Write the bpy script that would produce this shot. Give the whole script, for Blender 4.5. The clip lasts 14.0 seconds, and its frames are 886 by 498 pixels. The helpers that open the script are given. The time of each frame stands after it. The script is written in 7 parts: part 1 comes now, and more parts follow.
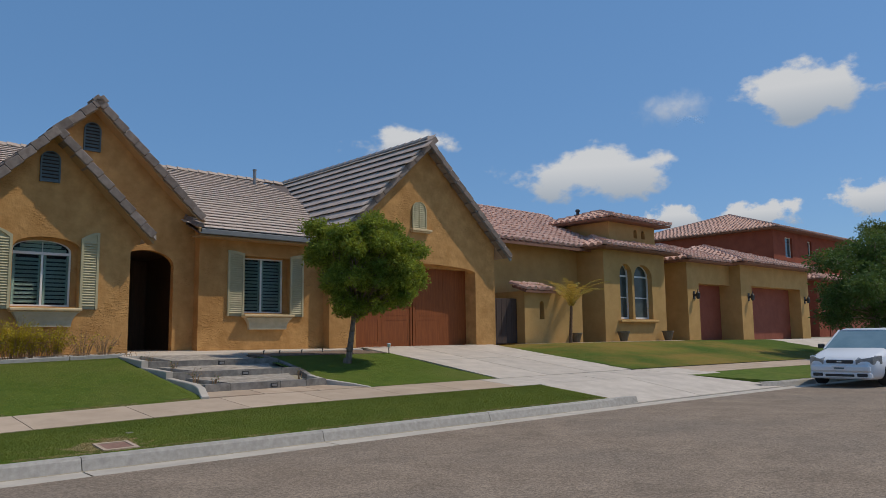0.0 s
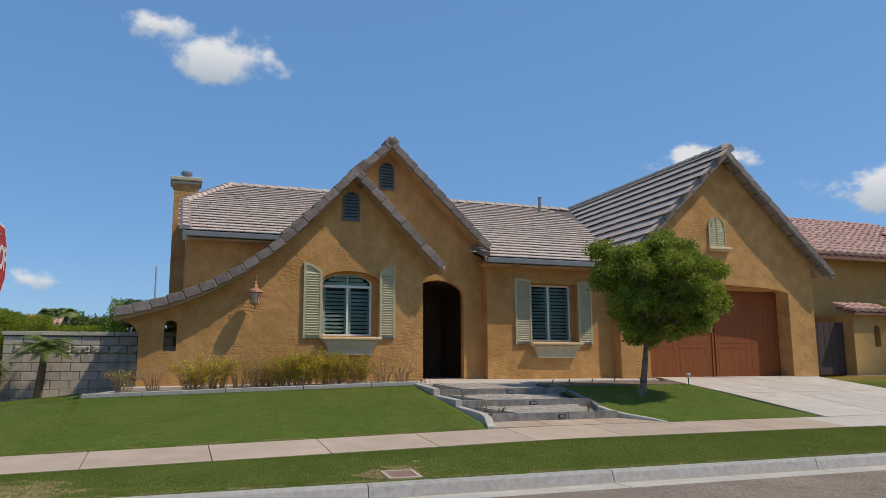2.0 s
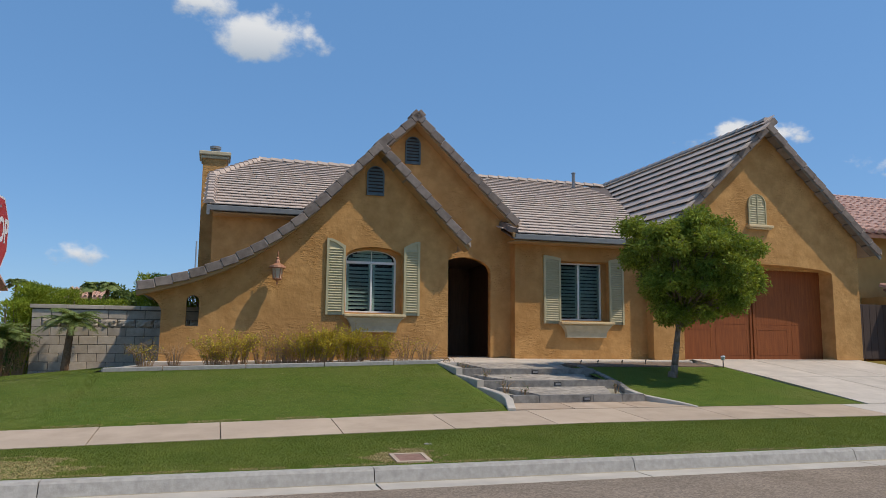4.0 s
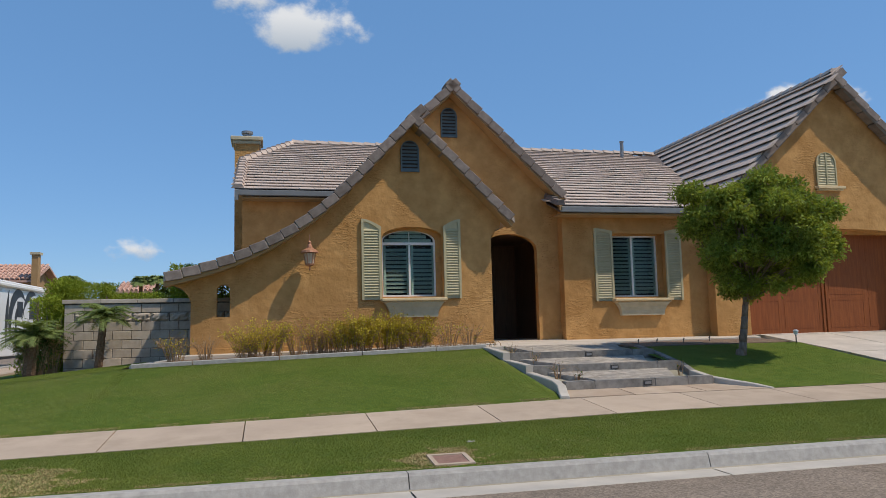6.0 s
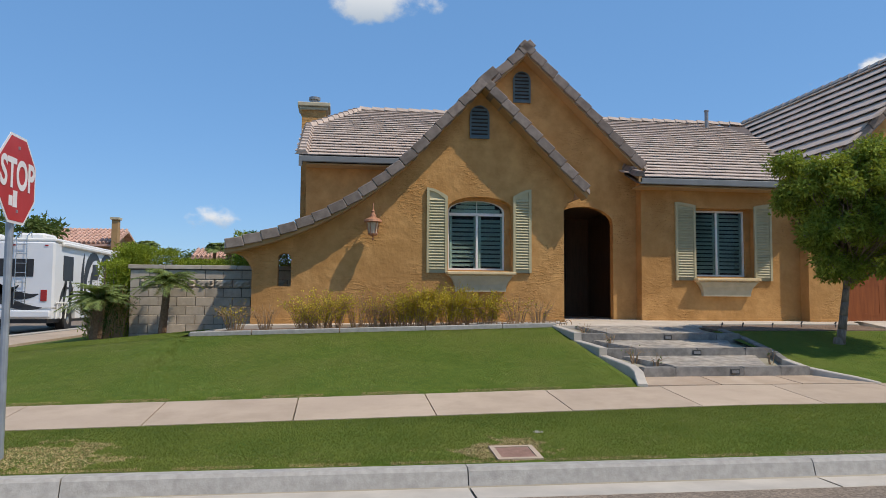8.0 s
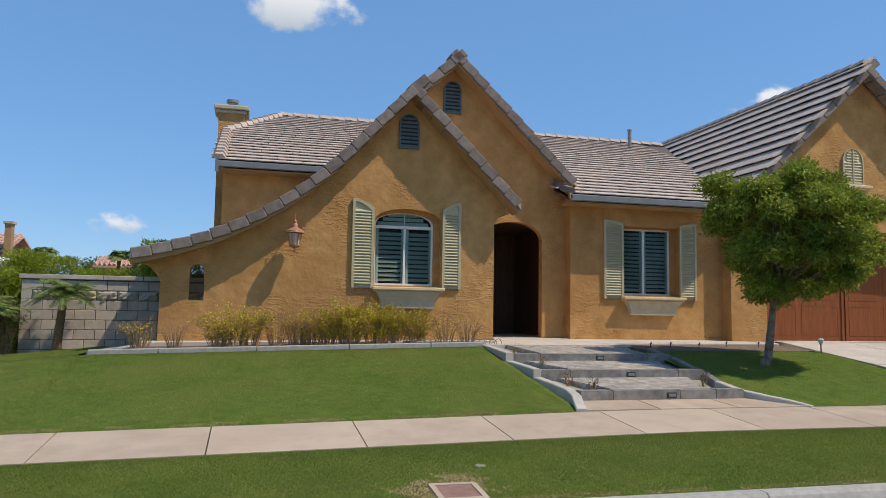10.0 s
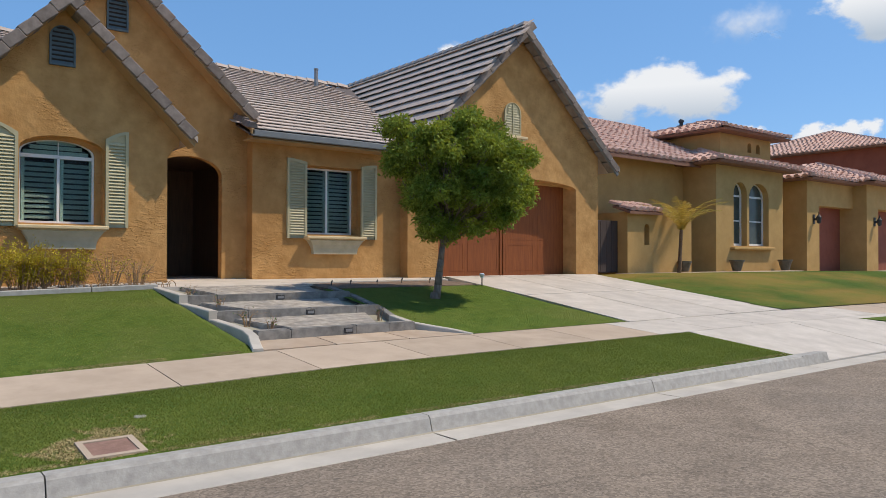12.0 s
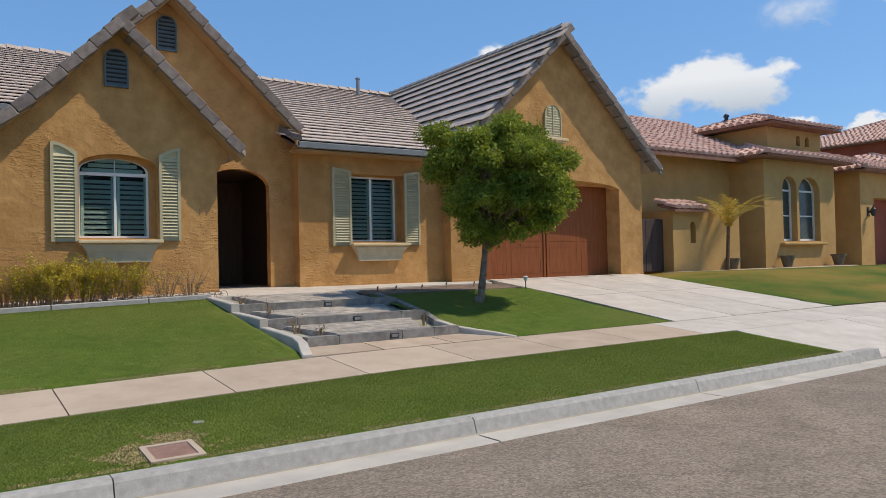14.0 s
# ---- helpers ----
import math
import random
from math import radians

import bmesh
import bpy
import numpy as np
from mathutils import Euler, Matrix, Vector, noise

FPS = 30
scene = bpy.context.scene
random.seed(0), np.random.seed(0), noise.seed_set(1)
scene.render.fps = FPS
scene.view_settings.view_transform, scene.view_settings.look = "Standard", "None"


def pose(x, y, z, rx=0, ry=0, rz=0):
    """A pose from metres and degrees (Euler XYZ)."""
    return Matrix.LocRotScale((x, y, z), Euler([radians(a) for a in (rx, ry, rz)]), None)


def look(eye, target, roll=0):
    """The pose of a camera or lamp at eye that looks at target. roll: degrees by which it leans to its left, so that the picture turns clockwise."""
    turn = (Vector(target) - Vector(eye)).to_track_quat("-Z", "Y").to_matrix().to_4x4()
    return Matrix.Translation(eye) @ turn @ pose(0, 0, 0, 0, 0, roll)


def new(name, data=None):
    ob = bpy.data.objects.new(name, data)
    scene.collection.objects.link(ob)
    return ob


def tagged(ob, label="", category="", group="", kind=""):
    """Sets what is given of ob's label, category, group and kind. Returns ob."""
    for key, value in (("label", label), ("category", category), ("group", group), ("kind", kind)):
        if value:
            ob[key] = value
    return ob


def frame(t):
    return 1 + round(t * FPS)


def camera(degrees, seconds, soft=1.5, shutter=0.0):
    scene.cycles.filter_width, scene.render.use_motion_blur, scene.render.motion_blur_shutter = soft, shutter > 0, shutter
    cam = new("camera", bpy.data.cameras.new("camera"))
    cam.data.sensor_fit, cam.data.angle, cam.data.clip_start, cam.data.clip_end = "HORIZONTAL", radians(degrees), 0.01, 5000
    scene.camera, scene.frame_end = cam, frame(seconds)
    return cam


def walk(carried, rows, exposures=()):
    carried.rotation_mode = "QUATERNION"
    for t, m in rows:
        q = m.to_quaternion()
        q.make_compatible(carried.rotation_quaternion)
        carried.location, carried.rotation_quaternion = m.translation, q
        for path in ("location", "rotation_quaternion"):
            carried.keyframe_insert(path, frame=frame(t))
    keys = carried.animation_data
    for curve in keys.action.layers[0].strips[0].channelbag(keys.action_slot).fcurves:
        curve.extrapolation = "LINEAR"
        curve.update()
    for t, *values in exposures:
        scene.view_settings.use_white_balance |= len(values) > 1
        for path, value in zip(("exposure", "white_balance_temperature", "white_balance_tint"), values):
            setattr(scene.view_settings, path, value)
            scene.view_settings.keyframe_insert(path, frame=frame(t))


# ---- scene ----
cam = camera(61.4, 14.0, soft=0.6)
PATH = [
    (0, (-6.059, 2.977, 1.39), (-4.718, 4.443, 1.623), -0.7),
    (0.5, (-5.9, 3.178, 1.358), (-4.91, 4.897, 1.612), -0.3),
    (1, (-5.817, 3.354, 1.366), (-4.937, 5.13, 1.632), -0.3),
    (1.5, (-5.724, 3.486, 1.372), (-4.957, 5.311, 1.663), -0.6),
    (2, (-5.494, 3.525, 1.39), (-4.818, 5.381, 1.705), -0.3),
    (2.5, (-5.426, 3.428, 1.394), (-4.83, 5.307, 1.73), 1.1),
    (3, (-5.368, 3.473, 1.414), (-4.769, 5.356, 1.724), 0.4),
    (5.3, (-4.775, 4.476, 1.457), (-4.259, 6.396, 1.674), -0.6),
    (5.5, (-4.77, 4.568, 1.486), (-4.269, 6.492, 1.708), -1.3),
    (6, (-4.66, 4.798, 1.467), (-4.201, 6.734, 1.675), -1.4),
    (6.5, (-4.444, 5.113, 1.473), (-4.055, 7.066, 1.663), -1.6),
    (7, (-4.418, 5.187, 1.482), (-4.139, 7.163, 1.627), -0.2),
    (7.2, (-4.443, 5.251, 1.489), (-4.178, 7.229, 1.62), -0.0),
    (9.5, (-4.525, 6.038, 1.565), (-4.155, 7.996, 1.738), 1.9),
    (10, (-4.581, 6.194, 1.586), (-4.084, 8.124, 1.76), 0.9),
    (10.5, (-4.519, 6.349, 1.55), (-3.799, 8.213, 1.628), 0.5),
    (11, (-4.449, 6.384, 1.534), (-3.518, 8.153, 1.582), 1.1),
    (11.5, (-4.39, 6.391, 1.535), (-3.313, 8.076, 1.557), 0.7),
    (12, (-4.345, 6.349, 1.538), (-3.115, 7.925, 1.564), 0.1),
    (12.5, (-4.312, 6.312, 1.541), (-2.948, 7.774, 1.579), -0.4),
    (13, (-4.336, 6.241, 1.549), (-2.892, 7.626, 1.585), -1.0),
    (13.5, (-4.409, 6.171, 1.567), (-3.032, 7.622, 1.595), -0.9),
    (14, (-4.415, 6.17, 1.574), (-3.283, 7.819, 1.608), -1.3),
]
walk(cam, [(t, look(eye, target, roll)) for t, eye, target, roll in PATH], exposures=[(0, -0.60), (0.5, -0.40), (1.5, -0.30), (3.0, -0.27), (5.5, -0.27), (7.0, -0.16), (9.5, -0.10), (11.0, -0.06), (12.5, -0.05), (14, -0.1)])

# ---- world, sun, exposure ----
SUN_DIR = Vector((1.62, -1.0, 2.85)).normalized()
world = bpy.data.worlds.new("sky")
scene.world = world
world.use_nodes = True
wn = world.node_tree
sky = wn.nodes.new("ShaderNodeTexSky")
sky.sky_type = "NISHITA"
sky.sun_disc = False
sky.sun_elevation = math.asin(SUN_DIR.z)
sky.sun_rotation = math.atan2(SUN_DIR.x, SUN_DIR.y)
sky.air_density, sky.dust_density, sky.ozone_density = 0.9, 0.4, 4.0
bg = wn.nodes["Background"]
bg.inputs["Strength"].default_value = 0.15
tone = wn.nodes.new("ShaderNodeHueSaturation")
tone.inputs["Saturation"].default_value = 1.1
wn.links.new(sky.outputs["Color"], tone.inputs["Color"])
haze = wn.nodes.new("ShaderNodeMixRGB")
haze.inputs["Fac"].default_value = 0.5
haze.inputs["Color2"].default_value = (1.3, 2.95, 5.7, 1)
wn.links.new(tone.outputs["Color"], haze.inputs["Color1"])
wn.links.new(haze.outputs["Color"], bg.inputs["Color"])
sun = new("sun", bpy.data.lights.new("sun", "SUN"))
sun.data.energy, sun.data.angle, sun.data.color = 3.95, radians(0.53), (1.0, 0.885, 0.73)
sun.matrix_world = look((30, -15, 45), Vector((30, -15, 45)) - SUN_DIR)
scene.view_settings.exposure = 0.0


# ---- materials ----
def ramp_mat(name, c0, c1, scale=6.0, rough=0.9, bump=0.3, bump_scale=60.0, bump_dist=0.01, metal=0.0, stain=None, stain_scale=0.6, stain_amount=0.35, per_object=0.0, per_island=0.0, spec=0.5, stretch=(1, 1, 1), lo=0.35, hi=0.65):
    """Two tones mixed by noise, a wider stain over them, and a fine relief."""
    m = bpy.data.materials.new(name)
    m.use_nodes = True
    t = m.node_tree
    b = t.nodes["Principled BSDF"]
    mp = t.nodes.new("ShaderNodeMapping")
    mp.inputs["Scale"].default_value = stretch
    geo = t.nodes.new("ShaderNodeNewGeometry")
    t.links.new(geo.outputs["Position"], mp.inputs["Vector"])
    n1 = t.nodes.new("ShaderNodeTexNoise")
    n1.inputs["Scale"].default_value, n1.inputs["Detail"].default_value, n1.inputs["Roughness"].default_value = scale, 6, 0.6
    t.links.new(mp.outputs["Vector"], n1.inputs["Vector"])
    r = t.nodes.new("ShaderNodeValToRGB")
    r.color_ramp.elements[0].position, r.color_ramp.elements[1].position = lo, hi
    r.color_ramp.elements[0].color, r.color_ramp.elements[1].color = (*c0, 1), (*c1, 1)
    t.links.new(n1.outputs["Fac"], r.inputs["Fac"])
    col = r.outputs["Color"]
    if stain:
        n2 = t.nodes.new("ShaderNodeTexNoise")
        n2.inputs["Scale"].default_value, n2.inputs["Detail"].default_value = stain_scale, 4
        t.links.new(geo.outputs["Position"], n2.inputs["Vector"])
        rr = t.nodes.new("ShaderNodeMapRange")
        rr.inputs["From Min"].default_value, rr.inputs["From Max"].default_value, rr.inputs["To Max"].default_value = 0.45, 0.7, stain_amount
        t.links.new(n2.outputs["Fac"], rr.inputs["Value"])
        mx = t.nodes.new("ShaderNodeMixRGB")
        t.links.new(rr.outputs["Result"], mx.inputs["Fac"])
        t.links.new(col, mx.inputs["Color1"])
        mx.inputs["Color2"].default_value = (*stain, 1)
        col = mx.outputs["Color"]
    for amount, node, socket in ((per_object, "ShaderNodeObjectInfo", "Random"), (per_island, "ShaderNodeNewGeometry", "Random Per Island")):
        if amount:
            src = t.nodes.new(node)
            mr = t.nodes.new("ShaderNodeMapRange")
            mr.inputs["To Min"].default_value, mr.inputs["To Max"].default_value = 1 - amount, 1 + amount
            t.links.new(src.outputs[socket], mr.inputs["Value"])
            hv = t.nodes.new("ShaderNodeHueSaturation")
            t.links.new(mr.outputs["Result"], hv.inputs["Value"])
            t.links.new(col, hv.inputs["Color"])
            col = hv.outputs["Color"]
    t.links.new(col, b.inputs["Base Color"])
    b.inputs["Roughness"].default_value, b.inputs["Metallic"].default_value, b.inputs["Specular IOR Level"].default_value = rough, metal, spec
    if bump:
        n3 = t.nodes.new("ShaderNodeTexNoise")
        n3.inputs["Scale"].default_value, n3.inputs["Detail"].default_value = bump_scale, 5
        t.links.new(geo.outputs["Position"], n3.inputs["Vector"])
        bp = t.nodes.new("ShaderNodeBump")
        bp.inputs["Strength"].default_value, bp.inputs["Distance"].default_value = bump, bump_dist
        t.links.new(n3.outputs["Fac"], bp.inputs["Height"])
        t.links.new(bp.outputs["Normal"], b.inputs["Normal"])
    return m


def pane_mat(name):
    """A thin window pane: see-through, with a gloss that grows at glancing angles."""
    m = bpy.data.materials.new(name)
    m.use_nodes = True
    t = m.node_tree
    t.nodes.remove(t.nodes["Principled BSDF"])
    tr = t.nodes.new("ShaderNodeBsdfTransparent")
    tr.inputs["Color"].default_value = (0.84, 0.91, 0.90, 1)
    gl = t.nodes.new("ShaderNodeBsdfGlossy")
    gl.inputs["Roughness"].default_value = 0.1
    fr = t.nodes.new("ShaderNodeFresnel")
    fr.inputs["IOR"].default_value = 1.2
    mx = t.nodes.new("ShaderNodeMixShader")
    t.links.new(fr.outputs["Fac"], mx.inputs["Fac"])
    t.links.new(tr.outputs["BSDF"], mx.inputs[1])
    t.links.new(gl.outputs["BSDF"], mx.inputs[2])
    t.links.new(mx.outputs["Shader"], t.nodes["Material Output"].inputs["Surface"])
    return m


STUCCO = ramp_mat("tan_stucco", (0.44, 0.234, 0.082), (0.585, 0.328, 0.124), scale=3.4, rough=0.95, bump=0.55, bump_scale=8, bump_dist=0.03, stain=(0.39, 0.20, 0.068), stain_scale=0.75, stain_amount=0.75, spec=0.15)
def skip_trowel(m):
    """Adds patches of short level drag marks over the finer relief."""
    t = m.node_tree
    b = t.nodes["Principled BSDF"]
    under = b.inputs["Normal"].links[0].from_socket
    geo = t.nodes.new("ShaderNodeNewGeometry")
    mp = t.nodes.new("ShaderNodeMapping")
    mp.inputs["Scale"].default_value = (1, 1, 2.6)
    t.links.new(geo.outputs["Position"], mp.inputs["Vector"])
    marks, where = t.nodes.new("ShaderNodeTexNoise"), t.nodes.new("ShaderNodeTexNoise")
    marks.inputs["Scale"].default_value, marks.inputs["Detail"].default_value = 9.0, 3
    where.inputs["Scale"].default_value, where.inputs["Detail"].default_value = 1.1, 2
    t.links.new(mp.outputs["Vector"], marks.inputs["Vector"])
    t.links.new(geo.outputs["Position"], where.inputs["Vector"])
    cut, spot = t.nodes.new("ShaderNodeMapRange"), t.nodes.new("ShaderNodeMapRange")
    cut.inputs["From Min"].default_value, cut.inputs["From Max"].default_value = 0.50, 0.56
    spot.inputs["From Min"].default_value, spot.inputs["From Max"].default_value, spot.inputs["To Max"].default_value = 0.46, 0.60, 0.75
    t.links.new(marks.outputs["Fac"], cut.inputs["Value"])
    t.links.new(where.outputs["Fac"], spot.inputs["Value"])
    bp = t.nodes.new("ShaderNodeBump")
    bp.inputs["Distance"].default_value = 0.015
    t.links.new(spot.outputs["Result"], bp.inputs["Strength"])
    t.links.new(cut.outputs["Result"], bp.inputs["Height"])
    t.links.new(under, bp.inputs["Normal"])
    t.links.new(bp.outputs["Normal"], b.inputs["Normal"])


skip_trowel(STUCCO)
STUCCO_N = ramp_mat("yellow_stucco", (0.455, 0.28, 0.105), (0.54, 0.34, 0.135), scale=1.5, rough=0.95, bump=0.3, bump_scale=14, bump_dist=0.02, stain=(0.42, 0.27, 0.09), spec=0.15)
STUCCO_R = ramp_mat("red_stucco", (0.26, 0.075, 0.045), (0.32, 0.095, 0.055), scale=1.5, rough=0.95, bump=0.2, spec=0.15)
TILE = ramp_mat("grey_brown_concrete_tile", (0.46, 0.37, 0.305), (0.57, 0.465, 0.39), scale=5, rough=0.8, bump=0.15, bump_scale=50, stain=(0.40, 0.325, 0.28), stain_scale=1.3, per_object=0.04, per_island=0.04, spec=0.25)
RAKE = ramp_mat("grey_rake_tile", (0.18, 0.143, 0.12), (0.26, 0.214, 0.184), scale=7, rough=0.85, bump=0.25, bump_scale=40, per_object=0.18, spec=0.25)
CLAY = ramp_mat("pink_clay_tile", (0.50, 0.295, 0.22), (0.64, 0.42, 0.335), scale=2.5, rough=0.9, bump=0.2, stain=(0.66, 0.48, 0.40), stain_scale=1.0, per_island=0.09, spec=0.2)
# Eave wood; on the decks its brown also paints shade into the tile troughs.
EAVE_SHADE = ramp_mat("brown_eave_wood_trough_shade", (0.20, 0.095, 0.06), (0.26, 0.13, 0.085), scale=5, rough=0.85, bump=0.1)
DECK = ramp_mat("roof_underlay", (0.10, 0.08, 0.07), (0.13, 0.10, 0.09), scale=5, bump=0)
FASCIA = ramp_mat("blue_grey_fascia", (0.15, 0.158, 0.16), (0.20, 0.208, 0.21), scale=3, rough=0.6, bump=0.05)
SOFFIT = ramp_mat("tan_soffit", (0.35, 0.21, 0.09), (0.40, 0.25, 0.11), scale=3, rough=0.8, bump=0.1)
VENT = ramp_mat("grey_green_vent", (0.085, 0.12, 0.13), (0.115, 0.155, 0.165), scale=4, rough=0.7, bump=0.1)
SHUTTER = ramp_mat("sage_shutter_paint", (0.44, 0.38, 0.215), (0.50, 0.435, 0.255), scale=5, rough=0.6, bump=0.08, stain=(0.38, 0.36, 0.25))
SILL = ramp_mat("cream_sill", (0.62, 0.47, 0.26), (0.70, 0.545, 0.32), scale=6, rough=0.85, bump=0.2, bump_scale=40)
CORBEL = ramp_mat("grey_corbel", (0.44, 0.38, 0.25), (0.52, 0.455, 0.31), scale=5, rough=0.85, bump=0.2, bump_scale=40)
WFRAME = ramp_mat("white_vinyl", (0.70, 0.69, 0.65), (0.78, 0.77, 0.73), scale=5, rough=0.45, bump=0)
BLIND = ramp_mat("interior_louvre", (0.36, 0.42, 0.35), (0.45, 0.51, 0.43), scale=3, rough=0.6, bump=0)
# Near-black colour in place of the shade in rooms and behind vent slats.
DARK = ramp_mat("inner_shade", (0.03, 0.026, 0.022), (0.05, 0.04, 0.034), scale=2, rough=0.9, bump=0)
DOORWOOD = ramp_mat("red_brown_garage_wood", (0.20, 0.052, 0.010), (0.27, 0.078, 0.016), scale=3.0, rough=0.7, bump=0.25, bump_scale=30, stain=(0.21, 0.055, 0.011), stain_scale=0.8, stretch=(6, 6, 0.6), spec=0.4)
DOOR_N = ramp_mat("salmon_door_paint", (0.25, 0.066, 0.034), (0.30, 0.085, 0.048), scale=2, rough=0.8, bump=0.05)
# Door wood, also used to paint the porch lining as dark as its shade.
ENTRYDOOR_SHADE = ramp_mat("entry_door_and_porch_shade", (0.10, 0.06, 0.035), (0.15, 0.09, 0.055), scale=4, rough=0.5, bump=0.1, stretch=(6, 6, 0.6))
CONC = ramp_mat("pale_concrete", (0.485, 0.424, 0.352), (0.586, 0.517, 0.437), scale=2.5, rough=0.9, bump=0.2, bump_scale=90, bump_dist=0.004, stain=(0.40, 0.35, 0.30), stain_scale=0.9, per_object=0.05)
WALKC = ramp_mat("pinkish_sidewalk_concrete", (0.41, 0.312, 0.222), (0.505, 0.39, 0.285), scale=2.2, rough=0.92, bump=0.25, bump_scale=110, bump_dist=0.004, stain=(0.32, 0.24, 0.172), stain_scale=1.1, per_object=0.07)
KERBC = ramp_mat("grey_kerb_concrete", (0.34, 0.315, 0.275), (0.43, 0.40, 0.355), scale=14, rough=0.9, bump=0.4, bump_scale=60, bump_dist=0.006, stain=(0.19, 0.178, 0.16), stain_scale=9, stain_amount=0.25, per_object=0.06)
GUTTER = ramp_mat("light_gutter_concrete", (0.428, 0.378, 0.314), (0.530, 0.473, 0.394), scale=2.5, rough=0.9, bump=0.15, bump_scale=90, bump_dist=0.004, stain=(0.38, 0.35, 0.31), stain_scale=1.0)
STEPC = ramp_mat("grey_step_concrete", (0.145, 0.13, 0.112), (0.28, 0.255, 0.222), scale=7, rough=0.9, bump=0.25, bump_scale=60, bump_dist=0.005, stain=(0.125, 0.125, 0.125), stain_scale=3.0)
STAMP = ramp_mat("stamped_grey_paving", (0.234, 0.200, 0.160), (0.486, 0.422, 0.344), scale=7, rough=0.9, bump=0.7, bump_scale=14, bump_dist=0.012, stain=(0.21, 0.20, 0.19), stain_scale=3.0, stain_amount=0.6)
APRONC = ramp_mat("tan_walk_concrete", (0.40, 0.30, 0.21), (0.50, 0.385, 0.28), scale=2.6, rough=0.92, bump=0.25, bump_scale=90, bump_dist=0.004, stain=(0.36, 0.225, 0.13), stain_scale=1.6, per_object=0.07)
SOIL = ramp_mat("dry_bed_soil", (0.14, 0.095, 0.065), (0.24, 0.165, 0.115), scale=9, rough=1.0, bump=0.8, bump_scale=30, bump_dist=0.03)
BLOCK = ramp_mat("tan_grey_block", (0.40, 0.335, 0.265), (0.50, 0.425, 0.34), scale=7, rough=0.95, bump=0.35, bump_scale=60, bump_dist=0.006, per_object=0.12)
MORTAR = ramp_mat("mortar", (0.13, 0.115, 0.10), (0.18, 0.16, 0.14), scale=8, rough=1.0, bump=0.2)
GALV = ramp_mat("galvanised_post", (0.33, 0.35, 0.37), (0.42, 0.44, 0.46), scale=6, rough=0.5, metal=0.6, bump=0.05)
SIGNRED = ramp_mat("stop_red", (0.42, 0.035, 0.04), (0.48, 0.05, 0.055), scale=3, rough=0.45, bump=0)
SIGNWHITE = ramp_mat("sign_white", (0.72, 0.70, 0.70), (0.78, 0.76, 0.75), scale=3, rough=0.45, bump=0)
COPPER = ramp_mat("weathered_copper", (0.38, 0.17, 0.09), (0.48, 0.24, 0.14), scale=20, rough=0.6, metal=0.25, bump=0.15)
LAMPGLASS = ramp_mat("frosted_lamp_glass", (0.50, 0.38, 0.27), (0.58, 0.45, 0.33), scale=15, rough=0.35, bump=0.1)
IRON = ramp_mat("black_iron", (0.03, 0.028, 0.026), (0.045, 0.042, 0.04), scale=10, rough=0.6, bump=0.1)
GATE = ramp_mat("dark_gate_wood", (0.055, 0.035, 0.028), (0.075, 0.048, 0.038), scale=6, rough=0.7, bump=0.2, stretch=(5, 5, 0.5))
POT = ramp_mat("brown_glazed_pot", (0.105, 0.085, 0.055), (0.155, 0.125, 0.08), scale=8, rough=0.5, bump=0.1)
BARK = ramp_mat("grey_bark", (0.16, 0.115, 0.08), (0.27, 0.20, 0.145), scale=22, rough=0.95, bump=0.7, bump_scale=40, bump_dist=0.01, stretch=(1, 1, 0.35))
PALMBARK = ramp_mat("palm_bark", (0.13, 0.075, 0.04), (0.23, 0.14, 0.08), scale=25, rough=1.0, bump=0.9, bump_scale=35, bump_dist=0.02)
PLASTIC = ramp_mat("rust_brown_lid", (0.22, 0.12, 0.085), (0.29, 0.165, 0.12), scale=14, rough=0.8, bump=0.3, bump_scale=80)
STEEL = ramp_mat("dull_flue_steel", (0.24, 0.23, 0.22), (0.32, 0.31, 0.30), scale=8, rough=0.5, metal=0.7, bump=0.05)
# The pale blue base paints a bright sky reflection into the windscreen.
SCREEN = ramp_mat("painted_sky_windscreen", (0.16, 0.25, 0.28), (0.22, 0.32, 0.35), scale=1.5, rough=0.04, bump=0, spec=1.0)
WHITEPAINT = ramp_mat("white_car_paint", (0.74, 0.75, 0.76), (0.78, 0.79, 0.80), scale=1, rough=0.25, bump=0, spec=0.6)
BLACKTRIM = ramp_mat("black_trim", (0.018, 0.018, 0.02), (0.03, 0.03, 0.032), scale=5, rough=0.45, bump=0)
RUBBER = ramp_mat("tyre_rubber", (0.018, 0.018, 0.018), (0.03, 0.03, 0.03), scale=20, rough=0.9, bump=0.2)
CHROME = ramp_mat("rim_metal", (0.50, 0.50, 0.51), (0.58, 0.58, 0.59), scale=5, rough=0.25, metal=0.9, bump=0)
LENS = ramp_mat("lamp_lens", (0.55, 0.57, 0.58), (0.62, 0.64, 0.65), scale=8, rough=0.12, bump=0)
HEADLAMP = ramp_mat("headlamp_glass", (0.17, 0.18, 0.18), (0.30, 0.31, 0.31), scale=9, rough=0.1, bump=0, spec=0.8)
REDLENS = ramp_mat("red_lamp_lens", (0.30, 0.015, 0.015), (0.38, 0.02, 0.02), scale=8, rough=0.2, bump=0)
GLASS = pane_mat("window_glass")
DIMGLASS = ramp_mat("dim_window_glass", (0.05, 0.062, 0.056), (0.085, 0.10, 0.09), scale=1.5, rough=0.2, bump=0, spec=0.25)
CARGLASS = ramp_mat("dark_car_glass", (0.045, 0.07, 0.08), (0.06, 0.09, 0.10), scale=1, rough=0.05, bump=0, spec=0.8)


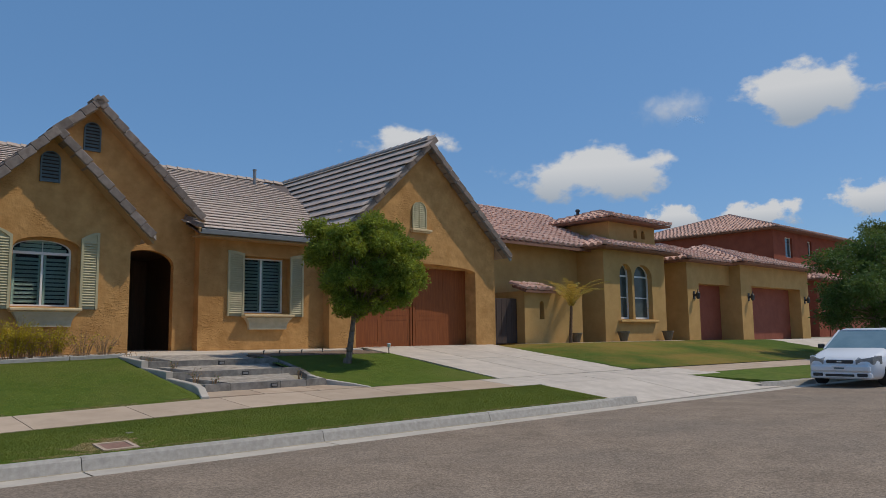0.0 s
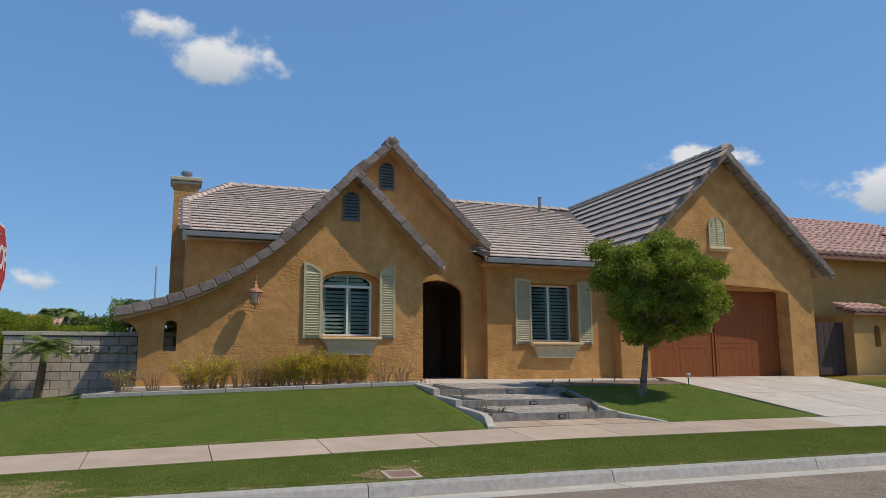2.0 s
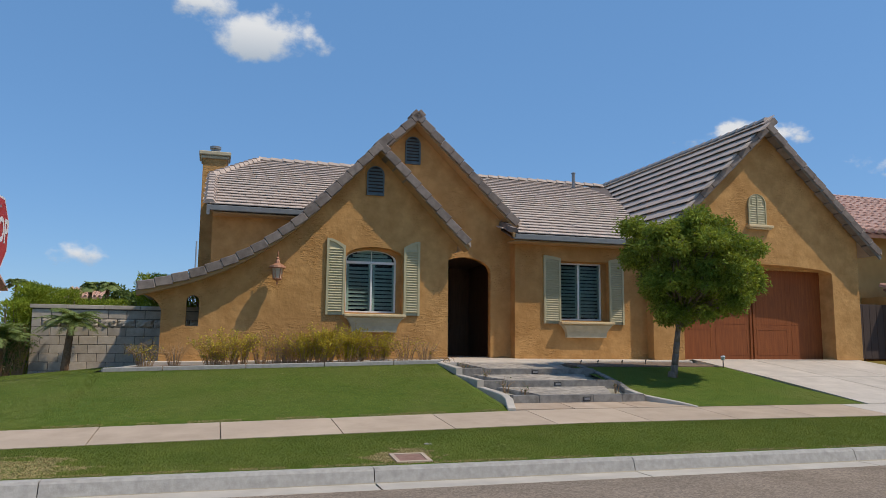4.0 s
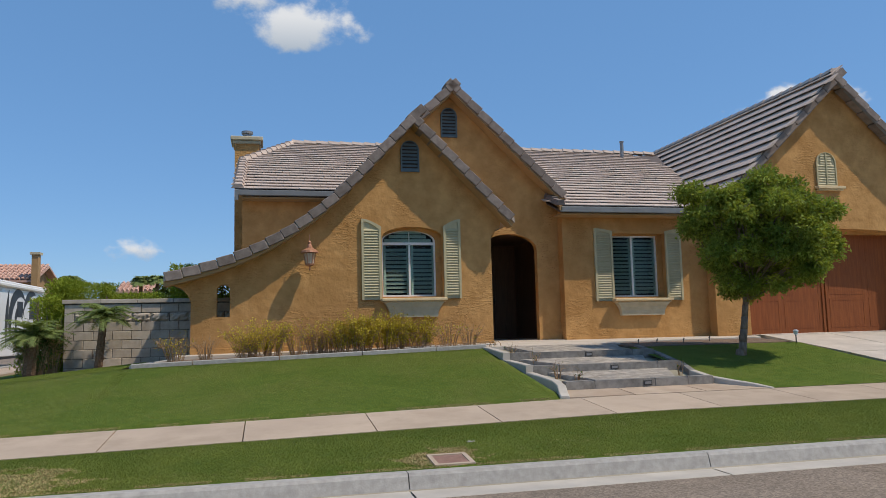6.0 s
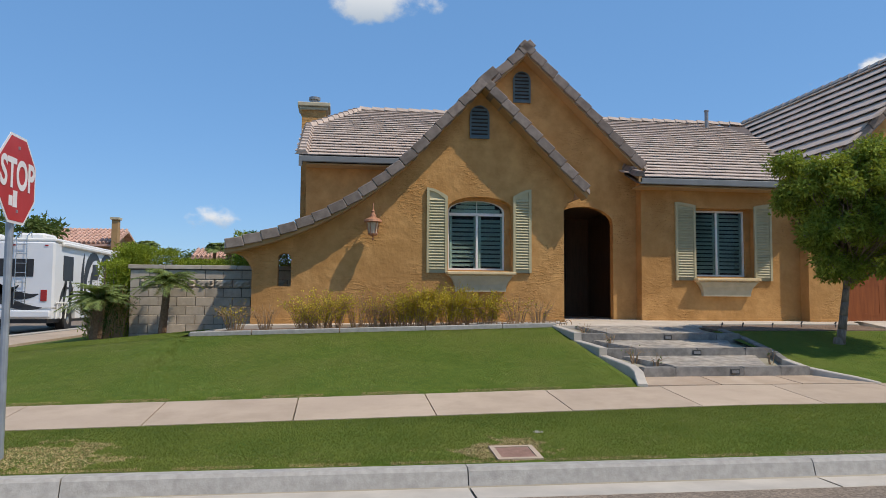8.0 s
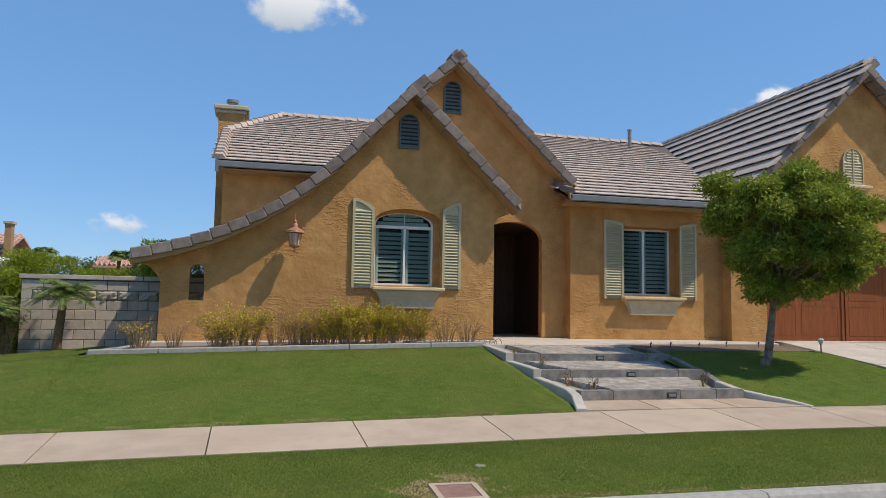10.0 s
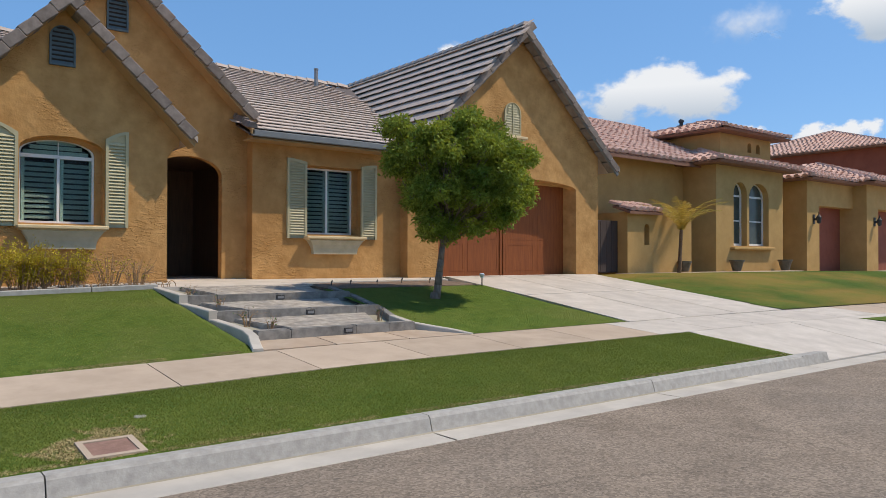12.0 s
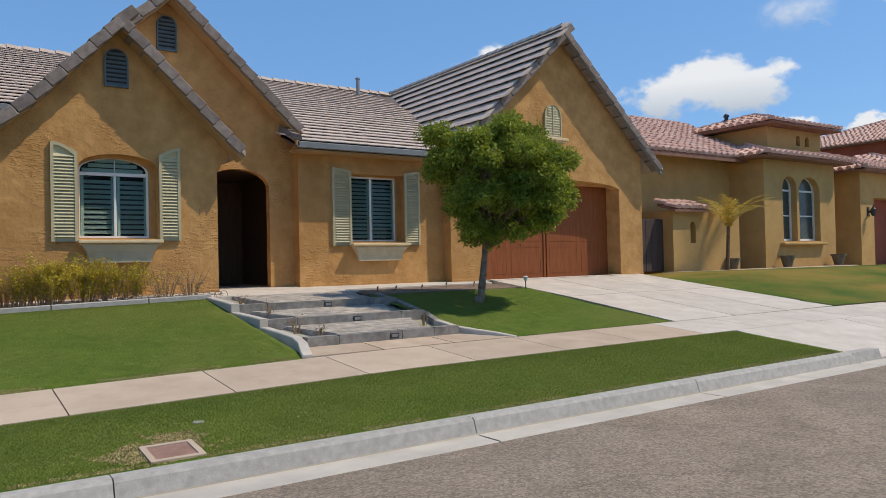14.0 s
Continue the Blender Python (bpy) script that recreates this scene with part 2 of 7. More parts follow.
def leaf_mat(name, c0, c1, var=0.35):
    m = ramp_mat(name, c0, c1, scale=1.6, rough=0.62, bump=0, per_island=var, spec=0.2)
    t = m.node_tree
    b = t.nodes["Principled BSDF"]
    tr = t.nodes.new("ShaderNodeBsdfTranslucent")
    tr.inputs["Color"].default_value = (c1[0] * 1.6, c1[1] * 1.5, c1[2], 1)
    mx = t.nodes.new("ShaderNodeMixShader")
    mx.inputs["Fac"].default_value = 0.25
    t.links.new(b.outputs["BSDF"], mx.inputs[1])
    t.links.new(tr.outputs["BSDF"], mx.inputs[2])
    t.links.new(mx.outputs["Shader"], t.nodes["Material Output"].inputs["Surface"])
    return m


LEAF = leaf_mat("ash_leaf", (0.065, 0.13, 0.022), (0.29, 0.335, 0.048), var=0.55)
LEAF_D = leaf_mat("dark_leaf", (0.055, 0.105, 0.03), (0.11, 0.175, 0.05))
HEDGELEAF = leaf_mat("hedge_leaf", (0.15, 0.20, 0.018), (0.28, 0.335, 0.034))
SHRUBLEAF = leaf_mat("yellow_shrub_leaf", (0.30, 0.255, 0.022), (0.52, 0.42, 0.05))
DRYTWIG = ramp_mat("dry_twig", (0.28, 0.17, 0.085), (0.40, 0.26, 0.14), scale=20, bump=0)
PALMLEAF = leaf_mat("palm_leaf", (0.13, 0.175, 0.05), (0.26, 0.32, 0.11))
PALMYELLOW = leaf_mat("yellowing_palm_leaf", (0.26, 0.235, 0.045), (0.52, 0.37, 0.10), var=0.35)
FARLEAF = leaf_mat("far_leaf", (0.075, 0.115, 0.028), (0.13, 0.175, 0.045))
GRASS = ramp_mat("mown_lawn", (0.065, 0.11, 0.015), (0.115, 0.16, 0.027), scale=6, rough=0.9, bump=0.4, bump_scale=110, bump_dist=0.015, stain=(0.15, 0.155, 0.04), stain_scale=0.7, stain_amount=0.6, spec=0.1)
BLADE = leaf_mat("grass_blade", (0.125, 0.17, 0.027), (0.213, 0.246, 0.05), var=0.2)
DRYGRASS = ramp_mat("dry_grass", (0.36, 0.27, 0.11), (0.50, 0.385, 0.18), scale=12, rough=1.0, bump=0.6, bump_scale=60, bump_dist=0.01)
EARTH = ramp_mat("far_ground", (0.30, 0.26, 0.19), (0.38, 0.33, 0.25), scale=0.4, rough=1.0, bump=0.2, stain=(0.16, 0.20, 0.08), stain_scale=0.05)


def asphalt():
    m = ramp_mat("worn_asphalt", (0.21, 0.162, 0.118), (0.275, 0.214, 0.158), scale=1.3, rough=0.93, bump=0.6, bump_scale=55, bump_dist=0.012, stain=(0.20, 0.165, 0.13), stain_scale=0.35, stain_amount=0.6, spec=0.25)
    t = m.node_tree
    b = t.nodes["Principled BSDF"]
    src = b.inputs["Base Color"].links[0].from_socket
    geo = t.nodes.new("ShaderNodeNewGeometry")
    v = t.nodes.new("ShaderNodeTexVoronoi")
    v.inputs["Scale"].default_value = 55
    t.links.new(geo.outputs["Position"], v.inputs["Vector"])
    mr = t.nodes.new("ShaderNodeMapRange")
    mr.inputs["To Min"].default_value, mr.inputs["To Max"].default_value = 0.68, 1.34
    sep = t.nodes.new("ShaderNodeSeparateColor")
    t.links.new(v.outputs["Color"], sep.inputs["Color"])
    t.links.new(sep.outputs["Red"], mr.inputs["Value"])
    hv = t.nodes.new("ShaderNodeHueSaturation")
    t.links.new(src, hv.inputs["Color"])
    t.links.new(mr.outputs["Result"], hv.inputs["Value"])
    nz = t.nodes.new("ShaderNodeTexNoise")
    nz.inputs["Scale"].default_value, nz.inputs["Detail"].default_value = 1.4, 6
    t.links.new(geo.outputs["Position"], nz.inputs["Vector"])
    mixv = t.nodes.new("ShaderNodeMixRGB")
    mixv.inputs["Fac"].default_value = 0.45
    t.links.new(geo.outputs["Position"], mixv.inputs["Color1"])
    t.links.new(nz.outputs["Color"], mixv.inputs["Color2"])
    cv_ = t.nodes.new("ShaderNodeTexVoronoi")
    cv_.feature = "DISTANCE_TO_EDGE"
    cv_.inputs["Scale"].default_value = 0.75
    t.links.new(mixv.outputs["Color"], cv_.inputs["Vector"])
    cr_ = t.nodes.new("ShaderNodeMapRange")
    cr_.inputs["From Min"].default_value, cr_.inputs["From Max"].default_value = 0.002, 0.007
    cr_.inputs["To Min"].default_value, cr_.inputs["To Max"].default_value = 0.84, 1.0
    t.links.new(cv_.outputs["Distance"], cr_.inputs["Value"])
    hv2 = t.nodes.new("ShaderNodeHueSaturation")
    t.links.new(hv.outputs["Color"], hv2.inputs["Color"])
    t.links.new(cr_.outputs["Result"], hv2.inputs["Value"])
    t.links.new(hv2.outputs["Color"], b.inputs["Base Color"])
    return m


ASPHALT = asphalt()


# ---- building helpers ----
def hang(ob, parent):
    """Puts ob under parent, keeping the place that its coordinates give in the world."""
    ob.parent = parent
    if parent.parent is None:
        ob.matrix_parent_inverse = Matrix.Translation(parent.location).inverted()
    return ob


def part(name, bm, material, parent=None, label="", smooth=False):
    """Links a bmesh as one mesh object under a thing or a part."""
    me = bpy.data.meshes.new(name)
    bmesh.ops.recalc_face_normals(bm, faces=bm.faces[:])
    bm.to_mesh(me)
    bm.free()
    if smooth:
        for p in me.polygons:
            p.use_smooth = True
    me.materials.append(material)
    ob = new(name, me)
    if parent is not None:
        hang(ob, parent)
    if label:
        ob["label"] = label
    return ob


def raw(name, verts, faces, material, parent=None, label="", smooth=False):
    me = bpy.data.meshes.new(name)
    me.from_pydata([tuple(v) for v in verts], [], faces)
    if smooth:
        for p in me.polygons:
            p.use_smooth = True
    me.materials.append(material)
    ob = new(name, me)
    if parent is not None:
        hang(ob, parent)
    if label:
        ob["label"] = label
    return ob


def thing(name, at, label, category, group="", kind=""):
    ob = new(name)
    ob.location = at
    ob.empty_display_size = 0.1
    return tagged(ob, label, category, group, kind)


def box(bm, x0, x1, y0, y1, z0, z1):
    m = Matrix.Translation(((x0 + x1) / 2, (y0 + y1) / 2, (z0 + z1) / 2)) @ Matrix.Diagonal((x1 - x0, y1 - y0, z1 - z0, 1))
    return bmesh.ops.create_cube(bm, size=1, matrix=m)["verts"]


def boxes(*dims, bevel=0.0):
    bm = bmesh.new()
    for d in dims:
        box(bm, *d)
    if bevel:
        bmesh.ops.bevel(bm, geom=bm.edges[:], offset=bevel, segments=1, affect="EDGES")
    return bm


def rod(bm, p0, p1, r0, r1=None, n=8):
    p0, p1 = Vector(p0), Vector(p1)
    d = p1 - p0
    m = Matrix.Translation((p0 + p1) / 2) @ d.to_track_quat("Z", "Y").to_matrix().to_4x4()
    bmesh.ops.create_cone(bm, cap_ends=True, segments=n, radius1=r0, radius2=r0 if r1 is None else r1, depth=d.length, matrix=m)


def lathe(bm, profile, at=(0, 0, 0), n=16):
    """Turns a profile of (radius, height) round an upright axis."""
    rings = []
    for r, z in profile:
        rings.append([bm.verts.new((at[0] + r * math.cos(2 * math.pi * k / n), at[1] + r * math.sin(2 * math.pi * k / n), at[2] + z)) for k in range(n)])
    for a, b in zip(rings, rings[1:]):
        for k in range(n):
            bm.faces.new((a[k], a[(k + 1) % n], b[(k + 1) % n], b[k]))
    bm.faces.new(rings[0][::-1])
    bm.faces.new(rings[-1])


def sheet(outer, holes, place, push):
    """A plate with holes: outlines in two coordinates, laid out by place(), thickened along push."""
    bm = bmesh.new()
    for loop in (outer, *holes):
        vs = [bm.verts.new(place(u, v)) for u, v in loop]
        for a, b in zip(vs, vs[1:] + vs[:1]):
            bm.edges.new((a, b))
    bmesh.ops.triangle_fill(bm, use_beauty=True, use_dissolve=False, edges=bm.edges[:])
    new_geo = bmesh.ops.extrude_face_region(bm, geom=bm.faces[:])["geom"]
    bmesh.ops.translate(bm, verts=[v for v in new_geo if isinstance(v, bmesh.types.BMVert)], vec=push)
    return bm


def front(outer, holes, y, thick):
    """An upright wall that faces the street, its outer face at y."""
    return sheet(outer, holes, lambda u, v: (u, y, v), (0, thick, 0))


def side(outer, holes, x, thick):
    return sheet(outer, holes, lambda u, v: (x, u, v), (thick, 0, 0))


def rect(x0, x1, z0, z1):
    return [(x0, z0), (x1, z0), (x1, z1), (x0, z1)]


def arched(x0, x1, z0, zs, rise, n=12):
    """An opening with a segmental arch over the springing height zs."""
    c, h = (x0 + x1) / 2, (x1 - x0) / 2
    top = [(c + h * math.cos(math.pi * k / n), zs + rise * math.sin(math.pi * k / n)) for k in range(n + 1)]
    return [(x0, z0), (x1, z0)] + top


def ring(loop, y, width, thick):
    """A frame that follows a loop inwards."""
    c = Vector((sum(p[0] for p in loop) / len(loop), sum(p[1] for p in loop) / len(loop)))
    half = max(abs(p[0] - c.x) for p in loop)
    high = max(abs(p[1] - c.y) for p in loop)
    inner = [(c.x + (p[0] - c.x) * (1 - width / half), c.y + (p[1] - c.y) * (1 - width / high)) for p in loop]
    return front(loop, [inner], y, thick)


rng = random.Random(7)


# ---- ground heights ----
def bend(x):
    """How far the street line swings towards the road beyond the driveway."""
    return -0.003 * max(min(x, 30) - 5, 0) ** 2 - 0.15 * max(x - 30, 0)


def walk_far(x):
    return 0.43 + 0.0187 * max(min(x, 0), -9)


def lawn_top(x):
    if x > 0:
        return 1.06
    return 1.06 + 0.025 * max(x, -7) - 0.095 * max(-7 - x, 0)


def height(x, y):
    """The lie of the land behind the kerb."""
    y -= bend(x)
    s = walk_far(x)
    if y < 11.8:
        return 0.15
    if y < 13.52:
        return 0.15 + (s - 0.24) * (y - 11.8) / 1.72
    if y < 14.64:
        return s - 0.09 + 0.09 * (y - 13.52) / 1.12
    lawn = s + (max(lawn_top(x), 0.45) - s) * min((y - 14.64) / 4.2, 1)
    if 6.0 < x < 14.8:
        f = max(0, x - 12.2) / 2.6
        return (1 - f) * (s + (1.02 - s) * min((y - 14.64) / 6.0, 1)) + f * lawn
    return lawn


def patch(name, x0, x1, y0, y1, lift, material, step=0.5, parent=None, label="", keep=None, thick=0.0, bent=True):
    """A piece of ground that follows the land, lifted a little over it."""
    nx, ny = max(1, round((x1 - x0) / step)), max(1, round((y1 - y0) / step))
    verts, faces = [], []
    for j in range(ny + 1):
        for i in range(nx + 1):
            x, y = x0 + (x1 - x0) * i / nx, y0 + (y1 - y0) * j / ny
            y += bend(x) if bent else 0
            verts.append((x, y, height(x, y + 1e-4) + lift))
    for j in range(ny):
        for i in range(nx):
            a = j * (nx + 1) + i
            c = (sum(verts[k][0] for k in (a, a + 1, a + nx + 1, a + nx + 2)) / 4, sum(verts[k][1] for k in (a, a + 1, a + nx + 1, a + nx + 2)) / 4)
            if keep is None or keep(*c):
                faces.append((a, a + 1, a + nx + 2, a + nx + 1))
    if thick:
        n = len(verts)
        verts += [(x, y, z - thick) for x, y, z in verts]
        rim = [(i, i + 1) for i in range(nx)] + [(nx + j * (nx + 1), nx + (j + 1) * (nx + 1)) for j in range(ny)]
        rim += [(ny * (nx + 1) + i + 1, ny * (nx + 1) + i) for i in range(nx)] + [((j + 1) * (nx + 1), j * (nx + 1)) for j in range(ny)]
        faces += [(b, a, a + n, b + n) for a, b in rim]
    return raw(name, verts, faces, material, parent, label, smooth=True)


# ---- ground, road, pavement ----
# One sheet to the horizon, with finer cells near the houses.
gx = [-3000, -600, -150, -60, -30, -20] + [-16 + 0.8 * k for k in range(96)] + [66, 90, 150, 600, 3000]
gy = [-3000, -600, -150, -60, -25, -9, 0, 6, 10, 10.9] + [11.85 + 0.55 * k for k in range(30)] + [32, 40, 60, 150, 600, 3000]
gv, gf = [], []
for y in gy:
    for x in gx:
        z = -0.25 if y < 11.6 + bend(x) or (5.4 < x < 14.4 and y < 13.4) else height(x, y) - 0.05
        if x < -12.4:
            z = 0.3 if y > 16 else min(z, 0.0)
            z = min(z, 0.25)
        gv.append((x, y, z))
for j in range(len(gy) - 1):
    for i in range(len(gx) - 1):
        a = j * len(gx) + i
        gf.append((a, a + 1, a + len(gx) + 1, a + len(gx)))
ground = tagged(raw("ground", gv, gf, EARTH), "dry open ground that reaches to the horizon", "ground", kind="structure")

# the road: a cambered sheet along the bent street, joined by a side street
rv, rf = [], []
rx = [-80, -40, -24] + [-20 + 2 * k for k in range(46)] + [90, 130]
ry = [0.0, 2.2, 4.4, 6.4, 8.6, 10.6, 12.4, 14.2, 17.0]
for x in rx:
    for d in ry:
        y = 11.29 + bend(x) - d
        rv.append((x, y, 0.0 + 0.012 * min(d, 8) - 0.006 * max(d - 8, 0)))
for i in range(len(rx) - 1):
    for j in range(len(ry) - 1):
        a = i * len(ry) + j
        rf.append((a, a + 1, a + len(ry) + 1, a + len(ry)))
road = tagged(raw("road", rv, rf, ASPHALT, smooth=True), "worn grey-brown asphalt street with fine cracks", "road", kind="structure")
sv, sf = [], []
for y in [11.12, 14, 18, 22, 26, 30, 40, 60, 120]:
    z = 0.0 + 0.40 * min(max((y - 11.12) / 12, 0), 1)
    sv += [(-24, y, z + 0.002), (-13.2, y, z + 0.002)]
for k in range(8):
    sf.append((2 * k, 2 * k + 1, 2 * k + 3, 2 * k + 2))
tagged(raw("road", sv, sf, ASPHALT), "asphalt side street beside the corner lot", "road", kind="structure")
# far verge across the road, behind the camera
tagged(raw("verge", [(-80, -6.2, 0.12), (130, -6.2, 0.12), (130, -40, 0.3), (-80, -40, 0.3)], [(0, 1, 2, 3)], EARTH), "bare verge across the street", "ground", kind="structure")


def bar_along(x0, x1, d0, d1, z0, z1, slope_top=0.0):
    """A bar that follows the street line between two offsets; z at the street face and at the back."""
    n = max(1, round((x1 - x0) / 1.5))
    verts, faces = [], []
    for i in range(n + 1):
        x = x0 + (x1 - x0) * i / n
        y = 11.8 + bend(x)
        verts += [(x, y + d0, z0), (x, y + d0 + 0.04, z1 - 0.025), (x, y + d0 + 0.065, z1), (x, y + d1, z1 + slope_top), (x, y + d1, z0 - 0.2), (x, y + d0, z0 - 0.2)]
    for i in range(n):
        for k in range(6):
            a, b = 6 * i + k, 6 * i + (k + 1) % 6
            faces.append((a, b, b + 6, a + 6))
    faces += [(5, 4, 3, 2, 1, 0), tuple(6 * n + k for k in range(6))]
    return verts, faces


kerb = thing("kerb", (-3.4, 11.8, 0.0), "grey concrete street kerb with joints", "kerb", kind="structure")
KERBS = [(-8.8, -6.545), (-6.535, -3.415), (-3.405, -0.365), (-0.355, 2.835), (2.845, 6.35)] + [(13.4 + 3.1 * k, 16.48 + 3.1 * k) for k in range(4)] + [(34, 38), (38.02, 44), (44.02, 52)]
for x0, x1 in KERBS:
    raw("kerb_stone", *bar_along(x0, x1, -0.2, 0.0, 0.0, 0.15), KERBC, kerb)
# kerb return at the corner
cv, cf = [], []
for k in range(13):
    a = math.radians(270 - 90 * k / 12)
    for r, z in ((4.2, -0.2), (4.2, 0.0), (4.17, 0.13), (4.14, 0.15), (4.0, 0.15)):
        zz = z + 0.1 * k / 12
        cv.append((-8.82 + r * math.cos(a), 15.8 + r * math.sin(a), zz))
for k in range(12):
    for q in range(4):
        a = 5 * k + q
        cf.append((a, a + 1, a + 6, a + 5))
raw("kerb_stone", cv, cf, KERBC, kerb)
for y0, y1 in ((15.8, 20), (20.02, 26), (26.02, 34), (34.02, 60)):
    z = 0.25 + 0.3 * min((y0 - 15.8) / 6, 1)
    part("kerb_stone", boxes((-13.02, -12.82, y0, y1, -0.2, z), bevel=0.02), KERBC, kerb)
gut = thing("gutter", (0, 11.4, 0.0), "pale concrete gutter pan along the kerb", "gutter", kind="structure")
for x0, x1 in [(-14, -6.55), (-6.53, -3.42), (-3.40, -0.37), (-0.35, 2.83), (2.85, 6.35), (6.37, 9.9), (9.92, 13.38)] + [(13.4 + 3.1 * k, 16.48 + 3.1 * k) for k in range(10)]:
    n = max(1, round((x1 - x0) / 1.5))
    verts = [(x, 11.8 + bend(x) + d, z) for x in (x0 + (x1 - x0) * i / n for i in range(n + 1)) for d, z in ((-0.56, -0.03), (-0.53, 0.006), (-0.19, 0.006))]
    raw("gutter_pan", verts, [(3 * i + k, 3 * i + 3 + k, 3 * i + 4 + k, 3 * i + 1 + k) for i in range(n) for k in range(2)], GUTTER, gut)


def ribbon(name, x0, x1, ya, yb, za, zb, material, parent=None, label="", thick=0.06, n=None):
    """A slab across the slope between two lines; ya, yb, za and zb are functions of x."""
    n = n or max(1, round((x1 - x0) / 0.8))
    verts, faces = [], []
    for i in range(n + 1):
        x = x0 + (x1 - x0) * i / n
        for y, z in ((ya(x), za(x)), (yb(x), zb(x))):
            verts += [(x, y, z), (x, y, z - thick)]
    for i in range(n):
        a = 4 * i
        faces += [(a, a + 4, a + 6, a + 2), (a, a + 1, a + 5, a + 4), (a + 2, a + 6, a + 7, a + 3)]
    faces += [(0, 2, 3, 1), (4 * n, 4 * n + 1, 4 * n + 3, 4 * n + 2)]
    return raw(name, verts, faces, material, parent, label)


pave = thing("pavement", (0, 14, 0.3), "pinkish concrete sidewalk in jointed slabs", "sidewalk", kind="structure")
joints = [-12.45 + 1.505 * k for k in range(36)]
for x0, x1 in zip(joints, joints[1:]):
    ribbon("slab", x0 + 0.007, x1 - 0.007, lambda x: 13.52 + bend(x), lambda x: 14.64 + bend(x), lambda x: walk_far(x) - 0.075, lambda x: walk_far(x) + 0.015, CONC if 6.2 < (x0 + x1) / 2 < 12.6 else WALKC, pave)
for k in range(26):
    y0 = 14.7 + 1.53 * k
    z0, z1 = 0.28 + 0.25 * min((y0 - 14.7) / 7, 1), 0.28 + 0.25 * min((y0 + 1.53 - 14.7) / 7, 1)
    raw("slab", [(-12.6, y0 + 0.012, z0), (-11.1, y0 + 0.012, z0 + 0.03), (-11.1, y0 + 1.52, z1 + 0.03), (-12.6, y0 + 1.52, z1), (-12.6, y0 + 0.012, z0 - 0.1), (-11.1, y0 + 0.012, z0 - 0.1), (-11.1, y0 + 1.52, z1 - 0.1), (-12.6, y0 + 1.52, z1 - 0.1)], [(0, 1, 2, 3), (0, 4, 5, 1), (1, 5, 6, 2), (3, 7, 4, 0)], WALKC, pave)

# the driveway: apron, then six slabs up to the garage
DR_L0, DR_L1, DR_R0, DR_R1 = 6.35, 6.9, 12.3, 13.2
drive = thing("driveway", (9.5, 17.5, 0.8), "pale concrete driveway that widens to the garage", "driveway", kind="structure")


def dl(y):
    return DR_L0 - 0.15 + (DR_L1 - DR_L0) * min(max((y - 14.64) / 4, 0), 1)


def drr(y):
    return 11.42 + 0.72 * min(max((y - 14.64) / 6, 0), 1)


def dz(y):
    return walk_far(9) + 0.02 + (1.10 - walk_far(9)) * min((y - 14.64) / 5.9, 1)


for y0, y1 in ((14.66, 17.6), (17.625, 20.5)):
    for f0, f1 in ((0, 0.333), (0.333, 0.667), (0.667, 1)):
        vs = []
        for y in (y0, y1):
            a, b = dl(y) + (drr(y) - dl(y)) * f0 + 0.012, dl(y) + (drr(y) - dl(y)) * f1 - 0.012
            yy = y + (bend(9.5) if y < 14.7 else 0)
            vs += [(a, yy, dz(y)), (b, yy, dz(y)), (a, yy, dz(y) - 0.15), (b, yy, dz(y) - 0.15)]
        raw("slab", vs, [(0, 1, 5, 4), (0, 2, 3, 1), (0, 4, 6, 2), (1, 3, 7, 5)], CONC, drive)
raw("slab", [(6.9, 21.2, 1.095), (12.0, 21.2, 1.095), (12.0, 20.3, 1.10), (6.0, 20.3, 1.10), (6.0, 20.5, 1.098)], [(4, 3, 2, 1, 0)], CONC, drive)
for x0, x1, a0, a1 in ((6.35, 9.48, 0.0, 0.0), (9.5, 13.4, 0.0, 0.0)):
    ribbon("apron", x0, x1, lambda x: 11.62 + bend(x), lambda x: 13.5 + bend(x), lambda x: 0.03, lambda x: walk_far(x) - 0.075, CONC, drive)
for s, xs in ((-1, 6.35), (1, 13.4)):
    xe = xs + 0.75 * s
    raw("kerb_stone", [(xs, 11.6 + bend(xs), 0.0), (xs, 11.65 + bend(xs), 0.15), (xs, 11.8 + bend(xs), 0.15), (xe - 1.5 * s, 11.6, 0.0), (xe - 1.5 * s, 11.65, 0.15), (xe - 1.5 * s, 11.8, 0.15)], [(0, 1, 4, 3), (1, 2, 5, 4), (0, 2, 1)], KERBC, kerb)

# lawns
parkway = tagged(patch("lawn", -11.0, 6.35, 11.79, 13.52, 0.006, GRASS, thick=0.15), "green mown parkway strip between kerb and sidewalk", "lawn", kind="structure")
def flare(x):
    """The neighbour's strip narrows to a tip where the drive flares out."""
    return 11.79 + bend(x) + max(13.4 - x, 0)


parkway2 = tagged(ribbon("lawn", 11.75, 27.0, flare, lambda x: 13.52 + bend(x), lambda x: height(x, flare(x) + 0.02) + 0.006, lambda x: height(x, 13.51 + bend(x)) + 0.006, GRASS, thick=0.25, n=60), "neighbour's mown parkway strip", "lawn", kind="structure")
lawn_l = tagged(patch("lawn", -11.05, -0.62, 14.65, 18.74, 0.012, GRASS, step=0.35, thick=0.15), "sloping mown front lawn with dry patches at its edge", "lawn", kind="structure")
lawn_side = tagged(patch("lawn", -11.05, -9.6, 18.72, 40.0, 0.013, GRASS, bent=False), "narrow side lawn beside the block wall", "lawn", kind="structure")
lawn_gap = tagged(patch("lawn", -9.6, -7.1, 18.72, 21.6, 0.013, GRASS, bent=False), "lawn in front of the block wall", "lawn", kind="structure")
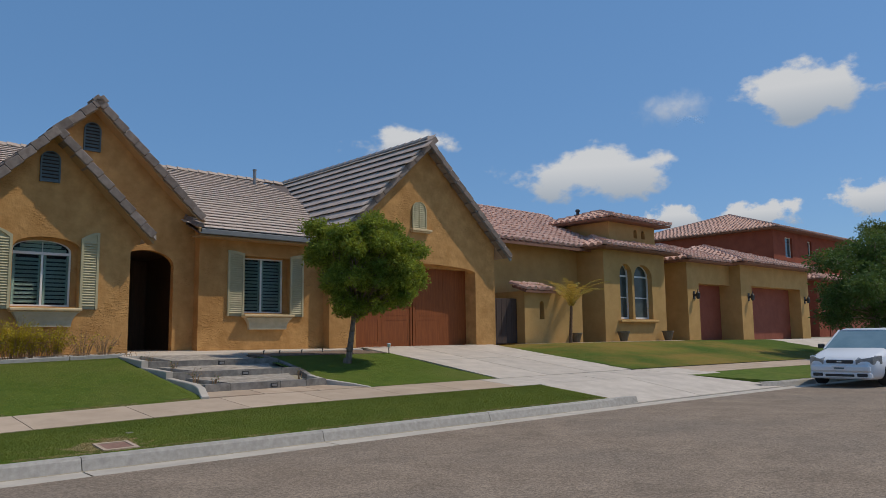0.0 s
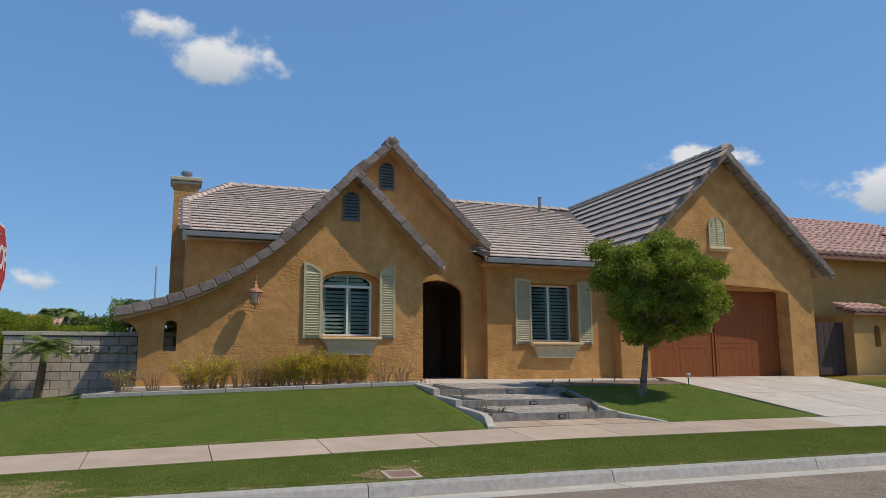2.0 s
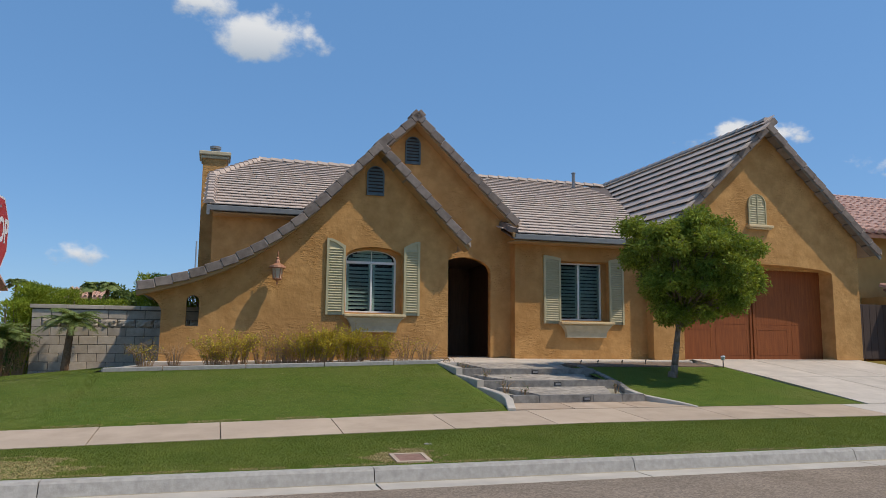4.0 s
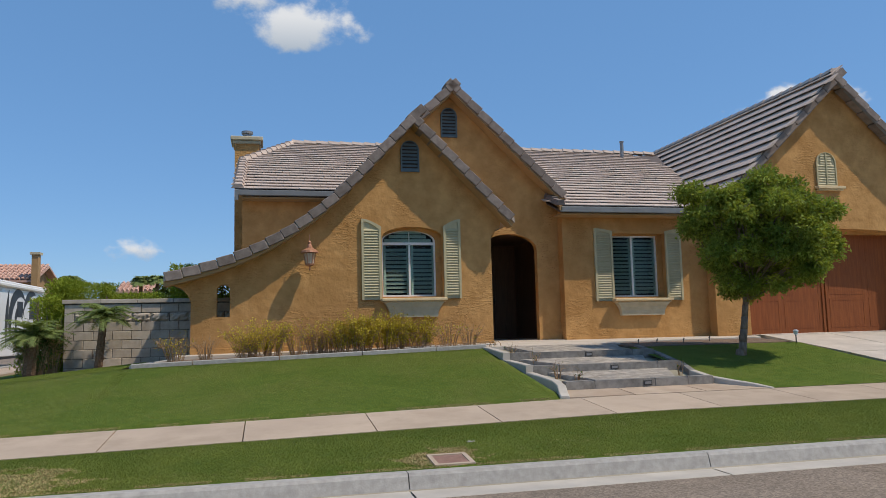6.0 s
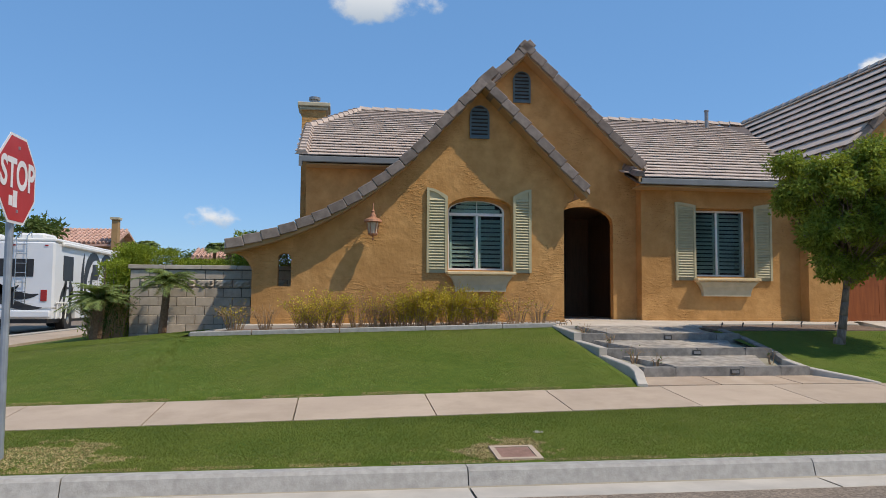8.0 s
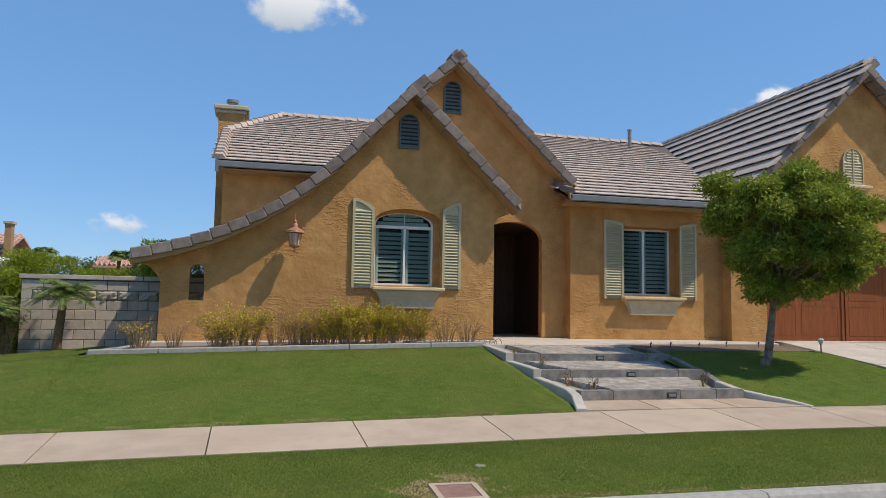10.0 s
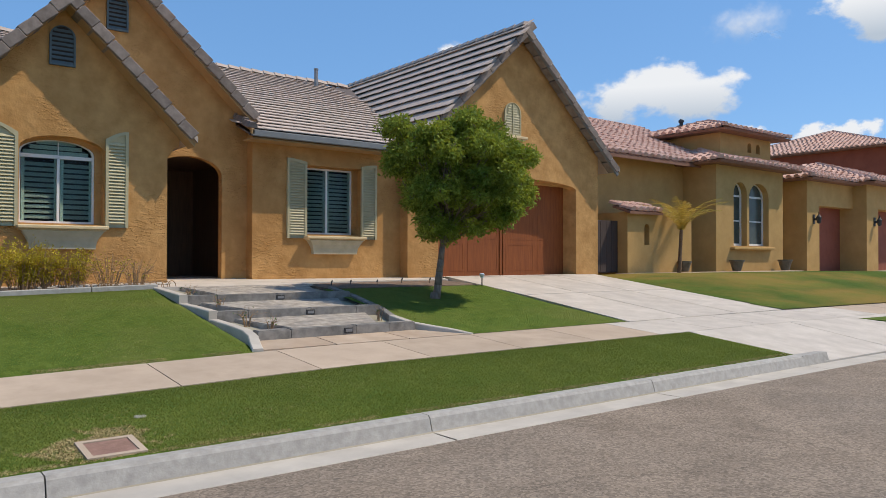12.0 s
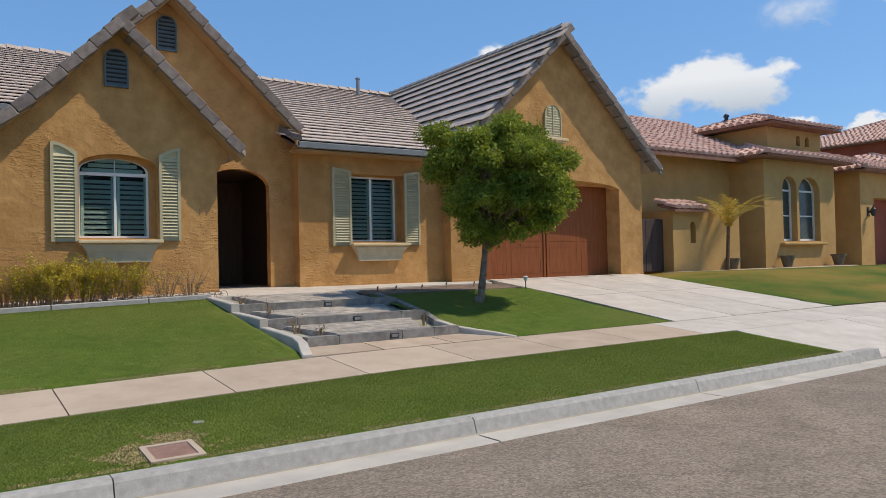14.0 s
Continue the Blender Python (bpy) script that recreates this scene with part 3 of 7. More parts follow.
lawn_r = tagged(patch("lawn", 2.2, 6.6, 14.66, 18.25, 0.015, GRASS, step=0.2, keep=lambda x, y: x < dl(y) + 0.1 and x > 2.25 + 0.8 * max(15.3 - y, 0)), "sloping mown lawn round the young tree", "lawn", kind="structure")
GRASS_N = ramp_mat("yellowed_lawn", (0.065, 0.105, 0.015), (0.22, 0.155, 0.036), scale=0.22, lo=0.40, hi=0.55, rough=0.9, bump=0.6, bump_scale=120, bump_dist=0.015, stain=(0.12, 0.155, 0.022), stain_scale=0.9, stain_amount=0.6, spec=0.1)


def n_edge(y):
    """Where the neighbour's lawn gives way to the drive."""
    return 25.6 + 0.2 * (y - 14.6) - 1.2 * max(y - 20.0, 0)


lawn_n = tagged(patch("lawn", 11.2, 28.0, 14.66, 21.3, 0.03, GRASS_N, step=0.2, keep=lambda x, y: x > drr(min(y, 20.6)) and x < n_edge(y - bend(x))), "neighbour's sloping lawn, yellowed in the middle", "lawn", kind="structure")
tagged(patch("driveway", 25.0, 42.0, 14.66, 21.3, 0.0, CONC, bent=True, step=0.5), "neighbour's pale concrete driveway", "driveway", kind="structure")


def blades(name, n, area, material, hmin, hmax, label, keep=None, w=0.006, lean=0.012, seed=1):
    """Short blades of grass, one triangle each."""
    r = np.random.RandomState(seed)
    x0, x1, y0, y1 = area
    xs, ys = r.uniform(x0, x1, n), r.uniform(y0, y1, n)
    ys = ys + np.array([bend(x) for x in xs])
    if keep:
        ok = np.array([keep(x, y) for x, y in zip(xs, ys)], bool)
        xs, ys = xs[ok], ys[ok]
    n = len(xs)
    zs = np.array([height(x, y) for x, y in zip(xs, ys)]) + 0.008
    h, a = r.uniform(hmin, hmax, n), r.uniform(0, 6.28, n)
    c, q = w * np.cos(a) / 2, w * np.sin(a) / 2
    co = np.stack([np.stack([xs - c, ys - q, zs], 1), np.stack([xs + c, ys + q, zs], 1), np.stack([xs + r.normal(0, lean, n), ys + r.normal(0, lean, n), zs + h], 1)], 1)
    me = bpy.data.meshes.new(name)
    me.vertices.add(3 * n)
    me.vertices.foreach_set("co", co.astype(np.float32).ravel())
    me.loops.add(3 * n)
    me.loops.foreach_set("vertex_index", np.arange(3 * n, dtype=np.int32))
    me.polygons.add(n)
    me.polygons.foreach_set("loop_start", np.arange(0, 3 * n, 3, dtype=np.int32))
    me.update(calc_edges=True)
    me.materials.append(material)
    return tagged(new(name, me), label, "grass", kind="stuff")


def patchy(x, y, cx, cy, wide, deep, seed):
    """True inside an uneven spot of dry ground."""
    return math.hypot((x - cx) / wide, (y - cy) / deep) + 0.55 * noise.noise((x * 3.5, y * 3.5, seed)) + 0.3 * noise.noise((x * 11, y * 11, seed)) < 0.8


def on_box(x, y):
    return -3.12 < x < -2.72 and 11.84 < y < 12.23


blades("grass", 260000, (-9.0, 6.3, 11.8, 13.5), BLADE, 0.008, 0.017, "short green grass of the parkway strip", keep=lambda x, y: not on_box(x, y) and not patchy(x, y, -2.98, 12.14, 0.42, 0.42, 0) and not patchy(x, y, -7.0, 12.3, 0.8, 0.6, 7), w=0.007, seed=2)
blades("grass", 210000, (-11, -0.68, 14.68, 18.7), BLADE, 0.008, 0.017, "short green grass of the front lawn", w=0.010, seed=3)
blades("grass", 60000, (-11.0, -7.1, 18.7, 21.6), BLADE, 0.008, 0.017, "short green grass before the block wall", w=0.010, seed=9)
blades("grass", 70000, (2.2, 6.6, 14.68, 18.2), BLADE, 0.008, 0.017, "short green grass round the young tree", keep=lambda x, y: x < dl(y) and x > 2.3 + 0.8 * max(15.3 - y, 0), w=0.010, seed=4)
blades("grass", 26000, (-3.9, -2.0, 11.82, 12.95), DRYGRASS, 0.004, 0.016, "dry grass round the meter box", keep=lambda x, y: patchy(x, y, -2.98, 12.14, 0.5, 0.48, 0) and not on_box(x, y), w=0.012, seed=5)
blades("grass", 16000, (-8.0, -6.0, 11.85, 13.2), DRYGRASS, 0.004, 0.016, "dry grass round the sign post", keep=lambda x, y: patchy(x, y, -7.0, 12.3, 0.9, 0.7, 7), w=0.012, seed=6)
blades("grass", 30000, (-11, -0.7, 14.68, 18.7), DRYGRASS, 0.006, 0.015, "thin straw-coloured grass through the front lawn", keep=lambda x, y: noise.noise((x * 0.8, y * 2.2, 4)) + 0.5 * noise.noise((x * 4, y * 7, 2)) > 0.18, w=0.009, seed=10)
blades("grass", 14000, (-9.0, 2.0, 11.85, 13.5), DRYGRASS, 0.006, 0.015, "thin straw-coloured grass through the parkway strip", keep=lambda x, y: noise.noise((x * 0.9, y * 2.6, 14)) + 0.5 * noise.noise((x * 4, y * 8, 3)) > 0.28 and not on_box(x, y), w=0.007, seed=11)
blades("grass", 12000, (-9.0, 6.3, 11.79, 11.86), DRYGRASS, 0.004, 0.018, "thin dry fringe of grass at the kerb", keep=lambda x, y: noise.noise((x * 2.3, 0, 5)) > -0.25, w=0.008, seed=7)
blades("grass", 14000, (-9.5, -0.7, 14.66, 14.78), DRYGRASS, 0.004, 0.018, "thin dry fringe of grass at the sidewalk", keep=lambda x, y: noise.noise((x * 1.7, 0, 9)) > -0.1, w=0.010, seed=8)


# ---- roof tiles ----
def wedge(name, w, l, t0, t1):
    """One flat roof tile: its butt end lies towards -v, thicker than the head."""
    me = bpy.data.meshes.new(name)
    h, e = w / 2, 0.006
    vs = [(-h, 0.24, -0.012), (h, 0.24, -0.012), (h, 0, t0 - 0.017), (h - e, 0.0, t0), (-h + e, 0.0, t0), (-h, 0, t0 - 0.017), (-h, l, 0), (h, l, 0), (h, l, t1), (-h, l, t1)]
    fs = [(0, 1, 2, 5), (5, 2, 3, 4), (6, 9, 8, 7), (4, 3, 8, 9), (0, 6, 7, 1), (1, 7, 8, 2), (2, 8, 3), (0, 5, 9, 6), (5, 4, 9)]
    me.from_pydata(vs, [], fs)
    return me


def tile_slope(parent, o, ua, va, length, span, material, w=0.33, exposure=0.36, limit=300, label="concrete roof tiles", butt=0.052):
    """Courses of flat tiles on a slope: o is the eave's origin, ua runs along the eave, va up the slope; span(v) gives the
    ends of the course at v metres up. The first tiles are pieces of their own, the rest is joined."""
    ua, va, o = Vector(ua).normalized(), Vector(va).normalized(), Vector(o)
    na = ua.cross(va)
    me = wedge("tile", w - 0.003, exposure * 1.18, butt, 0.012)
    me.materials.append(material)
    base = [Vector(v.co) for v in me.vertices]
    polys = [tuple(p.vertices) for p in me.polygons]
    r = random.Random(3)
    verts, faces, count, k, v = [], [], 0, 0, 0.0
    while v < length - 0.1:
        u0, u1 = span(v + 0.1)
        u = u0 + w / 2 - (w / 2 if k % 2 else 0)
        while u < u1 + w * 0.3:
            if u > u0 - 0.01:
                dv, dn = r.uniform(-0.008, 0.008), r.uniform(0, 0.006)
                m = Matrix.Translation(o + ua * u + va * (v + dv) + na * (0.012 + dn)) @ Matrix((ua, va, na)).transposed().to_4x4() @ Matrix.Rotation(r.uniform(-0.012, 0.012), 4, "Z")
                if count < limit:
                    ob = new("tile", me)
                    hang(ob, parent)
                    ob.matrix_basis = m
                    count += 1
                else:
                    n = len(verts)
                    verts += [m @ b for b in base]
                    faces += [tuple(n + i for i in p) for p in polys]
            u += w
        v += exposure
        k += 1
    if verts:
        tagged(raw("tile_field", verts, faces, material, parent), label, kind="stuff")


def barrel_slope(name, parent, o, ua, va, length, span, material, w=0.34, exposure=0.46):
    """Courses of half-round clay tiles, joined into one mesh."""
    ua, va, o = Vector(ua).normalized(), Vector(va).normalized(), Vector(o)
    na = ua.cross(va)
    r = random.Random(5)
    prof = [(math.cos(math.pi * (1 - k / 5)) * w * 0.40, math.sin(math.pi * k / 5) * 0.135) for k in range(6)]
    verts, faces, v = [], [], 0.0
    while v < length - 0.1:
        u0, u1 = span(v + 0.15)
        n = max(1, int((u1 - u0) / w))
        for i in range(n):
            u = u0 + (u1 - u0) * (i + 0.5) / n
            dn = r.uniform(0, 0.012)
            a = len(verts)
            for dv, sc, lift in ((0.0, 1.0, 0.035), (exposure * 1.1, 0.9, 0.0)):
                for pu, pn in prof:
                    verts.append(o + ua * (u + pu * sc) + va * (v + dv) + na * (pn * sc + lift + dn))
            faces += [(a + k, a + k + 1, a + k + 7, a + k + 6) for k in range(5)]
            faces.append(tuple(a + k for k in range(5, -1, -1)))
        v += exposure
    return tagged(raw(name, verts, faces, material, parent), "rows of half-round clay tiles", kind="stuff")


def rake(parent, points, y, material, size=0.34, depth=0.42, high=0.185, name="rake_tile"):
    """Boxed tiles along a sloping gable edge that runs in the facade plane."""
    run = [Vector((p[0], 0, p[1])) for p in points]
    cum = [0.0]
    for a, b in zip(run, run[1:]):
        cum.append(cum[-1] + (b - a).length)
    me = bpy.data.meshes.new(name)
    l, e = size * 0.975, 0.012
    bm = boxes((0, l, -depth / 2, depth / 2, -high, 0.0), bevel=e)
    for v in bm.verts:
        v.co.z += 0.026 * (1 - v.co.x / l)
    bm.to_mesh(me)
    bm.free()
    me.materials.append(material)
    r = random.Random(11)
    s = 0.0
    while s < cum[-1] - 0.05:
        k = max(i for i in range(len(cum) - 1) if cum[i] <= s + 1e-6)
        p = run[k].lerp(run[k + 1], (s - cum[k]) / (cum[k + 1] - cum[k]))
        s2 = min(s + size, cum[-1])
        k2 = max(i for i in range(len(cum) - 1) if cum[i] <= s2 - 1e-6)
        q = run[k2].lerp(run[k2 + 1], (s2 - cum[k2]) / (cum[k2 + 1] - cum[k2]))
        d = q - p
        ob = new(name, me)
        hang(ob, parent)
        ob.matrix_basis = Matrix.Translation((p.x, y + r.uniform(-0.006, 0.006), p.z + r.uniform(-0.004, 0.004))) @ Matrix.Rotation(-math.atan2(d.z, d.x), 4, "Y") @ (Matrix.Identity(4) if d.x > 0 else Matrix.Rotation(math.pi, 4, "X"))
        s += size


# ---- the house ----
FLOOR = 1.13
Y1, Y2, YB, YG = 20.0, 21.03, 20.75, 20.45
house = thing("house", (3.0, 24.0, FLOOR), "tan stucco ranch house with steep gables and grey tile roof", "house")


def sweep_z(x):
    """The left roof edge: steep under the ridge, easing out towards the low eave."""
    if x > -2.9:
        return 4.655 + 1.06 * (x + 2.9)
    u = (x + 6.3) / 3.4
    return 2.66 + 0.25 * (x + 6.3) + 0.80 * 3.4 * max(u, 0) ** 2.4 / 2.4


PEAK1 = (-1.70, 5.93)
left_edge = [(-6.56 + (PEAK1[0] + 6.56) * k / 24, sweep_z(-6.56 + (PEAK1[0] + 6.56) * k / 24)) for k in range(25)]
left_edge[-1] = PEAK1
OVER = 0.40
right_edge = [PEAK1, (0.42, 3.77)]
niche = arched(-5.62, -5.37, 1.76, 2.28, 0.115)
win1 = arched(-2.35, -1.06, 2.10, 3.34, 0.23)
wall_top = [(x, z - 0.1) for x, z in left_edge if x > -6.1]
outer = [(-6.1, 0.3), (0.0, 0.3), (0.0, 4.02)] + [(PEAK1[0], PEAK1[1] - 0.1)] + wall_top[-2::-1] + [(-6.1, sweep_z(-6.1) - 0.1)]
part("front_wall", front(outer, [niche, win1], Y1, 0.28), STUCCO, house, "sweeping gable wall with an arched window")
part("gable_return", boxes((-0.28, 0.0, Y1 + 0.28, 23.9, 0.3, 3.95)), STUCCO, house)
# corbelled kneeler under the gable's low right end
kn = front([(0.0, 3.35), (0.03, 3.42), (0.10, 3.50), (0.20, 3.56), (0.22, 3.66), (0.22, 3.80), (0.0, 4.0)], [], Y1 + 0.005, 0.27)
part("kneeler", kn, STUCCO, house)
part("kneeler", front([(-6.1, 2.08), (-6.1, 2.58), (-6.5, 2.48), (-6.5, 2.41), (-6.40, 2.38), (-6.26, 2.31), (-6.16, 2.20)], [], Y1 + 0.005, 0.27), STUCCO, house)
part("side_wall", boxes((-6.1, -5.82, Y1 + 0.28, Y1 + 0.55, 0.3, 2.5)), STUCCO, house)

# entry wall with its arch, under the second gable
PEAK2 = (-0.58, 7.0)
arch = arched(0.10, 1.42, FLOOR - 0.05, 3.20, 0.36)
RAKE2 = 0.965
outer = [(-0.3, 3.6), (-0.3, 0.3), (0.10, 0.3)] + [(0.10, FLOOR - 0.05)] + [p for p in arch[:1:-1]] + [(1.42, FLOOR - 0.05), (1.42, 0.3), (1.95, 0.3), (1.95, PEAK2[1] - RAKE2 * (1.95 - PEAK2[0]) - 0.1), (PEAK2[0], PEAK2[1] - 0.1), (-3.6, PEAK2[1] - RAKE2 * (3.6 + PEAK2[0]) - 0.1), (-3.6, 3.6)]
part("entry_wall", front(outer, [], Y2, 0.18), STUCCO, house, "taller gable wall over the arched entry")
# porch behind the arch; its dark lining colour stands in for deep shade
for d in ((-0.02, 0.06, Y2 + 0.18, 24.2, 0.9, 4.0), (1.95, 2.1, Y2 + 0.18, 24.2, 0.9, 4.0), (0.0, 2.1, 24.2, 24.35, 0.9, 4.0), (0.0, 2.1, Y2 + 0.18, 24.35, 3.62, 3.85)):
    part("porch_lining", boxes(d), ENTRYDOOR_SHADE, house, "porch lining coloured dark in place of deep shade")
part("arch_jamb", boxes((0.06, 0.10, Y2 + 0.18, Y2 + 0.7, 0.9, 3.6)), STUCCO, house)
door = part("front_door", boxes((0.35, 1.35, 24.13, 24.19, FLOOR, 3.25), bevel=0.005), ENTRYDOOR_SHADE, house, "dark wooden front door in the porch")
for x0, x1 in ((0.42, 0.82), (0.88, 1.28)):
    for z0, z1 in ((1.25, 2.0), (2.1, 3.15)):
        part("panel", boxes((x0, x1, 24.11, 24.135, z0, z1), bevel=0.008), ENTRYDOOR_SHADE, door)
part("handle", boxes((1.29, 1.32, 24.07, 24.13, 2.05, 2.2), bevel=0.005), IRON, door)
part("porch_floor", boxes((0.06, 1.95, Y2, 24.2, 0.9, FLOOR - 0.004)), CONC, house)

# bay between entry and garage
winB = rect(3.18, 4.57, 2.05, 3.55)
part("bay_wall", front(rect(1.95, 5.62, 0.3, 4.12), [winB], YB, 0.28), STUCCO, house)
BAY_TOP = [(YB + 0.28, 4.0), (22.0, 4.0), (22.0, 4.65), (YB + 0.28, 4.25)]
part("bay_gable", side(BAY_TOP, [], 1.955, 0.22), STUCCO, house)
part("bay_return", boxes((1.95, 2.2, YB + 0.28, Y2 + 0.9, 0.3, 4.12)), STUCCO, house)
# garage front
GX0, GX1, GP = 5.62, 12.28, 9.16
GPZ, GSL = 7.53, 0.94
gdoor_hole = arched(6.52, 11.36, 1.05, 3.46, 0.20, n=16)
gv_hole = arched(8.63, 9.21, 4.72, 5.30, 0.28)
outer = [(GX0, 0.3), (6.52, 0.3), (6.52, 1.05)] + gdoor_hole[:1:-1] + [(11.36, 1.05), (11.36, 0.3), (GX1, 0.3), (GX1, GPZ - 0.1 - GSL * (GX1 - GP)), (GP, GPZ - 0.1), (GX0, GPZ - 0.1 - GSL * (GP - GX0))]
part("garage_wall", front(outer, [], YG, 0.30), STUCCO, house, "garage gable wall with a wide arched opening")
for d in ((GX0, GX0 + 0.25, YG + 0.3, YB + 0.3, 0.3, 4.05), (GX1 - 0.25, GX1, YG + 0.3, 30, 0.3, 4.8)):
    part("garage_side", boxes(d), STUCCO, house)
part("door_jamb", boxes((6.27, 6.52, YG + 0.3, 21.1, 0.8, 3.7), (11.36, 11.6, YG + 0.3, 21.1, 0.8, 3.7), (6.27, 11.6, YG + 0.3, 21.1, 3.56, 3.8)), STUCCO, house)
# main body behind
part("main_wall", boxes((-5.2, 0.0, 21.9, 22.1, 0.3, 4.45), (-5.2, -5.0, 22.1, 34.5, 0.3, 4.5), (-5.2, 12.2, 34.5, 34.7, 0.3, 4.4)), STUCCO, house)
part("left_gable", side([(22.0, 4.4), (34.6, 4.4), (31.6, 5.9), (25.1, 5.9)], [], -5.2, 0.2), STUCCO, house)
for d in ((-6.11, 0.01, Y1 - 0.012, Y1, 0.9, FLOOR + 0.03), (1.945, 5.62, YB - 0.012, YB, 0.9, FLOOR + 0.03), (GX0, 6.52, YG - 0.012, YG, 0.9, FLOOR + 0.02), (11.36, GX1, YG - 0.012, YG, 0.9, FLOOR + 0.02)):
    part("base_course", boxes(d, bevel=0.004), STUCCO, house)

# garage door: two tall panelled leaves with trim
gd = part("garage_door", boxes((6.50, 9.01, 20.94, 20.99, 1.08, 3.60), (9.03, 11.62, 20.94, 20.99, 1.08, 3.60)), DOORWOOD, house, "red-brown wooden carriage garage door")
for a, b in ((6.55, 9.0), (9.04, 11.5)):
    w = (b - a - 0.36) / 2
    for i in range(2):
        x0 = a + 0.12 + i * (w + 0.12)
        for z0, z1 in ((1.22, 1.95), (2.05, 2.78), (2.88, 3.5)):
            part("panel", sheet(rect(x0, x0 + w, z0, z1), [rect(x0 + 0.05, x0 + w - 0.05, z0 + 0.05, z1 - 0.05)], lambda u, v: (u, 20.935, v), (0, 0.009, 0)), DOORWOOD, gd)
part("hinge_strap", boxes((8.93, 9.0, 20.915, 20.94, 1.1, 3.55), (9.04, 9.11, 20.915, 20.94, 1.1, 3.55), bevel=0.004), DOORWOOD, gd)

# ---- the roofs ----
RIDGE_Y, RIDGE_Z, RS = 28.3, 7.3, 0.403


def main_z(y):
    return RIDGE_Z - RS * abs(RIDGE_Y - y)


def plate(pts, t=0.1):
    """A thick roof sheet through corner points."""
    bm = bmesh.new()
    f = bm.faces.new([bm.verts.new(p) for p in pts])
    g = bmesh.ops.extrude_face_region(bm, geom=[f])["geom"]
    bmesh.ops.translate(bm, verts=[v for v in g if isinstance(v, bmesh.types.BMVert)], vec=(0, 0, -t))
    return bm


main_roof = part("main_roof", plate([(-5.3, 21.45, main_z(21.45)), (1.7, 21.45, main_z(21.45)), (1.7, 20.3, main_z(20.3)), (9.0, 20.3, main_z(20.3)), (9.0, RIDGE_Y, RIDGE_Z), (-3.9, RIDGE_Y, RIDGE_Z), (-5.3, 25.0, main_z(25.0))]), DECK, house, "grey-brown flat concrete tile roof")
part("rear_slope", plate([(-5.3, 35.2, main_z(35.2)), (-5.3, 31.6, main_z(31.6)), (-3.9, RIDGE_Y, RIDGE_Z), (12.0, RIDGE_Y, RIDGE_Z), (12.0, 35.2, main_z(35.2))]), TILE, main_roof)
part("hip_clip", plate([(-5.3, 25.0, main_z(25.0)), (-3.9, RIDGE_Y, RIDGE_Z), (-5.3, 31.6, main_z(31.6))]), TILE, main_roof)
sl = math.hypot(1, RS)
tile_slope(main_roof, (0, 20.3, main_z(20.3)), (1, 0, 0), (0, 1, RS), (RIDGE_Y - 20.3) * sl, lambda v: (1.72, 7.6), TILE, exposure=0.345)
tile_slope(main_roof, (0, 21.45, main_z(21.45)), (1, 0, 0), (0, 1, RS), (RIDGE_Y - 21.45) * sl, lambda v: (-5.28 + max(0, v / sl - 3.55) * 0.424, 1.7), TILE, exposure=0.345)


def capline(parent, a, b, material, size=0.38, w=0.24, h=0.09, name="ridge_tile"):
    """Ridge tiles laid end to end from a to b."""
    a, b = Vector(a), Vector(b)
    n = max(1, round((b - a).length / size))
    d = (b - a) / n
    me = bpy.data.meshes.new(name)
    l = d.length * 1.08
    vs = []
    for x, s, z in ((0, 1.0, 0.03), (l, 0.9, 0.0)):
        vs += [(x, -w / 2 * s, -0.03 + z), (x, -w / 4 * s, h * 0.8 * s + z), (x, w / 4 * s, h * 0.8 * s + z), (x, w / 2 * s, -0.03 + z)]
    me.from_pydata(vs, [], [(0, 1, 5, 4), (1, 2, 6, 5), (2, 3, 7, 6), (3, 2, 1, 0), (4, 5, 6, 7)])
    me.materials.append(material)
    q = d.to_track_quat("X", "Z").to_matrix().to_4x4()
    for i in range(n):
        ob = new(name, me)
        hang(ob, parent)
        ob.matrix_basis = Matrix.Translation(a + d * i + Vector((0, 0, 0.05))) @ q


capline(main_roof, (-3.9, RIDGE_Y, RIDGE_Z), (8.6, RIDGE_Y, RIDGE_Z), TILE)
capline(main_roof, (-5.3, 25.0, main_z(25.0)), (-3.9, RIDGE_Y, RIDGE_Z), TILE)
capline(main_roof, (-5.28, 21.45, main_z(21.45)), (-5.28, 25.0, main_z(25.0)), TILE, w=0.3)
# fascia boards and gutter
part("fascia", boxes((1.72, GX0, 20.22, 20.30, main_z(20.3) - 0.115, main_z(20.3) + 0.012), bevel=0.01), FASCIA, house, "blue-grey eave board")
part("fascia", boxes((-5.3, 0.4, 21.37, 21.45, main_z(21.45) - 0.11, main_z(21.45) + 0.01), bevel=0.01), FASCIA, house)
part("soffit", boxes((1.75, GX0, 20.3, YB, main_z(20.3) - 0.16, main_z(20.3) - 0.13)), SOFFIT, house)
part("soffit", boxes((-5.2, -2.2, 21.45, 21.9, main_z(21.45) - 0.16, main_z(21.45) - 0.13)), SOFFIT, house)
part("fascia", plate([(1.70, 20.22, main_z(20.3) + 0.02), (1.76, 20.22, main_z(20.3) + 0.02), (1.76, 21.9, main_z(21.9) + 0.02), (1.70, 21.9, main_z(21.9) + 0.02)], 0.10), SOFFIT, house)
capline(main_roof, (1.74, 20.26, main_z(20.26) + 0.01), (1.74, 21.7, main_z(21.7) + 0.01), RAKE, size=0.36, w=0.22, h=0.10, name="rake_tile")
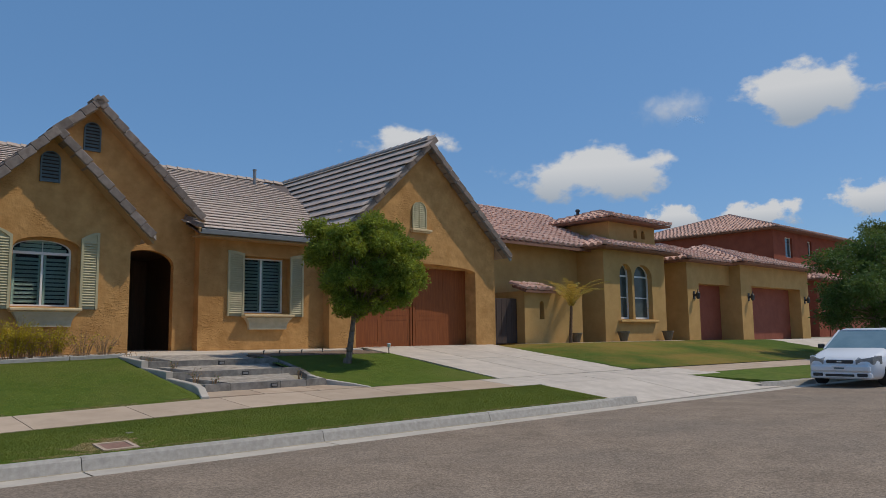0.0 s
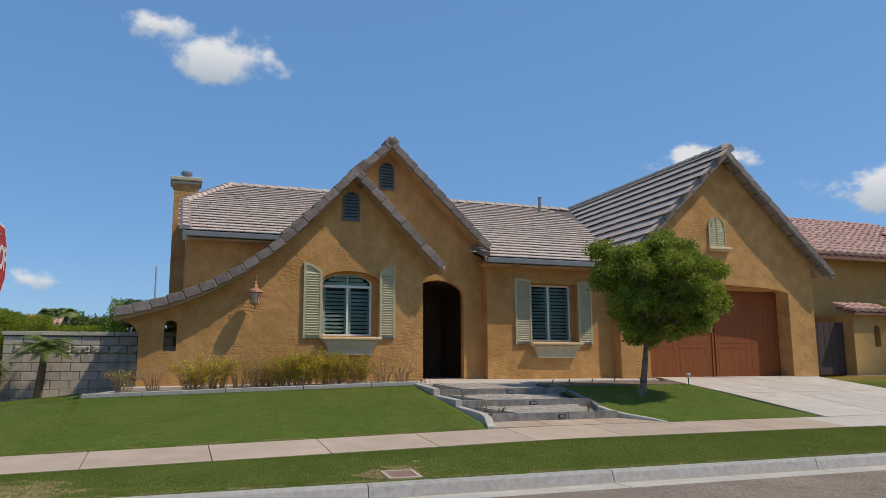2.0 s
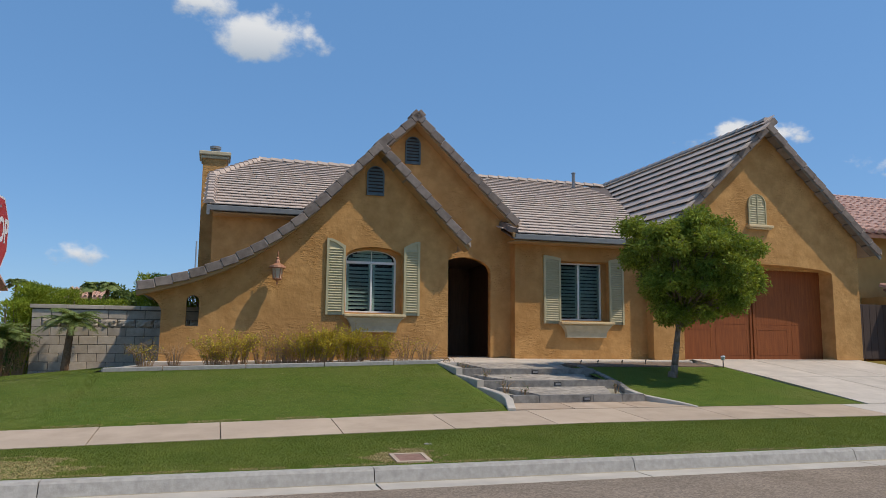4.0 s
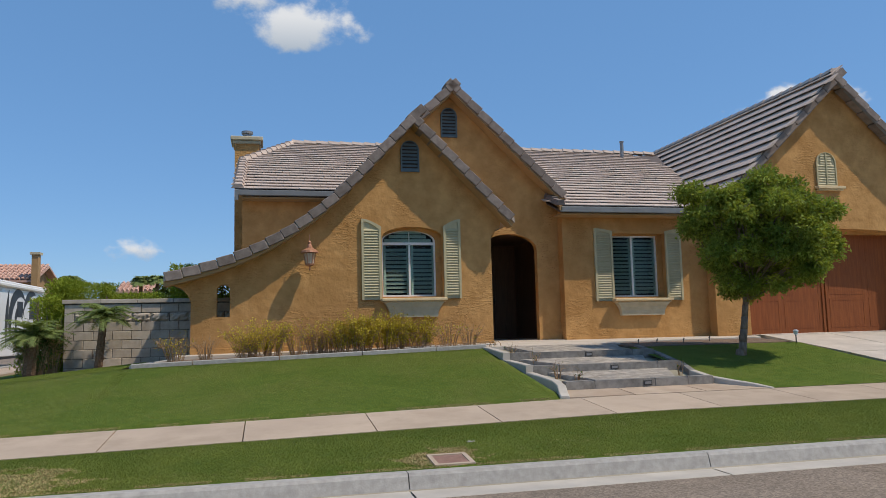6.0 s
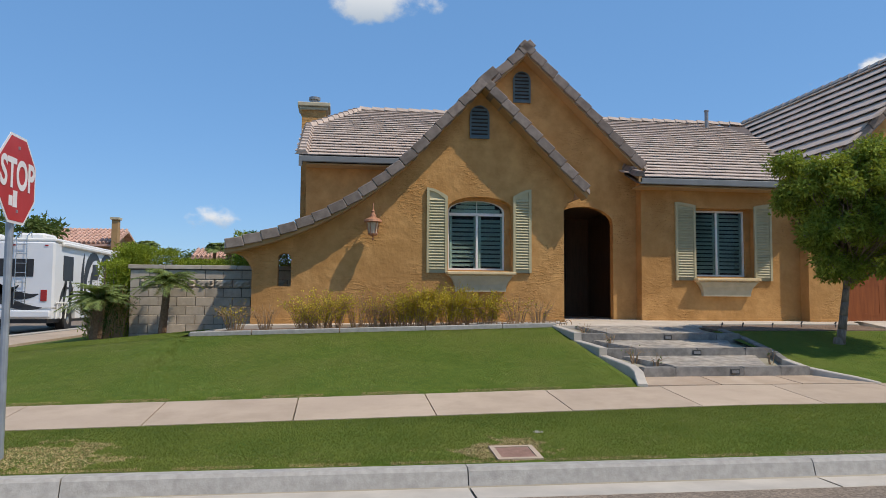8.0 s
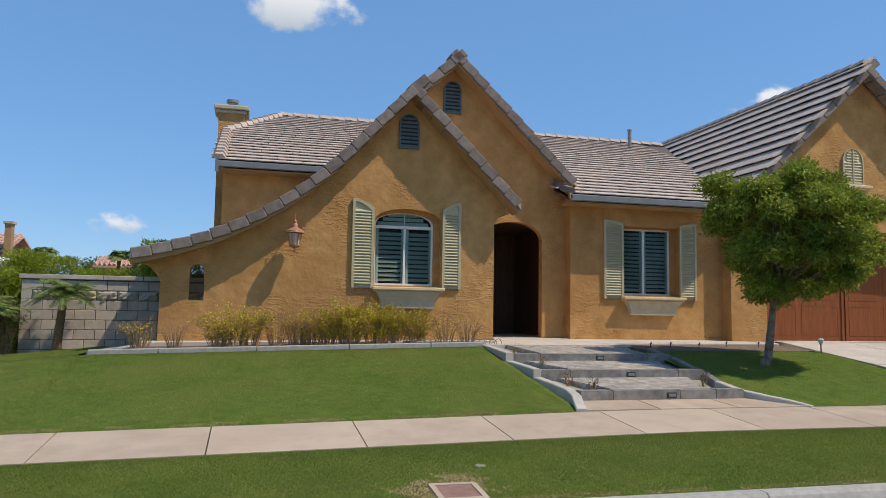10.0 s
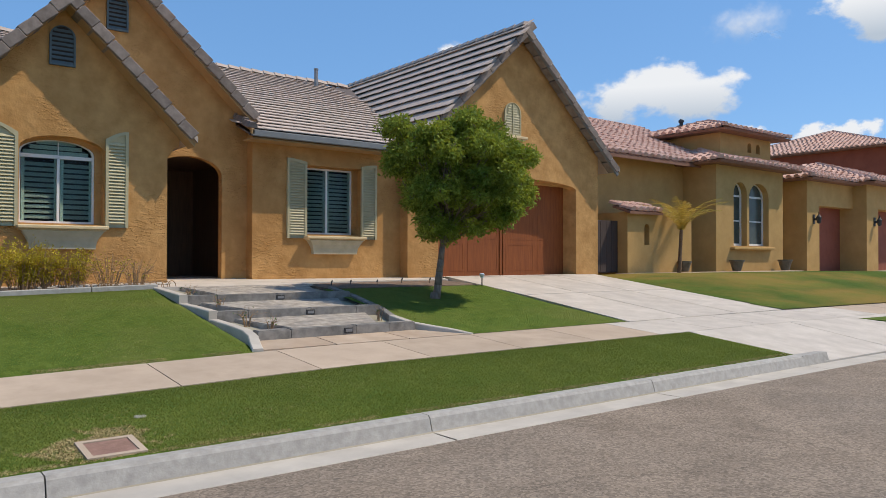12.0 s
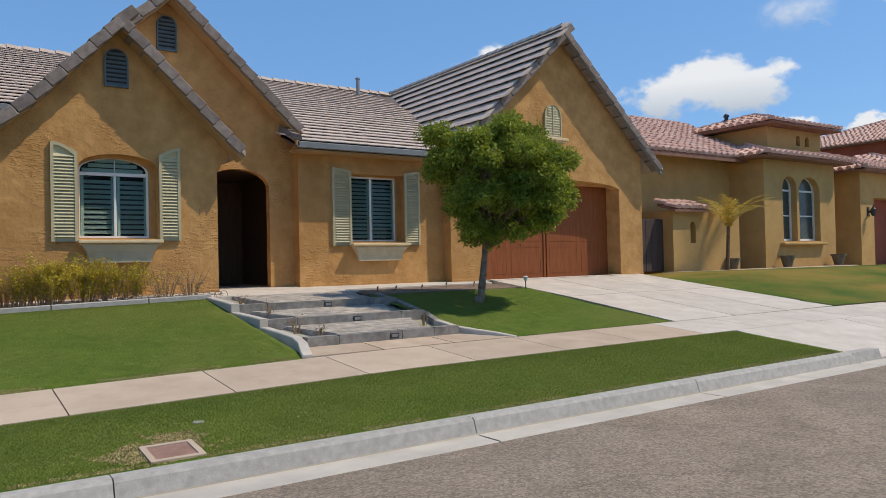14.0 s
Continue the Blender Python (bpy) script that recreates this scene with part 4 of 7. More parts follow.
part("fascia", plate([(-5.34, 21.37, main_z(21.45)), (-5.27, 21.37, main_z(21.45)), (-5.27, 25.0, main_z(25.0)), (-5.34, 25.0, main_z(25.0))], 0.22), FASCIA, house)

# first gable roof: a curved sheet from the facade back under the main roof
verts, faces = [], []
prof = left_edge + [(0.42, 3.77)]
for y in (Y1 - OVER + 0.02, 24.5):
    for x, z in prof:
        verts.append((x, y, z - 0.05))
for y in (Y1 - OVER + 0.02, 24.5):
    for x, z in prof:
        verts.append((x, y, z - 0.15))
n = len(prof)
for i in range(n - 1):
    faces += [(i, i + 1, n + i + 1, n + i), (2 * n + i, 3 * n + i, 3 * n + i + 1, 2 * n + i + 1), (i, 2 * n + i, 2 * n + i + 1, i + 1)]
faces += [(0, n, 3 * n, 2 * n), (n - 1, 3 * n - 1, 4 * n - 1, 2 * n - 1)]
gable1 = raw("gable_roof", verts, faces, TILE, house, "front gable roof that sweeps low")
rake(gable1, left_edge, Y1 - OVER + 0.21, RAKE, size=0.33)
rake(gable1, right_edge[::-1], Y1 - OVER + 0.21, RAKE)
part("rake_board", sheet([(x, z - 0.15) for x, z in left_edge] + [(0.40, 3.63), (0.37, 3.54)] + [(x, z - 0.25) for x, z in left_edge[::-1]], [], lambda u, v: (u, Y1 - OVER + 0.06, v), (0, OVER - 0.06, 0)), SOFFIT, gable1)

# second gable roof
edge_r2 = [(2.05, PEAK2[1] - RAKE2 * (2.05 - PEAK2[0])), PEAK2]
edge_l2 = [(-3.2, PEAK2[1] - RAKE2 * (3.2 + PEAK2[0])), PEAK2]
gable2 = part("gable_roof", plate([(2.05, Y2 - OVER + 0.02, edge_r2[0][1] - 0.04), (2.05, 27.5, edge_r2[0][1] - 0.04), (PEAK2[0], 27.5, PEAK2[1] - 0.04), (PEAK2[0], Y2 - OVER + 0.02, PEAK2[1] - 0.04)]), TILE, house, "taller entry gable roof")
part("left_slope", plate([(-3.2, Y2 - OVER + 0.02, edge_l2[0][1] - 0.04), (-3.2, 27.5, edge_l2[0][1] - 0.04), (PEAK2[0], 27.5, PEAK2[1] - 0.04), (PEAK2[0], Y2 - OVER + 0.02, PEAK2[1] - 0.04)]), TILE, gable2)
rake(gable2, edge_l2, Y2 - OVER + 0.21, RAKE)
rake(gable2, edge_r2, Y2 - OVER + 0.21, RAKE)
part("rake_board", sheet([(2.0, edge_r2[0][1] - 0.12), (PEAK2[0], PEAK2[1] - 0.16), (-3.2, edge_l2[0][1] - 0.16), (-3.2, edge_l2[0][1] - 0.26), (PEAK2[0], PEAK2[1] - 0.28), (1.95, edge_r2[0][1] - 0.20)], [], lambda u, v: (u, Y2 - OVER + 0.06, v), (0, OVER - 0.06, 0)), SOFFIT, gable2)

# garage roof
GYF, GYB = YG - 0.38, 30.0
ge_l, ge_r = (5.35, GPZ - GSL * (GP - 5.35)), (12.78, GPZ - GSL * (12.78 - GP))
garage_roof = part("garage_roof", plate([(ge_l[0], GYF, ge_l[1]), (ge_l[0], GYB, ge_l[1]), (GP, GYB, GPZ), (GP, GYF, GPZ)]), DECK, house, "steep garage gable roof in flat tiles")
part("right_slope", plate([(ge_r[0], GYF, ge_r[1]), (ge_r[0], GYB, ge_r[1]), (GP, GYB, GPZ), (GP, GYF, GPZ)]), TILE, garage_roof)
gsl = math.hypot(1, GSL)
tile_slope(garage_roof, (ge_l[0], 0, ge_l[1]), (0, -1, 0), (1, 0, GSL), (GP - ge_l[0]) * gsl, lambda v: (-GYB, -GYF), TILE, exposure=0.42, butt=0.085)
rake(garage_roof, [ge_l, (GP, GPZ)], YG - 0.22, RAKE, size=0.42, depth=0.34)
rake(garage_roof, [ge_r, (GP, GPZ)], YG - 0.22, RAKE, size=0.42, depth=0.34)
part("rake_board", sheet([(ge_l[0], ge_l[1] - 0.15), (GP, GPZ - 0.15), (ge_r[0], ge_r[1] - 0.15), (ge_r[0] - 0.05, ge_r[1] - 0.22), (GP, GPZ - 0.25), (ge_l[0] + 0.05, ge_l[1] - 0.22)], [], lambda u, v: (u, YG - 0.36, v), (0, 0.06, 0)), FASCIA, garage_roof)
capline(garage_roof, (GP, GYF + 0.1, GPZ), (GP, GYB, GPZ), TILE)

# chimney and vent pipe
chim = part("chimney", boxes((-5.60, -4.90, 27.4, 28.2, 0.3, 7.05)), STUCCO, house, "stucco chimney with a grey cap")
part("cap", boxes((-5.66, -4.84, 27.34, 28.26, 7.05, 7.15), (-5.72, -4.78, 27.28, 28.32, 7.15, 7.27), bevel=0.02), CORBEL, chim)
fl = bmesh.new()
lathe(fl, [(0.13, 0), (0.13, 0.17), (0.17, 0.18), (0.17, 0.26), (0.13, 0.27)], (-5.25, 27.8, 7.27))
part("flue", fl, STEEL, chim, "round metal flue")
pp = bmesh.new()
lathe(pp, [(0.06, -0.3), (0.06, 0.55), (0.075, 0.56), (0.075, 0.6), (0.06, 0.61)], (7.0, 27.45, 6.96), n=10)
part("vent_pipe", pp, STEEL, house, "rusty roof vent pipe")


# ---- windows, vents, shutters ----
def louvre_vent(x0, x1, z0, zs, y, slats=8):
    rise = (x1 - x0) / 2
    loop = arched(x0, x1, z0, zs, rise)
    # backing plate coloured near-black for the shade between the slats
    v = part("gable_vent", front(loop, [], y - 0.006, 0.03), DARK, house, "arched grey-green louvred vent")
    part("frame", ring(loop, y - 0.045, 0.03, 0.06), VENT, v)
    top = zs + rise
    for k in range(slats):
        z = z0 + 0.035 + (top - z0 - 0.06) * k / slats
        h = 1.0 if z < zs else math.sqrt(max(0.02, 1 - ((z + 0.03 - zs) / rise) ** 2))
        c, w = (x0 + x1) / 2, (x1 - x0) / 2 * h - 0.02
        bm = bmesh.new()
        vs = [bm.verts.new(p) for p in ((c - w, y - 0.036, z), (c + w, y - 0.036, z), (c + w, y - 0.008, z + 0.045), (c - w, y - 0.008, z + 0.045), (c - w, y - 0.030, z - 0.008), (c + w, y - 0.030, z - 0.008))]
        bm.faces.new(vs[:4])
        bm.faces.new((vs[0], vs[4], vs[5], vs[1]))
        part("slat", bm, VENT, v)


louvre_vent(-1.93, -1.535, 4.73, 5.20, Y1 - 0.006)
louvre_vent(-0.80, -0.42, 5.775, 6.27, Y2 - 0.006)


def shutter(x0, x1, z0, z_out, z_in, y, outer_left):
    """A louvred shutter whose curved top falls towards the window; y is the wall's face."""
    n = 8
    tops = []
    for k in range(n + 1):
        f = k / n
        zz = z_in + (z_out - z_in) * math.sin(math.pi / 2 * f)
        tops.append((x1 + (x0 - x1) * f, zz) if outer_left else (x0 + (x1 - x0) * f, zz))
    if outer_left:
        loop = [(x0, z0), (x1, z0)] + tops
    else:
        loop = [(x0, z0), (x1, z0)] + tops[::-1]
    s = part("shutter", front(loop, [], y - 0.022, 0.018), SHUTTER, house, "sage louvred shutter with a curved top")
    c = (x0 + x1) / 2
    inner = [(c + (px - c) * (1 - 0.05 / ((x1 - x0) / 2)), min(max(pz, z0 + 0.06), pz if pz < z0 + 1 else pz - 0.06)) for px, pz in loop]
    part("frame", front(loop, [inner], y - 0.055, 0.035), SHUTTER, s)
    bm = bmesh.new()
    k = 0
    z = z0 + 0.08
    while z < min(z_in, z_out) - 0.06:
        vs = [bm.verts.new(p) for p in ((x0 + 0.045, y - 0.052, z), (x1 - 0.045, y - 0.052, z), (x1 - 0.045, y - 0.024, z + 0.045), (x0 + 0.045, y - 0.024, z + 0.045), (x0 + 0.045, y - 0.046, z - 0.008), (x1 - 0.045, y - 0.046, z - 0.008))]
        bm.faces.new(vs[:4])
        bm.faces.new((vs[0], vs[4], vs[5], vs[1]))
        z += 0.056
    tagged(part("louvres", bm, SHUTTER, s), kind="stuff")


shutter(-2.78, -2.37, 2.05, 3.72, 3.56, Y1, True)
shutter(-1.05, -0.68, 2.06, 3.73, 3.58, Y1, False)
shutter(2.71, 3.17, 1.97, 3.66, 3.60, YB, True)
shutter(4.53, 4.94, 1.97, 3.66, 3.60, YB, False)


def house_window(loop, y, crown, mull_x, bar_z, label):
    """A deep-set window: white frame, panes and the slatted blinds behind them."""
    y += 0.12
    x0, x1 = min(p[0] for p in loop), max(p[0] for p in loop)
    z0, z1 = min(p[1] for p in loop), max(p[1] for p in loop)
    w = part("window", ring(loop, y + 0.13, 0.036, 0.06), WFRAME, house, label)
    bars = [(mull_x - 0.022, mull_x + 0.022, y + 0.135, y + 0.185, z0 + 0.03, bar_z if crown else z1 - 0.03)]
    if crown:
        bars.append((x0 + 0.03, x1 - 0.03, y + 0.135, y + 0.185, bar_z - 0.03, bar_z + 0.03))
        bars.append((mull_x - 0.008, mull_x + 0.008, y + 0.145, y + 0.175, bar_z, z1 - 0.03))
    for b in bars:
        part("glazing_bar", boxes(b, bevel=0.004), WFRAME, w)
    top = bar_z - 0.03 if crown else z1 - 0.035
    for a, b in ((x0 + 0.035, mull_x - 0.022), (mull_x + 0.022, x1 - 0.035)):
        g = part("pane", boxes((a, b, y + 0.155, y + 0.161, z0 + 0.035, top)), GLASS, w)
        g.visible_shadow = False
        bl = bmesh.new()
        z = z0 + 0.08
        while z < top - 0.05:
            vs = [bl.verts.new(p) for p in ((a + 0.07, y + 0.195, z), (b - 0.03, y + 0.195, z), (b - 0.03, y + 0.22, z + 0.062), (a + 0.07, y + 0.22, z + 0.062))]
            bl.faces.new(vs)
            z += 0.088
        bmesh.ops.solidify(bl, geom=bl.faces[:], thickness=0.008)
        tagged(part("blind", bl, BLIND, w, "slatted interior shutters"), kind="stuff")
        part("blind_rail", boxes((a + 0.02, a + 0.07, y + 0.19, y + 0.22, z0 + 0.04, top), (b - 0.03, b + 0.0, y + 0.19, y + 0.22, z0 + 0.04, top)), BLIND, w)
    if crown:
        lp = [(px, pz) for px, pz in arched(x0 + 0.03, x1 - 0.03, bar_z + 0.02, 3.30, 0.19)]
        g = part("pane", front(lp, [], y + 0.155, 0.006), GLASS, w)
        g.visible_shadow = False
        part("blind", boxes(*[(x0 + 0.08 + 0.1 * k, x1 - 0.08 - 0.1 * k, y + 0.2, y + 0.21, bar_z + 0.04 + 0.085 * k, bar_z + 0.105 + 0.085 * k) for k in range(3)]), BLIND, w, "slatted interior shutters")
    # room walls coloured near-black to stand for an unlit interior
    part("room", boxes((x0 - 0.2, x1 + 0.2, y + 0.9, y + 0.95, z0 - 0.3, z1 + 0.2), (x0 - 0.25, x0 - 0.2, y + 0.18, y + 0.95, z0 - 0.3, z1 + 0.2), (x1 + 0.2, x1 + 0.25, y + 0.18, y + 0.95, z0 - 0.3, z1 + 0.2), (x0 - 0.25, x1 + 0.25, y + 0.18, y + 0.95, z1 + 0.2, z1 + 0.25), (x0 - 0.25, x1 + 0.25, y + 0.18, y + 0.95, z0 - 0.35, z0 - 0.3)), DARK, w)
    return w


lite1 = arched(-2.33, -1.17, 2.12, 3.30, 0.22)
part("window_jamb", front(win1, [lite1], Y1 + 0.2, 0.08), STUCCO, house)
house_window(lite1, Y1, True, -1.73, 3.24, "white arched window with slatted blinds behind")
liteB = rect(3.20, 4.44, 2.07, 3.52)
part("window_jamb", front(winB, [liteB], YB + 0.2, 0.08), STUCCO, house)
house_window(liteB, YB, False, 3.80, 3.2, "white slider window with slatted blinds behind")


def sill_and_corbel(x0, x1, z, y):
    part("sill", boxes((x0, x1, y - 0.22, y + 0.12, z - 0.06, z), (x0 + 0.03, x1 - 0.03, y - 0.18, y + 0.0, z - 0.09, z - 0.06), bevel=0.012), SILL, house, "cream window sill")
    bm = bmesh.new()
    c, h = (x0 + x1) / 2, (x1 - x0) / 2
    rings = []
    for f, zz in ((0.90, 0.0), (0.86, -0.04), (0.80, -0.10), (0.755, -0.17), (0.735, -0.24), (0.73, -0.30)):
        w, d = h * f, 0.17 * (f - 0.55) / 0.35 + 0.02
        rings.append([bm.verts.new(p) for p in ((c - w, y + 0.0, z - 0.09 + zz), (c - w, y - d, z - 0.09 + zz), (c + w, y - d, z - 0.09 + zz), (c + w, y + 0.0, z - 0.09 + zz))])
    for a, b in zip(rings, rings[1:]):
        for k in range(3):
            bm.faces.new((a[k], a[k + 1], b[k + 1], b[k]))
    bm.faces.new(rings[-1])
    bm.faces.new(rings[0][::-1])
    part("corbel", bm, CORBEL, house, "grey moulded corbel under the sill")


sill_and_corbel(-2.40, -1.03, 2.075, Y1)
sill_and_corbel(3.10, 4.58, 2.02, YB)

# shuttered gable window over the garage
gw = part("gable_window", front(gv_hole, [], YG - 0.012, 0.02), SHUTTER, house, "small arched window closed with sage shutters")
part("frame", ring(gv_hole, YG - 0.045, 0.035, 0.035), SHUTTER, gw)
for a, b in ((8.665, 8.905), (8.935, 9.175)):
    bm = bmesh.new()
    z = 4.77
    while z < 5.50:
        f = 1 if z < 5.28 else 0.55
        lo, hi = (a, b) if f == 1 else ((a + 0.09, b) if a < 8.9 else (a, b - 0.09))
        vs = [bm.verts.new(p) for p in ((lo, YG - 0.04, z), (hi, YG - 0.04, z), (hi, YG - 0.014, z + 0.05), (lo, YG - 0.014, z + 0.05))]
        bm.faces.new(vs)
        z += 0.065
    tagged(part("louvres", bm, SHUTTER, gw), kind="stuff")
part("stile", boxes((8.905, 8.935, YG - 0.045, YG - 0.012, 4.74, 5.55)), SHUTTER, gw)
part("sill", boxes((8.55, 9.35, YG - 0.16, YG + 0.0, 4.64, 4.71), (8.59, 9.31, YG - 0.12, YG, 4.60, 4.64), bevel=0.012), SILL, house, "cream gable window sill")

# ---- wall lantern on the sweeping gable ----
lan = thing("wall_lantern", (-3.84, Y1 - 0.30, 2.70), "weathered copper wall lantern on a scrolled bracket", "wall lamp")
LX, LY = -3.84, Y1 - 0.30
bm = bmesh.new()
lathe(bm, [(0.02, 3.11), (0.075, 3.08), (0.165, 3.03), (0.175, 2.99), (0.16, 2.985), (0.02, 3.0)], (LX, LY, 0), n=12)
part("roof", bm, COPPER, lan)
bm = bmesh.new()
lathe(bm, [(0.02, 3.02), (0.06, 3.08), (0.05, 3.13), (0.03, 3.17), (0.035, 3.2), (0.012, 3.23), (0.01, 3.36)], (LX, LY, 0), n=10)
part("finial", bm, COPPER, lan)
bm = bmesh.new()
lathe(bm, [(0.075, 2.77), (0.105, 2.98)], (LX, LY, 0), n=12)
part("glass", bm, LAMPGLASS, lan, "frosted amber glass")
bm = bmesh.new()
for k in range(6):
    a = math.pi * k / 3
    rod(bm, (LX + 0.082 * math.cos(a), LY + 0.082 * math.sin(a), 2.76), (LX + 0.125 * math.cos(a), LY + 0.125 * math.sin(a), 2.99), 0.009, n=5)
lathe(bm, [(0.03, 2.72), (0.09, 2.75), (0.095, 2.775), (0.03, 2.78)], (LX, LY, 0), n=12)
lathe(bm, [(0.005, 2.64), (0.02, 2.66), (0.012, 2.70), (0.025, 2.73)], (LX, LY, 0), n=8)
part("cage", bm, COPPER, lan)
bm = bmesh.new()
pts = [(LX, Y1, 3.0), (LX, Y1 - 0.08, 3.14), (LX, Y1 - 0.18, 3.20), (LX, Y1 - 0.27, 3.17), (LX, LY, 3.10)]
for a, b in zip(pts, pts[1:]):
    rod(bm, a, b, 0.014, n=6)
box(bm, LX - 0.05, LX + 0.05, Y1 - 0.02, Y1, 2.86, 3.12)
part("bracket", bm, COPPER, lan)


# ---- front walk: terraced steps, beds and borders ----
def block(name, pts, z0, ztop, parent, material, label="", bevel=0.012):
    """An upright block on a plan outline; ztop is one height or one for each corner."""
    tops = ztop if isinstance(ztop, (list, tuple)) else [ztop] * len(pts)
    bm = bmesh.new()
    lo = [bm.verts.new((x, y, z0)) for x, y in pts]
    hi = [bm.verts.new((x, y, z)) for (x, y), z in zip(pts, tops)]
    n = len(pts)
    for k in range(n):
        bm.faces.new((lo[k], lo[(k + 1) % n], hi[(k + 1) % n], hi[k]))
    top = bm.faces.new(hi)
    bm.faces.new(lo[::-1])
    if bevel:
        bmesh.ops.bevel(bm, geom=top.edges[:], offset=bevel, segments=2, affect="EDGES")
    return part(name, bm, material, parent, label)


walkway = thing("front_walk", (0.9, 16.4, 0.5), "terraced stamped-concrete walk with three low grey steps", "steps", kind="structure")
# lower apron between sidewalk and first step, in three slabs
for x0, x1, a0, a1 in ((-0.60, 0.42, -0.42, 0.42), (0.44, 1.55, 0.44, 1.50), (1.57, 2.62, 1.52, 2.05)):
    raw("slab", [(x0, 14.655, 0.452), (x1, 14.655, 0.452), (a1, 15.25, 0.50), (a0, 15.25, 0.50), (x0, 14.655, 0.2), (x1, 14.655, 0.2), (a1, 15.25, 0.2), (a0, 15.25, 0.2)], [(0, 1, 2, 3), (0, 4, 5, 1), (1, 5, 6, 2), (3, 2, 6, 7), (0, 3, 7, 4)], APRONC, walkway)
STEPS = ((15.22, 16.42, 0.62, 0.69), (16.40, 17.54, 0.80, 0.865), (17.52, 18.9, 0.975, 1.06))
for k, (y0, y1, z0, z1) in enumerate(STEPS):
    xs = (-0.38, 2.06) if k == 0 else ((-0.46, 2.22) if k == 1 else (-0.48, 2.34))
    cuts = [xs[0], xs[0] + 0.46, xs[0] + 1.45, xs[1] - 0.44, xs[1]]
    for a, b in zip(cuts, cuts[1:]):
        block("nosing", [(a + 0.004, y0), (b - 0.004, y0), (b - 0.004, y0 + 0.2), (a + 0.004, y0 + 0.2)], 0.2, z0, walkway, STEPC, "grey concrete step edge")
    inset0, inset1 = (0.58, 0.16) if k < 2 else (0.58, 0.35)
    block("tread", [(xs[0] + inset0, y0 + 0.2), (xs[1] - 0.52, y0 + 0.2), (xs[1] - 0.10, y1), (xs[0] + inset1, y1)], 0.2, [z0 - 0.006, z0 - 0.006, z1, z1], walkway, STAMP, "stamped grey paving")
    # planting pockets at both ends of the tread
    block("pocket", [(xs[0] + 0.05, y0 + 0.2), (xs[0] + inset0, y0 + 0.2), (xs[0] + inset1, y1), (xs[0] + 0.05, y1)], 0.2, z0 - 0.07, walkway, SOIL, bevel=0)
    block("pocket", [(xs[1] - 0.52, y0 + 0.2), (xs[1], y0 + 0.2), (xs[1], y1), (xs[1] - 0.10, y1)], 0.2, z0 - 0.07, walkway, SOIL, bevel=0)
    # small step light let into the riser
    cx = (xs[0] + xs[1]) / 2 + 0.1
    lt = part("step_light", boxes((cx - 0.07, cx + 0.07, y0 - 0.012, y0 + 0.01, z0 - 0.10, z0 - 0.025), bevel=0.004), IRON, walkway, "small black step light")
    part("lens", boxes((cx - 0.05, cx + 0.05, y0 - 0.018, y0 - 0.01, z0 - 0.085, z0 - 0.045)), STEEL, lt)
# landing up to the door and along the bay
block("landing", [(-0.45, 18.9), (2.35, 18.9), (1.95, 21.0), (0.05, 21.0), (0.05, 19.9), (-0.45, 19.9)], 0.3, [1.06, 1.06, 1.12, 1.12, 1.10, 1.10], walkway, CONC, bevel=0)
block("landing", [(2.0, 19.35), (6.1, 19.55), (6.6, 20.44), (5.63, 20.44), (5.63, 20.74), (1.97, 20.74)], 0.3, [1.075, 1.08, 1.095, 1.095, 1.10, 1.11], walkway, CONC, bevel=0)
block("bed", [(2.36, 18.25), (5.85, 18.25), (5.95, 19.5), (2.2, 19.3)], 0.3, [1.0, 1.0, 1.06, 1.05], walkway, SOIL, "strip of dry soil beside the walk", bevel=0)
# border kerbs beside the terraces
KERB_L = (
    [(-0.63, 14.66, 0.47), (-0.58, 14.85, 0.52), (-0.50, 15.1, 0.585), (-0.46, 15.4, 0.63), (-0.47, 15.9, 0.665), (-0.50, 16.42, 0.70)],
    [(-0.51, 16.40, 0.815), (-0.52, 16.9, 0.84), (-0.54, 17.54, 0.865)],
    [(-0.54, 17.52, 0.99), (-0.55, 18.1, 1.03), (-0.56, 18.75, 1.07)],
)
BORDER_R = [(x, y, height(x, y) + h) for x, y, h in ((2.40, 18.3, 0.05), (2.40, 17.5, 0.05), (2.28, 16.45, 0.05), (2.12, 15.9, 0.05), (2.12, 15.38, 0.06), (2.28, 15.1, 0.06), (2.50, 14.85, 0.05), (2.70, 14.66, 0.02))]


def border(pts, w, name, parent, material, label=""):
    verts, faces = [], []
    for k, (x, y, z) in enumerate(pts):
        a, b = Vector(pts[max(k - 1, 0)]), Vector(pts[min(k + 1, len(pts) - 1)])
        d = Vector((b.x - a.x, b.y - a.y, 0)).normalized()
        s = Vector((-d.y, d.x, 0)) * w / 2
        verts += [(x - s.x, y - s.y, z - 0.45), (x - s.x, y - s.y, z - 0.012), (x - s.x * 0.85, y - s.y * 0.85, z), (x + s.x * 0.85, y + s.y * 0.85, z), (x + s.x, y + s.y, z - 0.012), (x + s.x, y + s.y, z - 0.45)]
    n = len(pts)
    for i in range(n - 1):
        for k in range(5):
            a = 6 * i + k
            faces.append((a, a + 1, a + 7, a + 6))
    faces += [tuple(range(6)), tuple(6 * (n - 1) + k for k in range(5, -1, -1))]
    return raw(name, verts, faces, material, parent, label)


for pts in KERB_L:
    border(pts, 0.13, "border_kerb", walkway, GUTTER, "pale concrete border kerb")
# Upper run takes the darker step concrete to stand in for shade on it.
border(BORDER_R[:4], 0.11, "border_kerb", walkway, STEPC)
border(BORDER_R[3:], 0.12, "border_kerb", walkway, GUTTER, "pale concrete border kerb")
